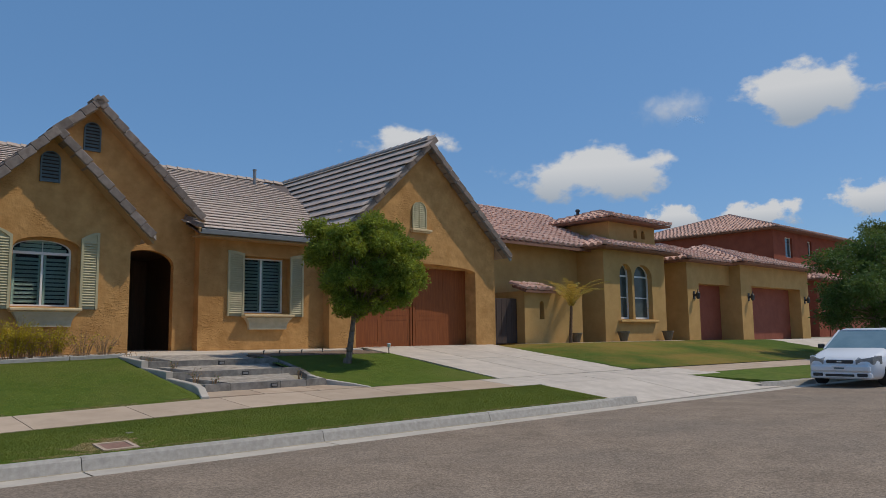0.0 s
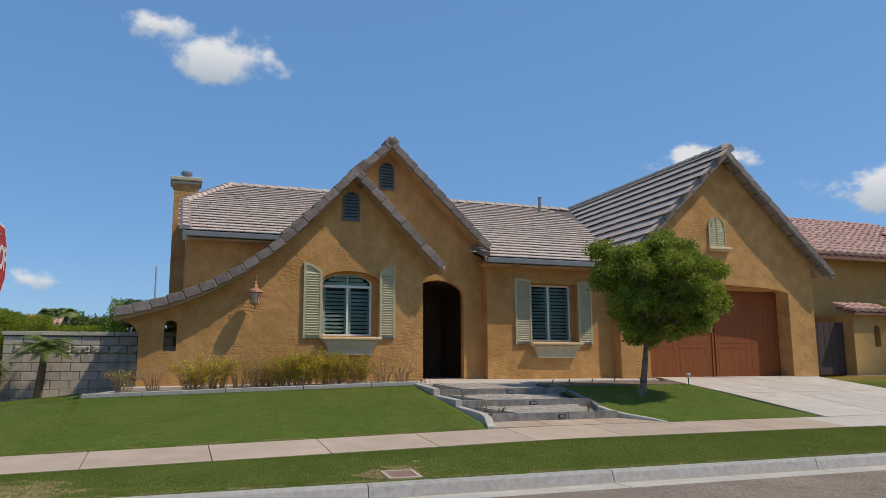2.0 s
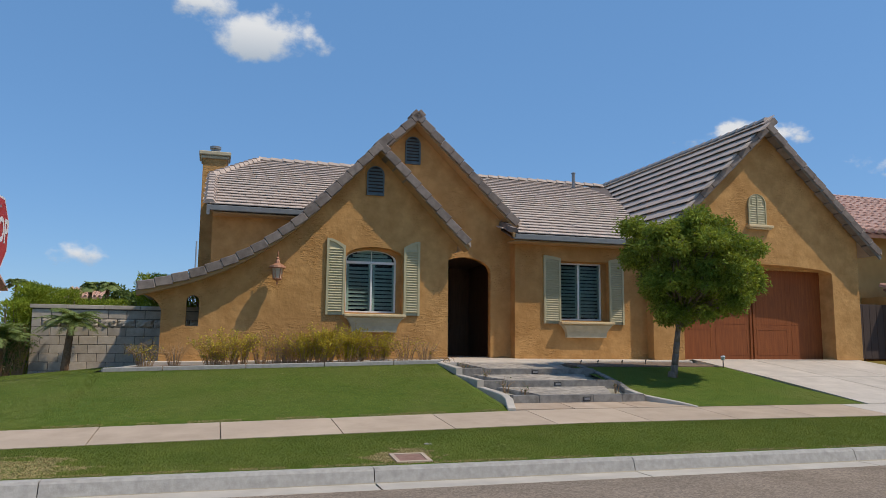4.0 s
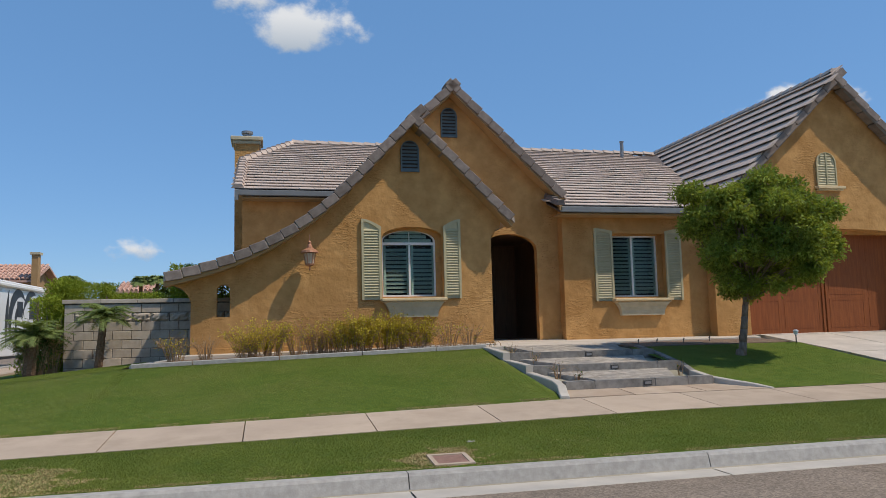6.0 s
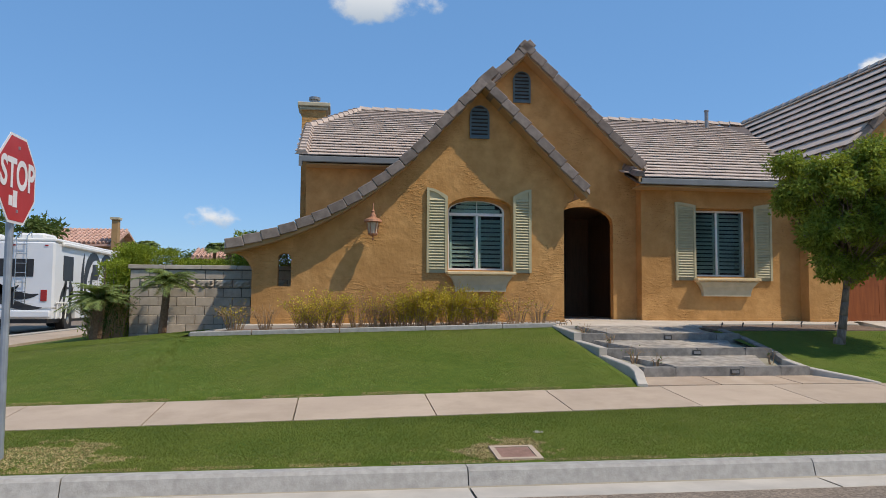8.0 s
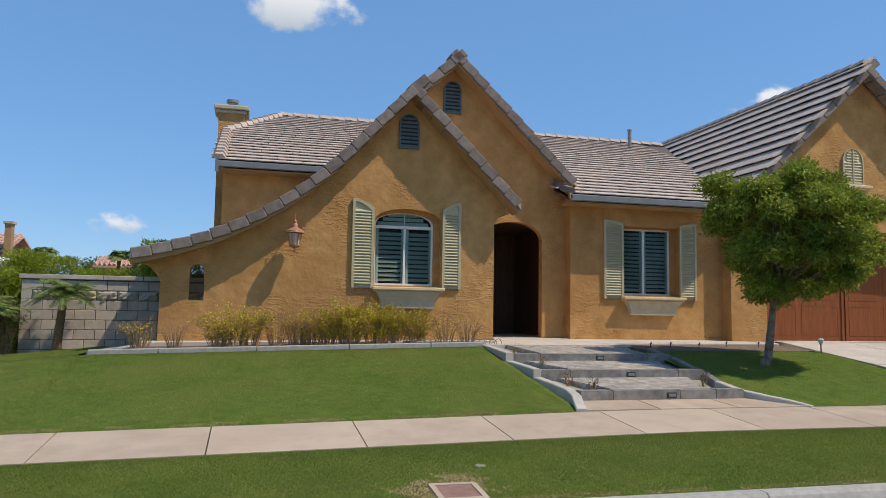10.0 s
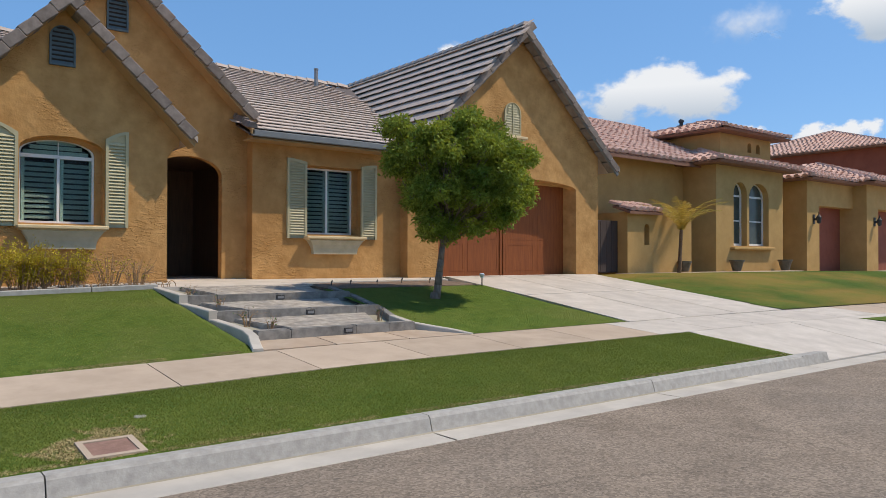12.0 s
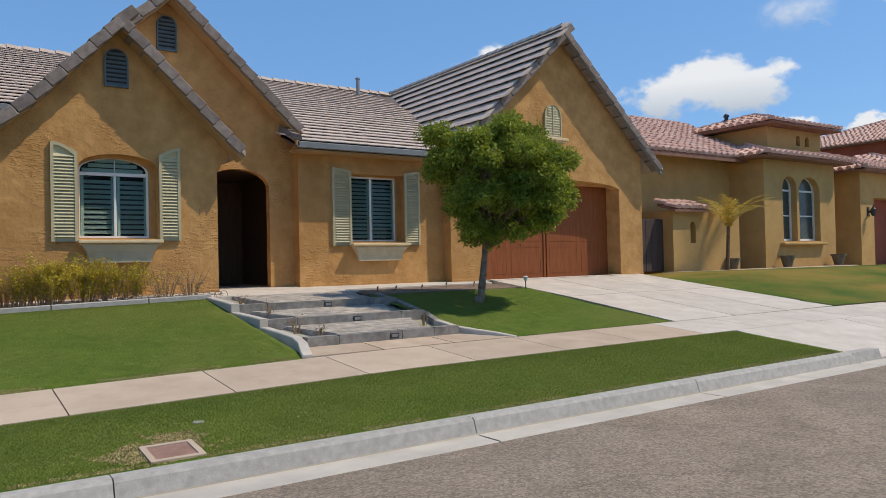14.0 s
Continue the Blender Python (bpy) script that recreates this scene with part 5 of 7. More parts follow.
# planter in front of the sweeping gable
planter = thing("planter_bed", (-3.5, 19.4, 0.9), "planting bed edged with a pale concrete border", "planter", kind="structure")
for x0, x1 in ((-6.95, -5.95), (-5.93, -4.45), (-4.43, -2.95), (-2.93, -1.55), (-1.53, -0.55)):
    border([(x0, 18.78, lawn_top(x0) + 0.07), (x1, 18.78, lawn_top(x1) + 0.07)], 0.12, "border_kerb", planter, KERBC)
border([(-6.95, 18.84, 0.935), (-6.45, 20.35, 0.97), (-6.35, 21.5, 1.0)], 0.10, "border_kerb", planter, KERBC)
part("soil", plate([(-6.9, 18.8, 0.90), (-0.52, 18.8, 1.06), (-0.52, 20.0, 1.10), (-6.3, 20.0, 0.98)], 0.3), SOIL, planter)
part("footing_strip", plate([(-6.35, 19.72, 1.03), (-0.5, 19.72, 1.09), (-0.5, 20.0, 1.10), (-6.35, 20.0, 1.05)], 0.2), CONC, planter, "pale strip at the foot of the wall")
rp = random.Random(17)
bm = bmesh.new()
for _ in range(220):
    x, y, rr = rp.uniform(-2.2, -0.1), rp.uniform(19.35, 19.9), rp.uniform(0.018, 0.045)
    bmesh.ops.create_icosphere(bm, subdivisions=1, radius=rr, matrix=Matrix.Translation((x, y, 1.085 + 0.012 * (x + 1))) @ Matrix.Diagonal((rp.uniform(0.8, 1.4), rp.uniform(0.8, 1.3), 0.6, 1)))
tagged(part("pebbles", bm, CONC), "pale river pebbles at the wall's foot", "pebbles", kind="stuff")
# low wire edging
bm = bmesh.new()
for k in range(16):
    x = -1.75 + 0.1 * k
    pts = [(x + 0.07 * math.cos(math.pi * q / 6), 18.95, 1.04 + 0.018 * (x + 1.7) + 0.10 * math.sin(math.pi * q / 6)) for q in range(7)]
    for a, b in zip(pts, pts[1:]):
        rod(bm, a, b, 0.006, n=4)
tagged(part("wire_edging", bm, DRYTWIG), "low looped wire edging in the bed", "edging")

# ---- meter box and valve cover in the parkway ----
meter = thing("meter_box", (-2.88, 12.18, 0.19), "concrete meter box with a rust-brown lid set in the grass", "meter box")
zc = height(-2.88, 12.18) + 0.025
part("collar", sheet([(-3.12, 11.83), (-2.72, 11.83), (-2.72, 12.24), (-3.12, 12.24)], [[(-3.075, 11.875), (-2.765, 11.875), (-2.765, 12.195), (-3.075, 12.195)]], lambda u, v: (u, v, zc + (v - 12.18) * 0.08), (0, 0, -0.1)), WALKC, meter)
part("lid", plate([(-3.07, 11.88, zc - 0.03), (-2.77, 11.88, zc - 0.03), (-2.77, 12.19, zc - 0.006), (-3.07, 12.19, zc - 0.006)], 0.05), PLASTIC, meter, "rust-brown textured lid")
bm = bmesh.new()
lathe(bm, [(0.055, -0.03), (0.055, 0.006), (0.048, 0.012)], (-2.52, 12.74, height(-2.52, 12.74)))
tagged(part("valve_cover", bm, KERBC), "small round concrete valve cover in the grass", "valve cover")


# ---- garden path lamps ----
def path_lamp(x, y, z, tall=0.27):
    t = thing("path_lamp", (x, y, z), "small stake path lamp with a cone shade", "garden lamp", group="path lamps by the walk")
    bm = bmesh.new()
    rod(bm, (x, y, z - 0.05), (x, y, z + tall * 0.65), 0.012, n=6)
    part("stake", bm, IRON, t)
    bm = bmesh.new()
    lathe(bm, [(0.03, tall * 0.62), (0.055, tall * 0.9), (0.055, tall * 0.93), (0.03, tall)], (x, y, z), n=10)
    part("shade", bm, LENS, t)


path_lamp(5.9, 18.15, 0.97)
for x, y, z in ((2.75, 18.9, 1.0), (3.2, 18.95, 1.0), (3.75, 18.85, 1.0), (4.45, 19.0, 1.02), (5.1, 18.9, 1.02)):
    bm = bmesh.new()
    rod(bm, (x, y, z - 0.05), (x, y, z + 0.09), 0.008, n=6)
    rod(bm, (x, y, z + 0.08), (x + 0.02, y, z + 0.12), 0.018, 0.012, n=8)
    tagged(part("sprinkler", bm, IRON), "small dark sprinkler riser in the dry bed", "sprinkler", group="sprinkler risers")


# ---- plants ----
def leaves(n, place, l, w, droop, seed):
    """Folded leaves: place(r) gives a point and the way outwards."""
    r = random.Random(seed)
    verts, faces = [], []
    for _ in range(n):
        p, out = place(r)
        d = (out * 0.7 + Vector((r.gauss(0, 0.9), r.gauss(0, 0.9), r.gauss(0, 0.8) - droop))).normalized()
        s = d.cross(Vector((r.gauss(0, 1), r.gauss(0, 1), r.gauss(0, 1)))).normalized()
        u = d.cross(s)
        ll, ww = l * r.uniform(0.6, 1.25), w * r.uniform(0.7, 1.2)
        a = len(verts)
        verts += [p, p + d * ll * 0.45 + s * ww / 2 + u * ww * 0.2, p + d * ll, p + d * ll * 0.45 - s * ww / 2 + u * ww * 0.2]
        faces += [(a, a + 1, a + 2), (a, a + 2, a + 3)]
    return verts, faces


def limb(bm, p, q, r0, r1, n=7, bow=0.06, seed=0, segs=4):
    """A tapered, slightly bowed limb."""
    r = random.Random(seed)
    p, q = Vector(p), Vector(q)
    off = Vector((r.uniform(-1, 1), r.uniform(-1, 1), r.uniform(-0.3, 0.3))) * bow * (q - p).length
    last = p
    for k in range(1, segs + 1):
        f = k / segs
        cur = p.lerp(q, f) + off * math.sin(math.pi * f)
        rod(bm, last, cur, r0 + (r1 - r0) * (f - 1 / segs), r0 + (r1 - r0) * f, n=n)
        last = cur
    return last


def clump_tree(name, at, clumps, leafmat, label, trunk, per=420, leaf=(0.11, 0.035), seed=1, bark=BARK, fork=None, category="tree"):
    """A tree of a tapered trunk, limbs to each clump, and leaves scattered through the clumps."""
    t = thing(name, at, label, category)
    bm = bmesh.new()
    fk = Vector(fork)
    limb(bm, (at[0], at[1], at[2] - 0.2), fk, trunk, trunk * 0.62, bow=0.03, seed=seed, segs=6, n=10)
    rod(bm, (at[0], at[1], at[2] - 0.1), (at[0], at[1], at[2] + 0.12), trunk * 1.5, trunk * 1.0, n=10)
    part("trunk", bm, bark, t, smooth=True)
    bm = bmesh.new()
    for k, (c, rad) in enumerate(clumps):
        limb(bm, fk + Vector((0, 0, -0.15 + 0.03 * (k % 12))), Vector(c), trunk * (0.26 if k % 6 == 0 or len(clumps) < 100 else 0.1), trunk * 0.06, n=6, bow=0.10, seed=seed + k)
        rr = random.Random(seed * 31 + k)
        for _ in range(3):
            e = Vector(c) + Vector((rr.gauss(0, 1), rr.gauss(0, 1), rr.gauss(0, 0.8))).normalized() * rad * 0.75
            limb(bm, c, e, trunk * 0.12, 0.006, n=4, segs=2, seed=k)
    tagged(part("branchwork", bm, bark, t), kind="stuff")
    verts, faces = [], []
    for k, (c, rad) in enumerate(clumps):
        c = Vector(c)

        def place(r, c=c, rad=rad):
            d = Vector((r.gauss(0, 1), r.gauss(0, 1), r.gauss(0, 0.85))).normalized()
            f = r.random() ** 0.42
            wob = 0.84 + 0.55 * noise.noise(d * 2.6 + c * 3.1)
            p = c + Vector((d.x, d.y, d.z * 0.82)) * rad * f * wob
            return p, d
        v, f = leaves(int(per * rad * rad / 0.36), place, leaf[0], leaf[1], 0.35, seed * 100 + k)
        a = len(verts)
        verts += v
        faces += [tuple(i + a for i in q) for q in f]
    tagged(raw("crown", verts, faces, leafmat, t), kind="stuff")
    return t


TX, TY = 3.9, 17.15
CROWN = [(-1.12, 3.9), (-0.95, 3.45), (-0.8, 3.1), (-0.5, 2.5), (-0.12, 1.86), (0.3, 1.82), (0.8, 2.05), (1.4, 2.1), (1.7, 2.4), (2.0, 2.95), (1.95, 3.5), (1.45, 3.8), (1.05, 4.25), (0.65, 4.4), (0.1, 4.15), (-0.35, 4.2), (-0.75, 4.12)]


def in_crown(u, v):
    """Whether a point lies inside the crown's uneven outline."""
    odd = False
    for (x1, z1), (x2, z2) in zip(CROWN, CROWN[1:] + CROWN[:1]):
        if (z1 > v) != (z2 > v) and u < x1 + (v - z1) * (x2 - x1) / (z2 - z1):
            odd = not odd
    return odd


r0 = random.Random(21)
clumps = []
while len(clumps) < 150:
    u, v, d = r0.uniform(-1.2, 2.1), r0.uniform(1.8, 4.4), r0.uniform(-1.3, 1.3)
    k = 0.88 * math.sqrt(1 - (d / 1.45) ** 2)
    pu, pv = 0.45 + (u - 0.45) / k, 3.1 + (v - 3.1) / k
    deep = in_crown(0.45 + (pu - 0.45) * 1.45, 3.1 + (pv - 3.1) * 1.45) and abs(d) < 0.75
    if in_crown(pu, pv) and (not deep or r0.random() < 0.25):
        clumps.append(((TX + 0.795 * u + 0.607 * d, TY - 0.607 * u + 0.795 * d, v), r0.uniform(0.17, 0.36)))
clumps += [((TX + 0.28 + 0.34 * math.cos(2.4 * k) * (k % 3), TY + 0.34 * math.sin(2.4 * k) * (k % 3), 1.98 + 0.045 * k), 0.24) for k in range(16)]
clump_tree("young_ash_tree", (TX, TY, height(TX, TY)), clumps, LEAF, "young ash tree with a leaning trunk and dense green crown", 0.08, per=2900, leaf=(0.082, 0.036), seed=4, fork=(TX + 0.2, TY, 1.98))


def shrub(name, x, y, z, w, h, n_twigs, n_leaves, leafmat, label, seed, category="shrub", group="", leaf=(0.05, 0.022)):
    t = thing(name, (x, y, z), label, category, group)
    r = random.Random(seed)
    bm = bmesh.new()
    tips = []
    for _ in range(n_twigs):
        a, s = r.uniform(0, 6.28), r.random() ** 0.5
        tip = Vector((x + 1.25 * w * s * math.cos(a), y + w * 0.6 * s * math.sin(a), z + h * r.uniform(0.5, 1.2) * (1 - 0.2 * s)))
        mid = Vector((x + w * 0.7 * s * math.cos(a), y + w * 0.25 * s * math.sin(a), z + h * 0.45))
        rod(bm, (x + 0.35 * w * s * math.cos(a), y + 0.2 * w * s * math.sin(a), z - 0.06), mid, 0.006, 0.0045, n=4)
        rod(bm, mid, tip, 0.0045, 0.002, n=4)
        for _ in range(2):
            e = mid.lerp(tip, r.uniform(0.2, 0.8))
            e2 = e + Vector((r.gauss(0, 0.07), r.gauss(0, 0.07), r.uniform(0.03, 0.14)))
            rod(bm, e, e2, 0.002, 0.001, n=3)
            tips.append((e, e2))
        tips.append((mid, tip))
        for _ in range(2):
            tips.append((Vector((x + 0.5 * (mid.x - x), y + 0.5 * (mid.y - y), z + 0.06)), mid + Vector((r.gauss(0, 0.05), r.gauss(0, 0.05), 0))))
    tagged(part("branchwork", bm, DRYTWIG, t), kind="stuff")
    if n_leaves:
        def place(rr):
            a, b = rr.choice(tips)
            return a.lerp(b, rr.uniform(0.2, 1.05)) + Vector((rr.gauss(0, 0.02), rr.gauss(0, 0.02), rr.gauss(0, 0.02))), Vector((rr.gauss(0, 1), rr.gauss(0, 1), 0.6)).normalized()
        v, f = leaves(n_leaves, place, leaf[0], leaf[1], 0.0, seed)
        tagged(raw("foliage", v, f, leafmat, t), kind="stuff")
    return t


for k, (x, w, h, nl) in enumerate(((-6.3, 0.3, 0.42, 110), (-4.8, 0.4, 0.5, 500), (-3.0, 0.4, 0.62, 900), (-2.2, 0.4, 0.6, 800), (-3.5, 0.35, 0.5, 250), (-5.75, 0.25, 0.34, 0), (-5.05, 0.34, 0.45, 380), (-4.55, 0.34, 0.62, 460), (-4.1, 0.28, 0.5, 90), (-3.75, 0.3, 0.58, 120), (-3.25, 0.33, 0.5, 620), (-2.85, 0.36, 0.58, 950), (-2.4, 0.36, 0.60, 950), (-2.0, 0.3, 0.5, 420), (-1.65, 0.34, 0.52, 620), (-1.15, 0.3, 0.46, 60), (-0.75, 0.26, 0.4, 20))):
    shrub("bedding_shrub", x, 19.35 + 0.12 * math.sin(5 * k), 1.0 + 0.015 * (x + 5), w * 1.15, h * 1.22, 38 if nl > 100 else 32, int(nl * 2.4), SHRUBLEAF, "half-bare yellow-green shrub in the bed" if nl > 100 else "dry leafless shrub in the bed", 40 + k, group="shrubs along the gable wall", leaf=(0.045, 0.021))
for x, y, z in ((-0.2, 18.2, 0.92), (-0.1, 17.2, 0.80), (-0.15, 16.1, 0.66), (0.0, 15.7, 0.6), (1.95, 16.0, 0.62)):
    shrub("pocket_plant", x, y, z - 0.02, 0.10, 0.20, 9, 9, LEAF_D, "withered small plant in a step pocket", int(x * 70 + y * 11) + 500, group="plants in the step pockets", leaf=(0.04, 0.02))


def palm(name, at, top, rad, fronds, flen, leafmat, label, seed, droop=0.9, width=0.32, thin=1.0, steep=0.25):
    """A short palm: ringed trunk and arching feathered fronds."""
    t = thing(name, at, label, "palm")
    bm = bmesh.new()
    n = 9
    a, b = Vector(at), Vector(top)
    for k in range(n):
        p, q = a.lerp(b, k / n), a.lerp(b, (k + 1) / n)
        rod(bm, p - Vector((0, 0, 0.02)), q + Vector((0, 0, 0.01)), rad * (1.12 - 0.2 * k / n), rad * (0.92 - 0.2 * k / n), n=9)
    part("trunk", bm, PALMBARK, t)
    r = random.Random(seed)
    for f in range(fronds):
        az = 2.4 * f + r.uniform(-0.3, 0.3)
        el = r.uniform(steep, 1.4)
        L = flen * r.uniform(0.75, 1.1)
        d = Vector((math.cos(az), math.sin(az), 0))
        verts, faces = [], []
        pts = []
        for k in range(11):
            s = k / 10
            pts.append(b + d * (L * s * math.cos(el * (1 - 0.3 * s))) + Vector((0, 0, L * (math.sin(el) * s - droop * 0.75 * s * s))))
        for k in range(1, 11):
            p, tan = pts[k], (pts[k] - pts[k - 1]).normalized()
            sd = tan.cross(Vector((0, 0, 1))).normalized()
            for sg in (-1, 1):
                for q in range(3):
                    base = pts[k - 1].lerp(p, q / 3)
                    w = width * math.sin(math.pi * (0.12 + 0.80 * (k + q / 3) / 11)) * r.uniform(0.8, 1.1)
                    tip = base + sd * sg * w + tan * w * 0.7 + Vector((0, 0, -w * r.uniform(0.1, 0.45)))
                    i = len(verts)
                    hw = tan * 0.013 * thin
                    verts += [base - hw, base + hw, tip]
                    faces.append((i, i + 1, i + 2))
        for k in range(10):
            i = len(verts)
            sd = Vector((0, 0, 0.008))
            verts += [pts[k] - sd, pts[k] + sd, pts[k + 1] + sd * 0.5, pts[k + 1] - sd * 0.5]
            faces.append((i, i + 1, i + 2, i + 3))
        raw("frond", verts, faces, leafmat, t)
    return t


palm("pygmy_palm", (-8.15, 22.05, 0.72), (-8.05, 22.0, 1.82), 0.085, 46, 0.80, PALMLEAF, "short feathery palm in front of the block wall", 5, droop=0.8, width=0.17, thin=0.9)
palm("pygmy_palm", (-9.55, 22.3, 0.6), (-9.5, 22.3, 1.45), 0.13, 46, 0.85, PALMLEAF, "bushy young palm at the wall's end", 9, droop=0.75, width=0.2)
palm("yellowing_palm", (17.0, 21.0, 1.05), (17.12, 21.0, 2.5), 0.065, 20, 2.0, PALMYELLOW, "young palm with yellowing arched fronds", 15, droop=0.62, width=0.25, thin=1.1, steep=1.0)

# ---- block wall ----
bw = thing("block_wall", (-7.7, 22.8, 0.7), "tan concrete block garden wall with a split-face course and cap", "wall", kind="structure")
part("core", boxes((-9.02, -5.2, 22.83, 22.98, 0.4, 2.18)), MORTAR, bw)
bmesh_block = boxes((-0.194, 0.194, 0.0, 0.04, 0.0, 0.19), bevel=0.006)
bme = bpy.data.meshes.new("block")
bmesh_block.to_mesh(bme)
bmesh_block.free()
bme.materials.append(BLOCK)
half = boxes((-0.094, 0.094, 0.0, 0.04, 0.0, 0.19), bevel=0.006)
hme = bpy.data.meshes.new("half_block")
half.to_mesh(hme)
half.free()
hme.materials.append(BLOCK)
split = bmesh.new()
bmesh.ops.create_grid(split, x_segments=9, y_segments=5, size=0.5)
rs = random.Random(2)
for v in split.verts:
    u, w = v.co.x, v.co.y
    edge = max(abs(u), abs(w)) > 0.49
    v.co = Vector((u * 0.388, 0.02 if edge else rs.uniform(-0.05, 0.0), 0.095 + w * 0.19))
sme = bpy.data.meshes.new("split_block")
split.to_mesh(sme)
split.free()
sme.materials.append(BLOCK)
for row in range(9):
    z = 2.16 - 0.2 * (row + 1)
    x = -9.02 + (0.2 if row % 2 == 0 else 0.4)
    if row % 2:
        hb = new("block", hme)
        hang(hb, bw)
        hb.matrix_basis = Matrix.Translation((-8.92, 22.79, z))
    while x < -5.3:
        ob = new("block", sme if row == 1 else bme)
        hang(ob, bw)
        ob.matrix_basis = Matrix.Translation((x, 22.79 + rs.uniform(-0.003, 0.003), z))
        x += 0.4
for k in range(5):
    part("cap_stone", boxes((-9.06 + 0.78 * k, -9.06 + 0.775 * (k + 1), 22.75, 23.02, 2.175, 2.265), bevel=0.008), BLOCK, bw)
part("end_return", boxes((-9.02, -8.82, 22.98, 36, 0.3, 2.16)), BLOCK, bw)

# hedge behind and beside the wall
def hedge(name, boxes_, n, leafmat, label, seed, leaf=(0.085, 0.028)):
    t = thing(name, (boxes_[0][0], boxes_[0][2], 0.5), label, "hedge")
    r = random.Random(seed)
    bm = bmesh.new()
    verts, faces = [], []
    for x0, x1, y0, y1, z0, z1 in boxes_:
        for _ in range(10):
            x, y = r.uniform(x0, x1), r.uniform(y0, y1)
            limb(bm, (x, y, z0 - 0.2), (x + r.gauss(0, 0.2), y + r.gauss(0, 0.2), z0 + (z1 - z0) * 0.85), 0.03, 0.008, n=5, seed=r.randint(0, 999), segs=3)

        def place(rr):
            x, y, z = rr.uniform(x0, x1), rr.uniform(y0, y1), z0 + (z1 - z0) * rr.random() ** 0.6
            top = z1 + 0.16 * noise.noise(Vector((x * 1.3, y * 1.3, 0))) + 0.08 * noise.noise(Vector((x * 4, y * 4, 3)))
            z = min(z, top - rr.random() * 0.06)
            p = Vector((x + 0.12 * noise.noise(Vector((x, y, z * 2))), y + 0.14 * noise.noise(Vector((x * 2, z * 2, y))), z))
            return p, Vector((rr.gauss(0, 0.7), rr.gauss(0, 0.7), 0.9)).normalized()
        v, f = leaves(int(n * (x1 - x0) * (y1 - y0) * (z1 - z0)), place, leaf[0], leaf[1], -0.3, seed)
        a = len(verts)
        verts += v
        faces += [tuple(i + a for i in q) for q in f]
    tagged(part("branchwork", bm, BARK, t), kind="stuff")
    tagged(raw("foliage", verts, faces, leafmat, t), kind="stuff")
    return t


hedge("hedge", [(-9.5, -8.2, 23.25, 24.1, 0.6, 2.66), (-8.2, -7.1, 23.25, 24.0, 0.6, 2.42), (-9.6, -9.1, 23.4, 25.5, 0.5, 2.8), (-9.95, -9.12, 22.6, 23.6, 0.45, 1.6), (-9.68, -9.12, 22.7, 23.6, 1.4, 2.4), (-6.9, -5.3, 23.3, 24.0, 0.6, 3.1)], 4200, HEDGELEAF, "bright green clipped hedge behind the block wall", 3)
shrub("wall_shrub", -9.5, 22.35, 0.6, 0.5, 1.25, 70, 2600, LEAF_D, "dark scrubby bush at the wall's end", 77, leaf=(0.07, 0.02))
shrub("wall_shrub", -9.15, 22.45, 0.65, 0.35, 1.0, 40, 500, LEAF_D, "half-bare bush at the wall's end", 78, leaf=(0.07, 0.02))

# ---- stop sign ----
SX, SY = -7.25, 12.3
sign = thing("stop_sign", (SX, SY, 0.2), "red octagonal stop sign on a galvanised post", "street sign")
bm = bmesh.new()
rod(bm, (SX, SY, 0.0), (SX, SY, 2.86), 0.032, n=10)
part("post", bm, GALV, sign)
turn = Matrix.Translation((SX, SY, 2.52)) @ Matrix.Rotation(radians(90), 4, "Z")


def octagon(r):
    return [(r * math.cos(math.radians(22.5 + 45 * k)), r * math.sin(math.radians(22.5 + 45 * k))) for k in range(8)]


def sign_piece(name, bm, material, label=""):
    bmesh.ops.transform(bm, matrix=turn, verts=bm.verts[:])
    return part(name, bm, material, plate_ob, label) if name != "plate" else part(name, bm, material, sign, label)


bm = sheet(octagon(0.41), [], lambda u, v: (u, -0.045, v), (0, 0.006, 0))
plate_ob = sign_piece("plate", bm, SIGNWHITE, "white-rimmed octagonal plate")
sign_piece("face", sheet(octagon(0.385), [], lambda u, v: (u, -0.0475, v), (0, 0.002, 0)), SIGNRED, "red face")
sign_piece("bolt", boxes((-0.012, 0.012, -0.056, -0.045, 0.26, 0.284)), GALV)
sign_piece("bolt", boxes((-0.012, 0.012, -0.056, -0.045, -0.284, -0.26)), GALV)
sign_piece("sticker", boxes((-0.08, 0.0, -0.0495, -0.047, -0.24, -0.10), (-0.16, -0.09, -0.0495, -0.047, -0.235, -0.15)), SIGNWHITE, "torn white sticker")
fc = bpy.data.curves.new("lettering", "FONT")
fc.offset = 0.009
fc.body, fc.size, fc.align_x, fc.align_y, fc.extrude = "STOP", 0.33, "CENTER", "CENTER", 0.001
tmp = new("lettering", fc)
bpy.context.view_layer.update()
lm = bpy.data.meshes.new_from_object(tmp)
bpy.data.objects.remove(tmp)
letters = new("lettering", lm)
lm.materials.append(SIGNWHITE)
hang(letters, plate_ob)
letters.matrix_basis = turn @ Matrix.Translation((0, -0.0505, 0.03)) @ Matrix.Rotation(math.pi / 2, 4, "X") @ Matrix.Diagonal((0.86, 1.05, 1, 1))
letters["label"] = "white STOP lettering"


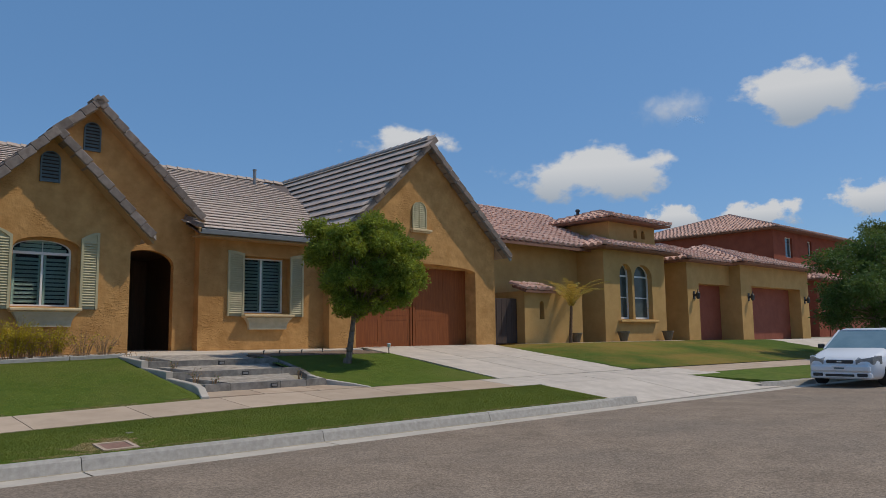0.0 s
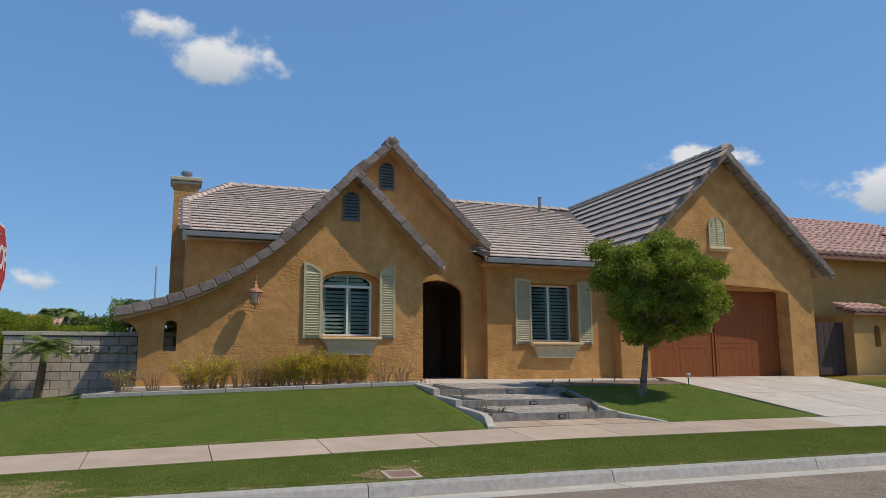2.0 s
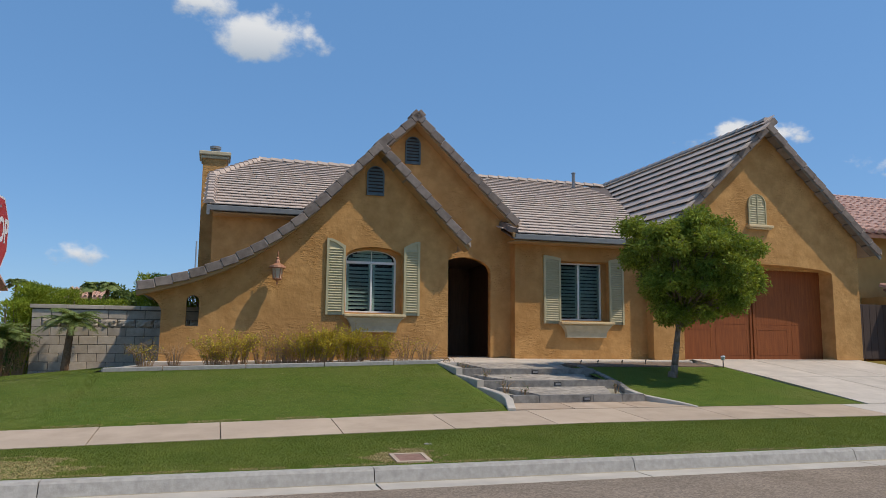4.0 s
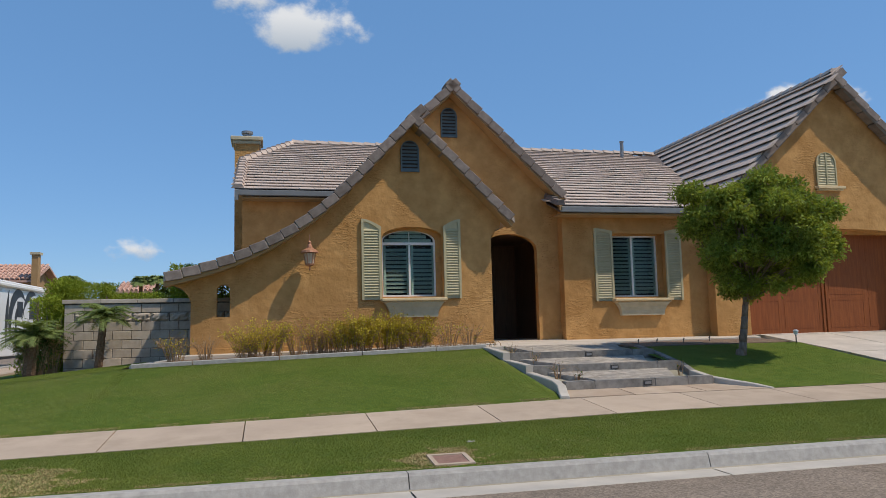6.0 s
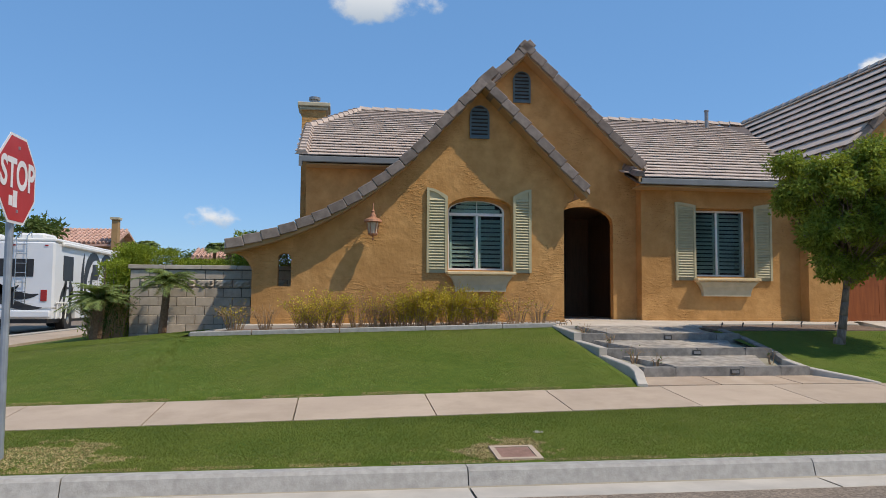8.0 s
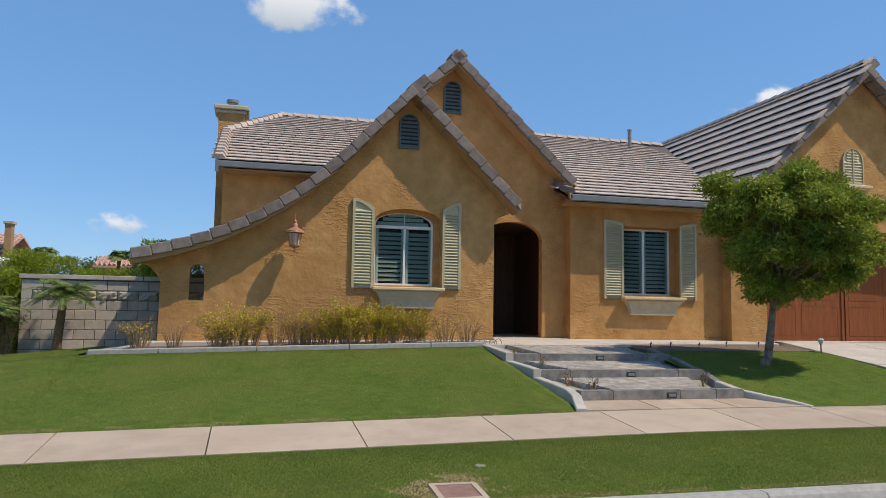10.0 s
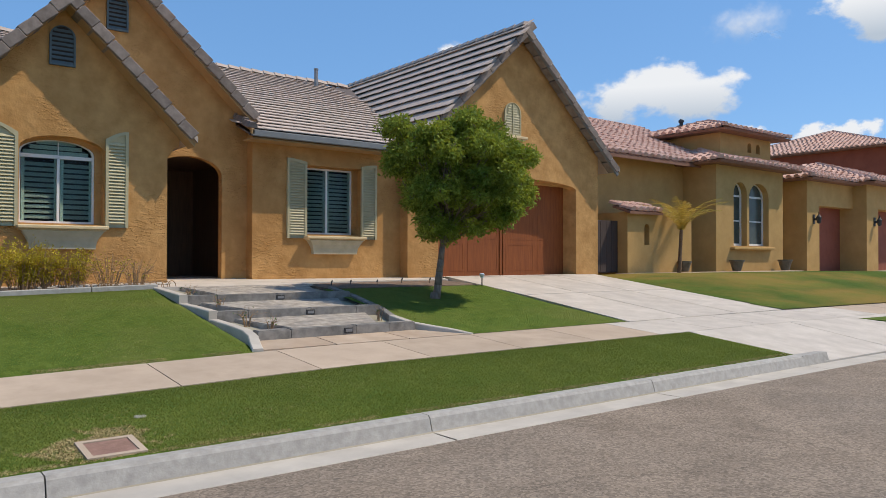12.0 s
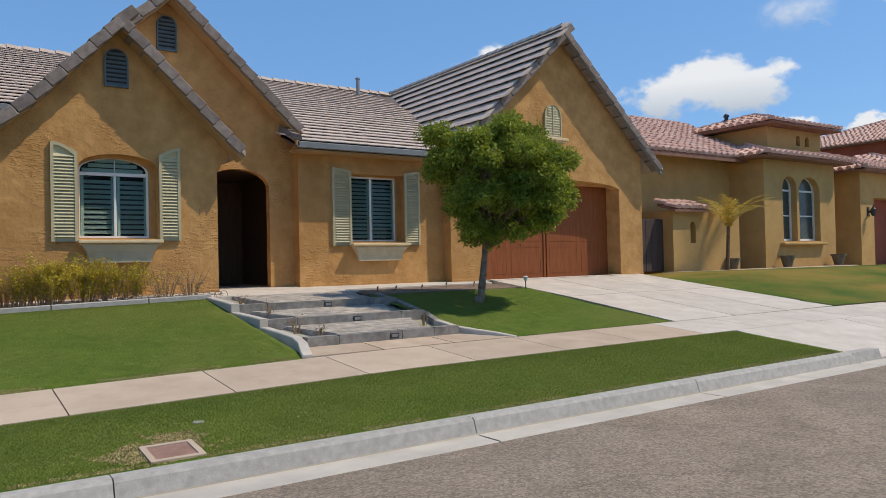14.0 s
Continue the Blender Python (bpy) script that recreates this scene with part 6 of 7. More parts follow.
# ---- vehicles ----
def wheel(parent, x, y, z, r, w, axis="y", side_sign=-1):
    """A tyre with its rim."""
    def ringed(prof, mat, name, par):
        bm = bmesh.new()
        lathe(bm, prof, n=20)
        m = Matrix.Translation((x, y, z)) @ (Matrix.Rotation(math.pi / 2, 4, "X") if axis == "y" else Matrix.Rotation(math.pi / 2, 4, "Y"))
        bmesh.ops.transform(bm, matrix=m, verts=bm.verts[:])
        return part(name, bm, mat, par, smooth=False)
    h = w / 2
    tyre = ringed([(r * 0.62, -h), (r * 0.95, -h), (r, -h * 0.7), (r, h * 0.7), (r * 0.95, h), (r * 0.62, h)], RUBBER, "wheel", parent)
    ringed([(0.03, -h * 1.02), (r * 0.2, -h * 1.04), (r * 0.60, -h * 0.9), (r * 0.60, h * 0.9), (r * 0.2, h * 1.04), (0.03, h * 1.02)], CHROME, "rim", tyre)


def loft(sections, close=True):
    """A skin over cross sections with equal numbers of points."""
    bm = bmesh.new()
    rows = [[bm.verts.new(p) for p in s] for s in sections]
    n = len(rows[0])
    for a, b in zip(rows, rows[1:]):
        for k in range(n):
            bm.faces.new((a[k], a[(k + 1) % n], b[(k + 1) % n], b[k]))
    if close:
        bm.faces.new(rows[0][::-1])
        bm.faces.new(rows[-1])
    return bm


def parked_car():
    """A white saloon, nose towards -x, at the kerb."""
    X, Y, Z = 14.0, 10.25, 0.03
    car = thing("parked_car", (X + 2, Y, Z), "white compact saloon parked at the kerb", "car")

    def sec(x, half, lo, belt, top, thalf):
        return [(X + x, Y - half * 0.9, Z + lo), (X + x, Y - half, Z + lo + 0.12), (X + x, Y - half, Z + belt - 0.08), (X + x, Y - half * 0.94, Z + belt), (X + x, Y - thalf, Z + top), (X + x, Y + thalf, Z + top), (X + x, Y + half * 0.94, Z + belt), (X + x, Y + half, Z + belt - 0.08), (X + x, Y + half, Z + lo + 0.12), (X + x, Y + half * 0.9, Z + lo)]
    body = loft([sec(0.0, 0.60, 0.28, 0.56, 0.60, 0.45), sec(0.06, 0.72, 0.22, 0.62, 0.67, 0.55), sec(0.25, 0.81, 0.18, 0.70, 0.75, 0.62), sec(0.7, 0.85, 0.18, 0.80, 0.85, 0.66), sec(1.15, 0.85, 0.18, 0.88, 0.94, 0.66), sec(3.3, 0.85, 0.18, 0.92, 0.97, 0.66), sec(4.0, 0.84, 0.2, 0.93, 0.98, 0.66), sec(4.3, 0.74, 0.26, 0.86, 0.92, 0.6), sec(4.4, 0.62, 0.35, 0.75, 0.8, 0.5)])
    bmesh.ops.bevel(body, geom=body.edges[:], offset=0.02, segments=2, affect="EDGES")
    b = part("body", body, WHITEPAINT, car, smooth=True)

    def cab(x, half, z0, z1, th):
        return [(X + x, Y - half, Z + z0), (X + x, Y - th, Z + z1), (X + x, Y + th, Z + z1), (X + x, Y + half, Z + z0)]
    part("roof", loft([cab(1.78, 0.62, 1.38, 1.40, 0.56), cab(2.2, 0.64, 1.38, 1.45, 0.56), cab(2.9, 0.63, 1.38, 1.44, 0.55), cab(3.3, 0.58, 1.34, 1.38, 0.52)]), WHITEPAINT, car, smooth=True)
    part("windscreen", loft([cab(1.12, 0.76, 0.90, 0.92, 0.74), cab(1.80, 0.61, 1.33, 1.40, 0.57)]), SCREEN, car, "sloping windscreen")
    part("side_glass", loft([cab(1.25, 0.765, 0.90, 0.91, 0.7), cab(1.85, 0.755, 0.90, 1.37, 0.58), cab(3.25, 0.755, 0.92, 1.35, 0.56), cab(3.95, 0.74, 0.93, 0.95, 0.7)]), CARGLASS, car, "dark side windows")
    for s in (-1, 1):
        bm = bmesh.new()
        rod(bm, (X + 1.14, Y + s * 0.77, Z + 0.9), (X + 1.82, Y + s * 0.60, Z + 1.39), 0.035, n=6)
        part("pillar", bm, WHITEPAINT, car)
        part("headlight", loft([[(X - 0.01, Y + s * 0.38, Z + 0.55), (X - 0.01, Y + s * 0.38, Z + 0.66), (X + 0.08, Y + s * 0.74, Z + 0.73), (X + 0.08, Y + s * 0.74, Z + 0.55)], [(X + 0.3, Y + s * 0.40, Z + 0.55), (X + 0.3, Y + s * 0.40, Z + 0.76), (X + 0.42, Y + s * 0.845, Z + 0.76), (X + 0.42, Y + s * 0.845, Z + 0.56)]]), HEADLAMP, car, "clear headlight")
        part("mirror", boxes((X + 1.35, X + 1.45, Y + s * 0.86, Y + s * 1.02, Z + 0.92, Z + 1.04), bevel=0.02), BLACKTRIM, car)
        part("fog_vent", boxes((X - 0.04, X + 0.12, Y + s * 0.52 - 0.12, Y + s * 0.52 + 0.12, Z + 0.25, Z + 0.33), bevel=0.01), BLACKTRIM, car)
        for wx in (0.85, 3.45):
            wheel(car, X + wx, Y + s * 0.76, Z + 0.30, 0.30, 0.2)
    part("grille", boxes((X - 0.012, X + 0.08, Y - 0.32, Y + 0.32, Z + 0.56, Z + 0.66), bevel=0.02), BLACKTRIM, car, "dark oval grille")
    part("bumper", boxes((X - 0.05, X + 0.16, Y - 0.70, Y + 0.70, Z + 0.36, Z + 0.53), bevel=0.04), WHITEPAINT, car)
    part("valance", boxes((X - 0.03, X + 0.4, Y - 0.72, Y + 0.72, Z + 0.19, Z + 0.36), bevel=0.04), WHITEPAINT, car)
    part("badge", boxes((X - 0.03, X - 0.01, Y - 0.06, Y + 0.06, Z + 0.595, Z + 0.635), bevel=0.008), CHROME, car)
    part("lower_grille", boxes((X - 0.045, X + 0.1, Y - 0.34, Y + 0.34, Z + 0.25, Z + 0.31), bevel=0.01), BLACKTRIM, car)
    part("number_plate", boxes((X - 0.06, X - 0.045, Y - 0.16, Y + 0.16, Z + 0.40, Z + 0.51)), SIGNWHITE, car, "pale number plate with plain bars")
    part("plate_bar", boxes((X - 0.063, X - 0.058, Y - 0.12, Y + 0.12, Z + 0.435, Z + 0.475)), VENT, car)


parked_car()


def motorhome():
    """A white motorhome parked in the side street, tail towards the main street."""
    X1, X0, Y0, Y1_, Z = -13.15, -15.55, 30.0, 37.0, 0.42
    rv_ = thing("motorhome", (-14.3, 33, Z), "white motorhome with black swirl graphics parked in the side street", "motorhome")
    part("body", boxes((X0, X1, Y0, Y1_, Z + 0.75, Z + 2.85), bevel=0.06), WHITEPAINT, rv_)
    part("skirt", boxes((X0 + 0.03, X1 - 0.03, Y0 + 0.05, Y0 + 0.9, Z + 0.45, Z + 0.76), (X0 + 0.03, X1 - 0.03, Y0 + 2.1, Y1_, Z + 0.42, Z + 0.76), bevel=0.02), WHITEPAINT, rv_)
    part("chassis", boxes((X0 + 0.2, X1 - 0.2, Y0 + 0.1, Y1_ - 0.1, Z + 0.32, Z + 0.6)), BLACKTRIM, rv_)
    part("roof_cap", boxes((X0 + 0.05, X1 + 0.03, Y0 + 0.02, Y1_, Z + 2.83, Z + 2.95), bevel=0.04), WFRAME, rv_)
    part("awning", boxes((X1, X1 + 0.12, Y0 + 0.5, Y1_ - 0.4, Z + 2.72, Z + 2.86), bevel=0.04), WFRAME, rv_, "rolled white awning")
    ac = part("roof_unit", boxes((-14.7, -13.9, Y0 + 1.2, Y0 + 2.3, Z + 2.95, Z + 3.2), bevel=0.07), WFRAME, rv_, "roof air conditioner")
    part("roof_unit", boxes((-15.4, -15.0, Y0 + 0.4, Y0 + 1.0, Z + 2.95, Z + 3.1), bevel=0.05), WFRAME, rv_)
    part("rear_window", boxes((-14.85, -13.75, Y0 - 0.015, Y0 + 0.02, Z + 1.75, Z + 2.3), bevel=0.01), BLACKTRIM, rv_, "dark rear window")
    for y0, y1, z0, z1 in ((Y0 + 0.75, Y0 + 1.65, 1.65, 2.45), (Y0 + 3.6, Y0 + 4.2, 1.75, 2.3), (Y0 + 5.0, Y0 + 6.0, 1.7, 2.4)):
        part("side_window", boxes((X1 - 0.02, X1 + 0.012, y0, y1, Z + z0, Z + z1), bevel=0.008), BLACKTRIM, rv_, "dark side window")
    part("tail_light", boxes((-13.52, -13.34, Y0 - 0.025, Y0 + 0.01, Z + 1.0, Z + 1.35), bevel=0.01), REDLENS, rv_, "red tail light")
    part("tail_light", boxes((-15.4, -15.22, Y0 - 0.025, Y0 + 0.01, Z + 1.0, Z + 1.35), bevel=0.01), REDLENS, rv_)
    for x in (-13.4, -14.35, -15.3):
        part("marker_light", boxes((x - 0.05, x + 0.05, Y0 - 0.02, Y0, Z + 2.7, Z + 2.74)), REDLENS, rv_)
    part("bumper", boxes((X0 + 0.05, X1 - 0.05, Y0 - 0.14, Y0, Z + 0.5, Z + 0.72), bevel=0.03), WHITEPAINT, rv_)
    bm = bmesh.new()
    for x in (-14.25, -13.95):
        rod(bm, (x, Y0 - 0.07, Z + 0.9), (x, Y0 - 0.07, Z + 3.0), 0.014, n=6)
        rod(bm, (x, Y0 - 0.07, Z + 3.0), (x, Y0 + 0.25, Z + 3.15), 0.014, n=6)
        rod(bm, (x, Y0 + 0.25, Z + 3.15), (x, Y0 + 0.3, Z + 2.95), 0.014, n=6)
    for k in range(7):
        rod(bm, (-14.25, Y0 - 0.07, Z + 1.0 + 0.29 * k), (-13.95, Y0 - 0.07, Z + 1.0 + 0.29 * k), 0.012, n=6)
    part("ladder", bm, CHROME, rv_, "chrome roof ladder")

    def swirl(cx, cz, r, a0, a1, w, put, flip=1):
        """A crescent stripe that thins towards both ends."""
        n = 16
        out, inn = [], []
        for k in range(n + 1):
            f = k / n
            a = math.radians(a0 + (a1 - a0) * f)
            ww = w * math.sin(math.pi * (0.03 + 0.94 * f))
            out.append((cx + flip * r * math.cos(a), cz + r * 1.05 * math.sin(a)))
            inn.append((cx + flip * (r - ww) * math.cos(a), cz + (r - ww) * 1.05 * math.sin(a)))
        return sheet(out + inn[::-1], [], *put)
    on_side = (lambda u, v: (X1 + 0.003, u, v), (0.006, 0, 0))
    on_rear = (lambda u, v: (u, Y0 - 0.009, v), (0, 0.006, 0))
    for c in ((Y0 + 3.7, Z + 1.7, 0.98, 40, 235, 0.40), (Y0 + 3.9, Z + 1.65, 0.52, 10, 250, 0.24), (Y0 + 4.6, Z + 1.5, 2.2, 150, 200, 0.28), (Y0 + 5.2, Z + 1.75, 0.95, 60, 170, 0.30), (Y0 + 2.5, Z + 1.35, 1.2, 160, 208, 0.40), (Y0 + 2.0, Z + 1.1, 1.2, 140, 195, 0.26), (Y0 + 1.2, Z + 0.85, 0.7, 100, 175, 0.2), (Y0 + 1.8, Z + 0.85, 0.55, 100, 175, 0.16)):
        part("swirl", swirl(*c, on_side), BLACKTRIM, rv_, "black painted swirl")
    for c in ((-13.9, Z + 2.6, 1.78, 212, 284, 0.26), (-14.15, Z + 2.25, 1.15, 195, 300, 0.30), (-14.6, Z + 1.75, 0.52, 120, 330, 0.30), (-15.0, Z + 2.2, 0.9, 200, 260, 0.22)):
        part("swirl", swirl(*c, on_rear), BLACKTRIM, rv_)
    part("badge_bar", boxes((X1 - 0.01, X1 + 0.008, Y0 + 0.95, Y0 + 1.5, Z + 1.38, Z + 1.46), (X1 - 0.01, X1 + 0.008, Y0 + 1.35, Y0 + 1.55, Z + 1.31, Z + 1.34)), BLACKTRIM, rv_, "plain dark bar in place of a badge")
    part("badge_bar", boxes((-15.4, -14.95, Y0 - 0.012, Y0, Z + 2.22, Z + 2.36)), BLACKTRIM, rv_)
    for y in (Y0 + 1.5, Y0 + 6.2):
        for x in (X1 - 0.2, X0 + 0.2):
            wheel(rv_, x, y, Z + 0.38, 0.38, 0.28, axis="x")
    bm = bmesh.new()
    for y in (Y0 + 0.15, Y0 + 0.55, Y0 + 0.95):
        rod(bm, (X1 + 0.04, y, Z + 0.45), (X1 + 0.04, y + 0.12, Z + 0.95), 0.02, n=6)
    rod(bm, (X1 + 0.04, Y0 + 0.1, Z + 0.95), (X1 + 0.04, Y0 + 1.2, Z + 0.95), 0.02, n=6)
    part("side_rail", bm, WFRAME, rv_)


motorhome()


# ---- neighbouring houses ----
def hip_roof(name, parent, x0, x1, y0, y1, z, slope, over=0.5, tiles=True, label="pink clay barrel tile roof"):
    """A hipped roof of barrel tiles over a plan rectangle; its ridge runs along the longer side."""
    x0, x1, y0, y1 = x0 - over, x1 + over, y0 - over, y1 + over
    w, d = x1 - x0, y1 - y0
    h = min(w, d) / 2
    zr = z + slope * h
    if w >= d:
        r0, r1 = (x0 + h, (y0 + y1) / 2, zr), (x1 - h, (y0 + y1) / 2, zr)
    else:
        r0, r1 = ((x0 + x1) / 2, y0 + h, zr), ((x0 + x1) / 2, y1 - h, zr)
    bm = bmesh.new()
    c = [bm.verts.new(p) for p in ((x0, y0, z), (x1, y0, z), (x1, y1, z), (x0, y1, z))]
    b = [bm.verts.new(p) for p in ((x0 + 0.05, y0 + 0.05, z - 0.08), (x1 - 0.05, y0 + 0.05, z - 0.08), (x1 - 0.05, y1 - 0.05, z - 0.08), (x0 + 0.05, y1 - 0.05, z - 0.08))]
    a0, a1 = bm.verts.new(r0), bm.verts.new(r1)
    if w >= d:
        fs = [(c[0], c[1], a1, a0), (c[1], c[2], a1), (c[2], c[3], a0, a1), (c[3], c[0], a0)]
    else:
        fs = [(c[0], c[1], a0), (c[1], c[2], a1, a0), (c[2], c[3], a1), (c[3], c[0], a0, a1)]
    for f in fs:
        bm.faces.new(f)
    for k in range(4):
        bm.faces.new((c[k], b[k], b[(k + 1) % 4], c[(k + 1) % 4]))
    bm.faces.new(b[::-1])
    roof = part(name, bm, EAVE_SHADE, parent, label)
    sl_ = math.hypot(1, slope)
    L = h * sl_

    def span(length):
        def s(v):
            f = v / sl_
            return (f, max(length - f, f + 0.3))
        return s
    barrel_slope("front_tiles", roof, (x0, y0, z), (1, 0, 0), (0, 1, slope), L, span(w), CLAY)
    barrel_slope("side_tiles", roof, (x0, y1, z), (0, -1, 0), (1, 0, slope), L, span(d), CLAY)
    for p in (0, 3) if w >= d else (0, 1):
        q = (r0 if w >= d else r0) if p in (0, 3) else r0
        capline(roof, (c_xy := ((x0, y0, z), (x1, y0, z), (x1, y1, z), (x0, y1, z)))[p], q, CLAY, size=0.42, w=0.26, h=0.14)
    capline(roof, (x1, y0, z), r1 if w >= d else r0, CLAY, size=0.42, w=0.26, h=0.14)
    capline(roof, r0, r1, CLAY, size=0.42, w=0.26, h=0.14) if (Vector(r1) - Vector(r0)).length > 0.5 else None
    return roof


nb = thing("neighbour_house", (26, 26, 1.2), "yellow stucco house with pink clay tile roofs and a square tower", "house")
NZ = 1.2
# tower bay with a pair of arched windows
twl = arched(21.47, 22.40, 2.05, 4.0, 0.46)
twr = arched(22.56, 24.0, 2.05, 3.9, 0.58)
part("tower_wall", front(rect(20.3, 25.1, 0.6, 5.1), [twl, twr], 21.7, 0.45), STUCCO_N, nb)
for d in ((20.3, 20.6, 22.15, 26, 0.6, 5.1), (24.8, 25.1, 22.15, 26, 0.6, 5.1)):
    part("tower_side", boxes(d), STUCCO_N, nb)
for lp in (twl, twr):
    w = part("window", ring(lp, 21.93, 0.085, 0.06), WFRAME, nb, "tall white arched window")
    for z0, z1 in ((3.92, 3.99), (2.98, 3.03)):
        part("glazing_bar", boxes((min(p[0] for p in lp), max(p[0] for p in lp), 21.94, 21.98, z0, z1)), WFRAME, w)
    part("pane", front(lp, [], 21.97, 0.01), DIMGLASS, w)
part("sill", boxes((21.25, 24.2, 21.52, 21.75, 1.9, 2.0), bevel=0.02), STUCCO_N, nb)
hip_roof("tower_roof", nb, 20.3, 25.1, 21.7, 27.0, 5.1, 0.30, over=0.55)
# lantern storey
lantern_holes = [arched(24.2, 24.5, 5.9, 6.15, 0.15), arched(24.85, 25.15, 5.9, 6.15, 0.15)]
part("upper_wall", front(rect(22.2, 26.0, 4.8, 6.6), lantern_holes, 22.7, 0.25), STUCCO_N, nb)
for d in ((22.2, 22.45, 22.95, 26.0, 4.8, 6.6), (25.75, 26.0, 22.95, 26, 4.8, 6.6), (24.0, 25.4, 23.2, 23.25, 5.5, 6.5)):
    part("upper_side", boxes(d), STUCCO_N, nb)
hip_roof("upper_roof", nb, 22.2, 26.0, 22.7, 26.0, 6.6, 0.30, over=0.6)
bm = bmesh.new()
lathe(bm, [(0.08, -0.1), (0.08, 0.12), (0.12, 0.13), (0.12, 0.2), (0.05, 0.26)], (23.0, 25.0, 7.2), n=10)
part("roof_vent", bm, BLACKTRIM, nb)
# main wing between the tower and the first house
part("wing_wall", boxes((13.6, 20.3, 23.1, 23.4, 0.6, 5.1), (13.6, 13.9, 23.4, 34, 0.6, 5.1)), STUCCO_N, nb)
mr_ = part("wing_roof", plate([(12.9, 22.3, 5.05), (21.0, 22.3, 5.05), (21.0, 28.0, 7.55), (12.9, 28.0, 7.55)], 0.12), EAVE_SHADE, nb)
barrel_slope("tiles", mr_, (12.9, 22.3, 5.06), (1, 0, 0), (0, 1, 0.4386), 6.2, lambda v: (0, 8.3 + 0.5 * v), CLAY)
capline(mr_, (12.9, 28.0, 7.56), (24, 28.0, 7.56), CLAY, size=0.42)
# low courtyard wall with a niche, tiled cap and a dark gate
nn = arched(15.95, 16.22, 2.0, 2.55, 0.15)
part("court_wall", front(rect(15.08, 18.6, 0.6, 3.05), [nn], 21.6, 0.3), STUCCO_N, nb, "low courtyard wall with a small arched opening")
part("niche_back", boxes((15.9, 16.4, 21.9, 21.95, 1.9, 2.8)), STUCCO_N, nb)
part("court_side", boxes((15.08, 15.33, 21.9, 23.1, 0.6, 3.05)), STUCCO_N, nb)
cap = part("court_cap", plate([(14.95, 21.4, 3.07), (16.7, 21.4, 3.07), (16.7, 22.1, 3.30), (14.95, 22.1, 3.30)], 0.08), EAVE_SHADE, nb)
barrel_slope("tiles", cap, (14.95, 21.4, 3.07), (1, 0, 0), (0, 1, 0.33), 0.72, lambda v: (0, 1.75), CLAY)
gt = part("side_gate", boxes((12.6, 15.1, 22.0, 22.06, 1.1, 2.78)), GATE, nb, "dark plank side gate")
for k in range(9):
    part("board", boxes((12.6 + 0.27 * k, 12.86 + 0.27 * k, 21.975, 22.0, 1.12, 2.76), bevel=0.004), GATE, gt)
# garages
part("garage_wall", front([(27.1, 0.6), (28.2, 0.6), (28.2, 3.85), (31.5, 3.85), (31.5, 0.6), (32.4, 0.6), (32.4, 4.95), (27.1, 4.95)], [], 21.7, 0.6), STUCCO_N, nb)
part("garage_side", boxes((27.1, 27.4, 22.3, 30, 0.6, 4.95)), STUCCO_N, nb)
part("single_garage_door", boxes((28.1, 31.6, 22.28, 22.34, 0.95, 3.9)), DOOR_N, nb, "salmon single garage door")
hip_roof("garage_roof", nb, 27.1, 34.0, 21.7, 30.0, 4.95, 0.32, over=0.5)
part("garage_wall", front([(31.4, 0.6), (32.6, 0.6), (32.6, 3.85), (38.75, 3.85), (38.75, 0.6), (39.9, 0.6), (39.9, 5.0), (31.4, 5.0)], [], 21.1, 0.7), STUCCO_N, nb)
for d in ((31.4, 31.7, 21.8, 28, 0.6, 5.0), (39.6, 39.9, 21.8, 30, 0.6, 5.0)):
    part("garage_side", boxes(d), STUCCO_N, nb)
nd = part("double_garage_door", boxes((32.5, 38.85, 21.78, 21.84, 0.95, 3.9)), DOOR_N, nb, "salmon double garage door")
hip_roof("garage_roof", nb, 31.4, 39.9, 21.1, 30.0, 5.0, 0.32, over=0.6)
part("body_wall", boxes((25.1, 27.1, 24.0, 24.3, 0.6, 5.1), (13.6, 39.9, 33.7, 34, 0.6, 5.0)), STUCCO_N, nb)
for x, y in ((28.05 - 0.35, 21.7), (32.2, 21.1), (39.3, 21.1)):
    ln = thing("wall_lantern", (x, y - 0.2, 3.2), "black iron carriage lantern beside a garage door", "wall lamp", group="garage lanterns")
    bm = bmesh.new()
    lathe(bm, [(0.03, 3.06), (0.09, 3.1), (0.11, 3.34), (0.03, 3.44), (0.015, 3.54)], (x, y - 0.22, 0), n=8)
    part("cage", bm, IRON, ln)
    part("bracket", boxes((x - 0.03, x + 0.03, y - 0.2, y, 3.2, 3.3), (x - 0.08, x + 0.08, y - 0.03, y, 3.05, 3.45)), IRON, ln)
# entry path and pots
part_path = tagged(patch("path", 14.6, 25.3, 20.95, 21.7, 0.03, WALKC, bent=False, thick=0.3), "pale concrete path along the neighbour's front", "path", kind="structure")
for x, y, s in ((21.0, 21.3, 0.74), (24.5, 21.3, 0.76), (17.9, 21.4, 0.66)):
    pt = thing("plant_pot", (x, y, 1.1), "brown tapered plant pot with a rolled rim", "pot", group="pots along the path")
    bm = bmesh.new()
    lathe(bm, [(0.20 * s, 0), (0.33 * s, 0.46 * s), (0.37 * s, 0.47 * s), (0.37 * s, 0.55 * s), (0.31 * s, 0.55 * s), (0.30 * s, 0.48 * s)], (x, y, 1.11))
    part("vessel", bm, POT, pt)

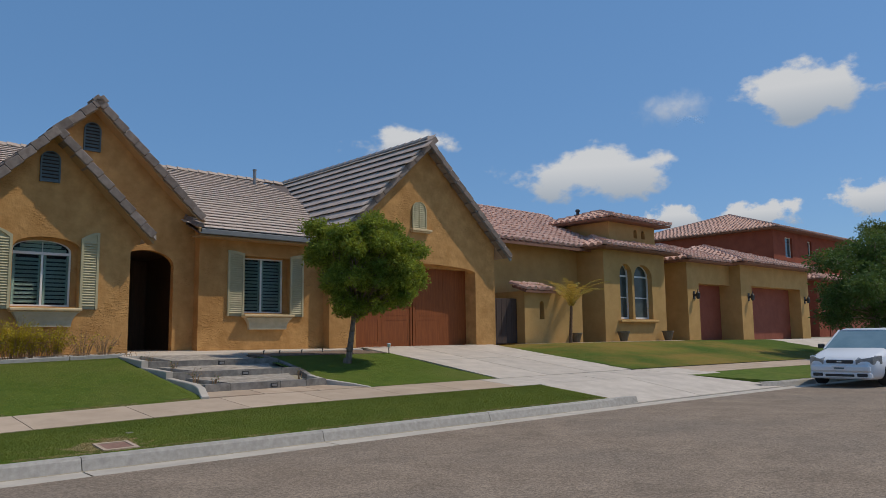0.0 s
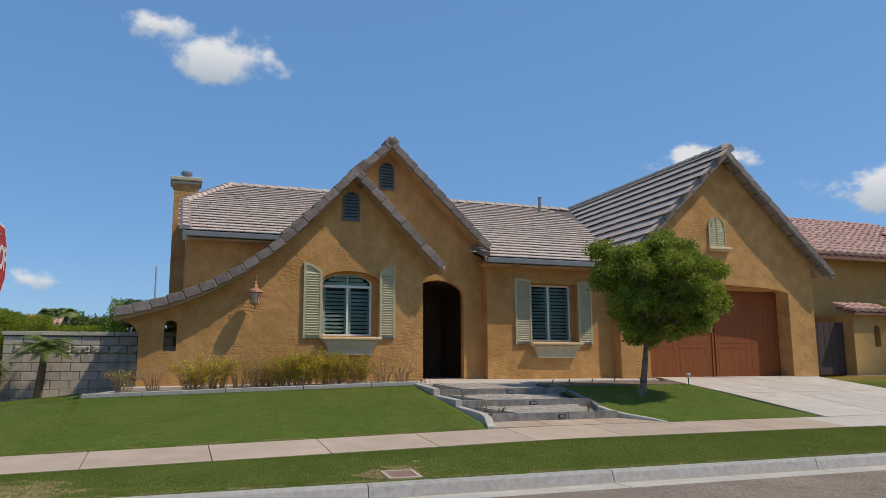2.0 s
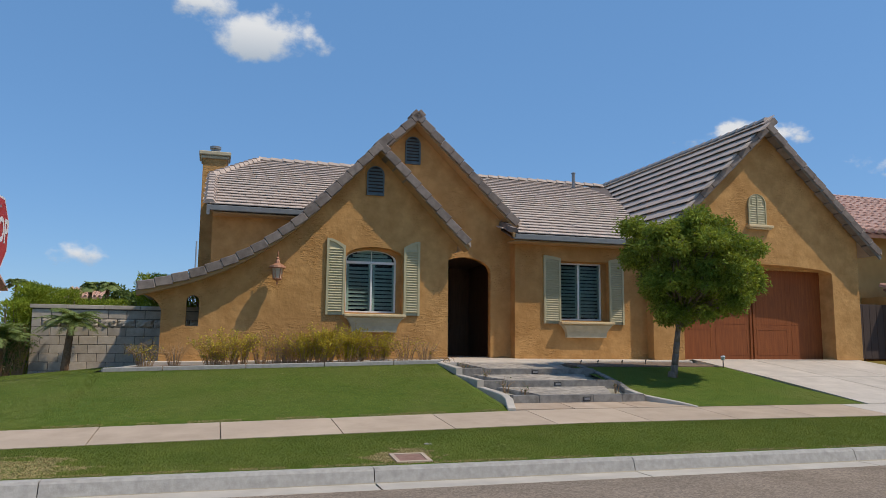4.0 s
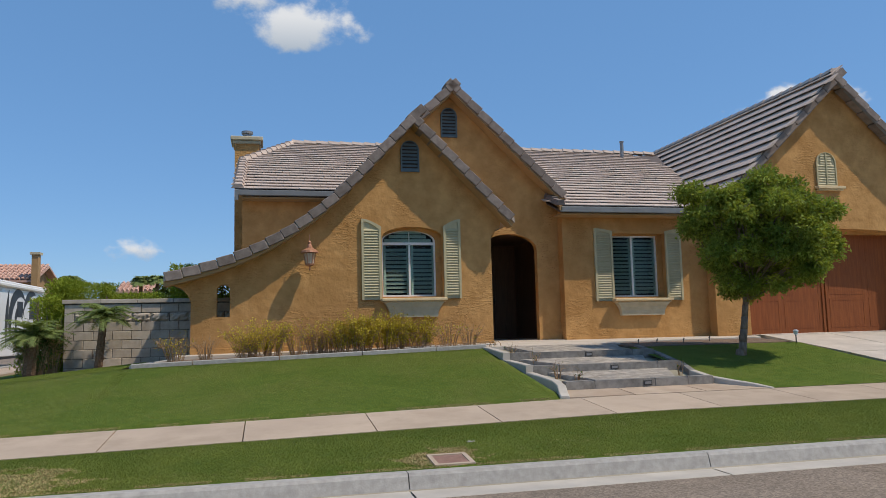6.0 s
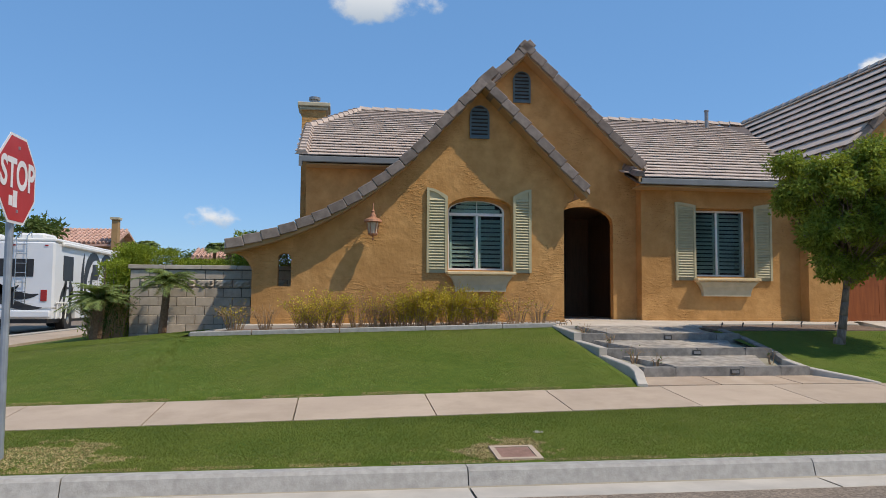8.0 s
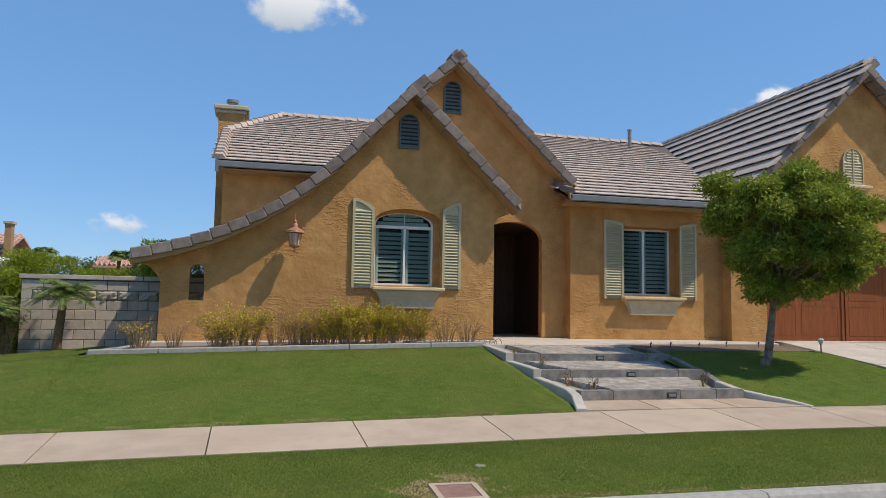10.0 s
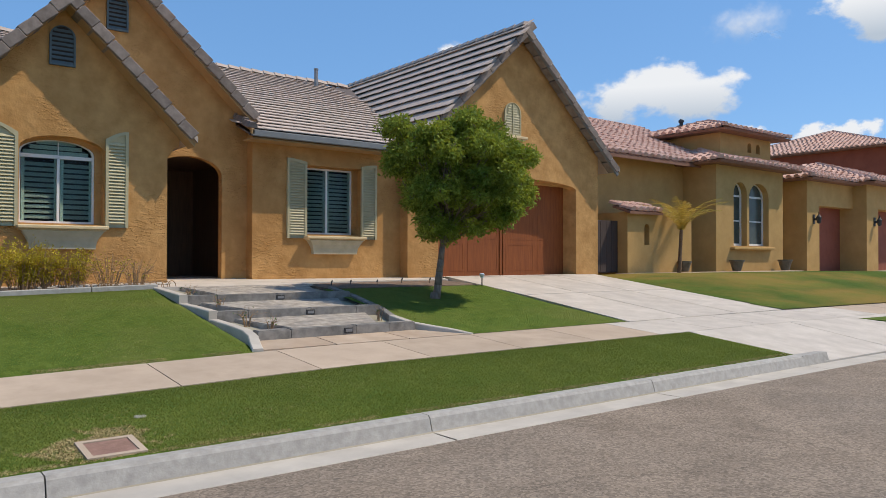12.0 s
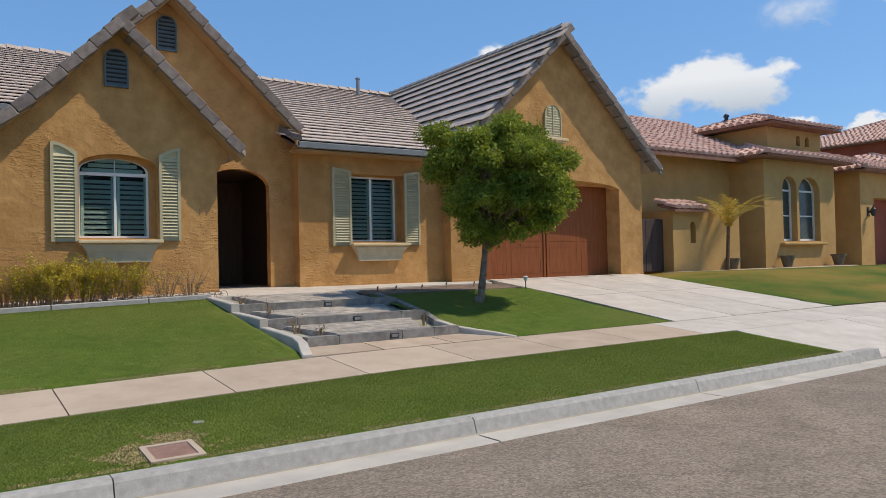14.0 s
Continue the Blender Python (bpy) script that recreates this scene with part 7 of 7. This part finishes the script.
# red two-storey house further on
rh = thing("red_house", (57, 33, 1.2), "two-storey red-brown stucco house with clay tile roof", "house")
wins = [rect(52.6, 53.9, 7.2, 8.8), rect(56.9, 57.7, 7.6, 8.8)]
part("wall", front(rect(50.5, 66.0, 0.8, 9.3), wins, 27.6, 0.35), STUCCO_R, rh)
part("side_wall", boxes((50.5, 50.8, 27.95, 41, 0.8, 9.3)), STUCCO_R, rh)
for w_ in wins:
    w = part("window", ring(w_, 27.75, 0.07, 0.06), WFRAME, rh, "white upper window")
    part("pane", front(w_, [], 27.8, 0.02), CARGLASS, w)
hip_roof("roof", rh, 50.5, 66.0, 27.6, 41.0, 9.3, 0.33, over=0.7)
part("porch_wall", boxes((53.5, 66, 25.8, 27.6, 0.8, 5.4)), STUCCO_R, rh)
part("porch_door", boxes((55.5, 64.5, 25.74, 25.8, 1.0, 3.9)), DOOR_N, rh, "salmon garage door")
hip_roof("porch_roof", rh, 53.5, 66.0, 25.8, 29.0, 5.4, 0.3, over=0.6)

# trees along the street
r1 = random.Random(8)
cl = [((25.4 + r1.uniform(-3.0, 3.0), 12.9 + r1.uniform(-1.1, 1.1), 3.1 + r1.uniform(-1.5, 1.7)), r1.uniform(0.5, 0.8)) for _ in range(60)]
cl = [(c, q) for c, q in cl if (c[0] - 25.4) ** 2 / 9 + (c[2] - 3.1) ** 2 / 3.2 < 1]
clump_tree("street_tree", (25.4, 12.9, 0.25), cl, LEAF_D, "dense dark street tree beyond the parked car", 0.13, per=420, leaf=(0.16, 0.06), seed=12, fork=(25.4, 12.9, 2.0))
cl = [((88 + r1.uniform(-2.4, 2.4), 31 + r1.uniform(-2, 2), 9.6 + r1.uniform(-5, 3.6)), r1.uniform(1.0, 1.7)) for _ in range(30)]
clump_tree("far_tree", (88, 31, 1), cl, FARLEAF, "tall airy tree behind the red house", 0.25, per=110, leaf=(0.34, 0.13), seed=14, fork=(88, 31, 6))
cl = [((61 + r1.uniform(-0.9, 0.9), 21.5 + r1.uniform(-0.8, 0.8), 3.3 + r1.uniform(-0.6, 0.6)), 0.5) for _ in range(9)]
clump_tree("garden_tree", (60.2, 21.5, 1.0), cl, LEAF, "small green garden tree by the red house", 0.1, per=120, leaf=(0.2, 0.07), seed=15, fork=(60.8, 21.5, 2.6))

# ---- the distance behind the block wall ----
def far_house(x0, x1, y0, y1, z0, ze, zr, label):
    h = thing("far_house", ((x0 + x1) / 2, y0, z0), label, "house")
    part("wall", boxes((x0, x1, y0, y1, z0 - 1, ze)), SOFFIT, h)
    rf_ = part("roof", plate([(x0 - 0.5, y0 - 0.5, ze - 0.1), (x1 + 0.5, y0 - 0.5, ze - 0.1), (x1 + 0.5, (y0 + y1) / 2, zr), (x0 - 0.5, (y0 + y1) / 2, zr)], 0.15), CLAY, h)
    part("rear_slope", plate([(x0 - 0.5, y1 + 0.5, ze - 0.1), (x1 + 0.5, y1 + 0.5, ze - 0.1), (x1 + 0.5, (y0 + y1) / 2, zr), (x0 - 0.5, (y0 + y1) / 2, zr)], 0.15), CLAY, rf_)
    part("gable", side([(y0, ze), (y1, ze), ((y0 + y1) / 2, zr - 0.1)], [], x1 - 0.2, 0.2), SOFFIT, h)
    barrel_slope("tiles", rf_, (x0 - 0.5, y0 - 0.5, ze - 0.08), (1, 0, 0), (0, (y1 - y0) / 2 + 0.5, zr - ze + 0.1), math.hypot((y1 - y0) / 2 + 0.5, zr - ze), lambda v: (0, x1 - x0 + 1), CLAY, w=0.3, exposure=0.42)
    return h


fh = far_house(-25.0, -20.3, 60, 66, 0.4, 5.35, 6.5, "tan house with a pink tile roof across the side street")
fc_ = part("chimney", boxes((-19.95, -19.55, 59.3, 59.9, 0.4, 6.95)), SOFFIT, fh)
part("cap", boxes((-20.05, -19.45, 59.2, 60.0, 6.95, 7.1)), CORBEL, fc_)
far_house(-15.7, -14.0, 68, 72, 0.4, 4.95, 5.7, "small far tan house with a pink tile roof")
for k, (x, y, tall) in enumerate(((-18.3, 62, 5.4), (-14.2, 66, 5.6), (-13.0, 66, 5.7), (-24, 75, 6.5))):
    palm("fan_palm", (x, y, 0.4), (x + 0.1, y, tall), 0.16, 30, 1.0, PALMLEAF, "far fan palm above the rooftops", 60 + k, droop=1.0, width=0.4, thin=4.0)
for k, (x, y, w, top) in enumerate(((-16.5, 78, 2.6, 6.2), (-11.6, 70, 1.8, 6.6), (-9.6, 62, 2.0, 5.6), (-23.6, 52, 2.6, 7.0), (-35, 50, 4.0, 8.8), (-7.6, 55, 1.8, 4.9), (-13.0, 64, 1.2, 5.2))):
    cl = [((x + r1.uniform(-w, w), y + r1.uniform(-1.5, 1.5), top - 0.9 - r1.random() * (top - 2.2)), r1.uniform(0.8, 1.25)) for _ in range(16)]
    clump_tree("far_tree", (x, y, 0.3), cl, FARLEAF, "far green tree beyond the side street", 0.18, per=190, leaf=(0.34, 0.14), seed=30 + k, fork=(x, y, 2.0))
bm = bmesh.new()
rod(bm, (-7.47, 100, 0.3), (-7.47, 100, 13.8), 0.13, 0.09, n=8)
tagged(part("light_pole", bm, GALV), "thin grey light pole in the distance", "pole")


# ---- clouds, far off ----
def cloud_mat(seed, soft):
    m = bpy.data.materials.new("cloud")
    m.use_nodes = True
    t = m.node_tree
    t.nodes.remove(t.nodes["Principled BSDF"])
    co = t.nodes.new("ShaderNodeTexCoord")
    mp = t.nodes.new("ShaderNodeMapping")
    mp.inputs["Location"].default_value = (-0.5, -0.42, 0)
    mp.inputs["Scale"].default_value = (1, 1, 0)
    t.links.new(co.outputs["Generated"], mp.inputs["Vector"])
    ln = t.nodes.new("ShaderNodeVectorMath")
    ln.operation = "LENGTH"
    sq = t.nodes.new("ShaderNodeVectorMath")
    sq.operation = "MULTIPLY"
    sq.inputs[1].default_value = (2.0, 2.1, 0)
    t.links.new(mp.outputs["Vector"], sq.inputs[0])
    t.links.new(sq.outputs["Vector"], ln.inputs[0])
    mp2 = t.nodes.new("ShaderNodeMapping")
    mp2.inputs["Location"].default_value = (seed * 3.7, seed * 1.3, seed)
    mp2.inputs["Scale"].default_value = (2.6, 1.3, 1)
    t.links.new(co.outputs["Generated"], mp2.inputs["Vector"])
    nz = t.nodes.new("ShaderNodeTexNoise")
    nz.inputs["Scale"].default_value, nz.inputs["Detail"].default_value, nz.inputs["Roughness"].default_value = 1.9, 9, 0.55
    t.links.new(mp2.outputs["Vector"], nz.inputs["Vector"])
    sub = t.nodes.new("ShaderNodeMath")
    sub.operation = "MULTIPLY_ADD"
    sub.inputs[1].default_value, sub.inputs[2].default_value = -0.62, 0.0
    t.links.new(ln.outputs["Value"], sub.inputs[0])
    add = t.nodes.new("ShaderNodeMath")
    add.operation = "ADD"
    t.links.new(nz.outputs["Fac"], add.inputs[0])
    t.links.new(sub.outputs["Value"], add.inputs[1])
    mr = t.nodes.new("ShaderNodeMapRange")
    mr.interpolation_type = "SMOOTHSTEP"
    mr.inputs["From Min"].default_value, mr.inputs["From Max"].default_value = 0.07, 0.07 + soft
    t.links.new(add.outputs["Value"], mr.inputs["Value"])
    sh = t.nodes.new("ShaderNodeSeparateXYZ")
    t.links.new(co.outputs["Generated"], sh.inputs["Vector"])
    # The ramp paints a shaded grey base and a sunlit top on the glowing card.
    cr = t.nodes.new("ShaderNodeValToRGB")
    cr.color_ramp.elements[0].position, cr.color_ramp.elements[1].position = 0.12, 0.5
    cr.color_ramp.elements[0].color, cr.color_ramp.elements[1].color = (0.50, 0.58, 0.68, 1), (0.88, 0.90, 0.93, 1)
    t.links.new(sh.outputs["Y"], cr.inputs["Fac"])
    em = t.nodes.new("ShaderNodeEmission")
    em.inputs["Strength"].default_value = 1.0
    t.links.new(cr.outputs["Color"], em.inputs["Color"])
    tr = t.nodes.new("ShaderNodeBsdfTransparent")
    mx = t.nodes.new("ShaderNodeMixShader")
    t.links.new(mr.outputs["Result"], mx.inputs["Fac"])
    t.links.new(tr.outputs["BSDF"], mx.inputs[1])
    t.links.new(em.outputs["Emission"], mx.inputs[2])
    t.links.new(mx.outputs["Shader"], t.nodes["Material Output"].inputs["Surface"])
    return m


def cloud(way, wide, high, seed, soft=0.16):
    """A cloud bank 2 km off, in the direction way; wide and high in degrees."""
    p = Vector(way).normalized() * 2000
    w, h = 2000 * math.tan(radians(wide)) / 2, 2000 * math.tan(radians(high)) / 2
    ob = raw("cloud", [(-w, -h, 0), (w, -h, 0), (w, h, 0), (-w, h, 0)], [(0, 1, 2, 3)], cloud_mat(seed, soft))
    ob.matrix_basis = look(p, (0, 0, 0))
    ob.matrix_basis = Matrix.Translation(p) @ (-p).to_track_quat("Z", "Y").to_matrix().to_4x4()
    ob.visible_shadow = False
    tagged(ob, "white fair-weather cloud with its shaded base painted grey", "cloud", kind="structure")


cloud((0.786, 0.579, 0.219), 18, 6.5, 1)
cloud((0.615, 0.744, 0.258), 12, 4.5, 2, soft=0.22)
cloud((0.893, 0.339, 0.293), 17, 6, 3)
cloud((0.831, 0.475, 0.288), 9, 4.5, 4, soft=0.8)
cloud((0.040, 0.918, 0.392), 14, 6, 5, soft=0.25)
cloud((-0.036, 0.910, 0.414), 8, 3, 6, soft=0.4)
cloud((0.854, 0.495, 0.152), 7, 3.4, 7)
cloud((0.897, 0.412, 0.150), 8, 3.2, 8)
cloud((0.945, 0.285, 0.160), 9, 4, 9)
cloud((-0.16, 0.983, 0.108), 6, 2.4, 10, soft=0.5)
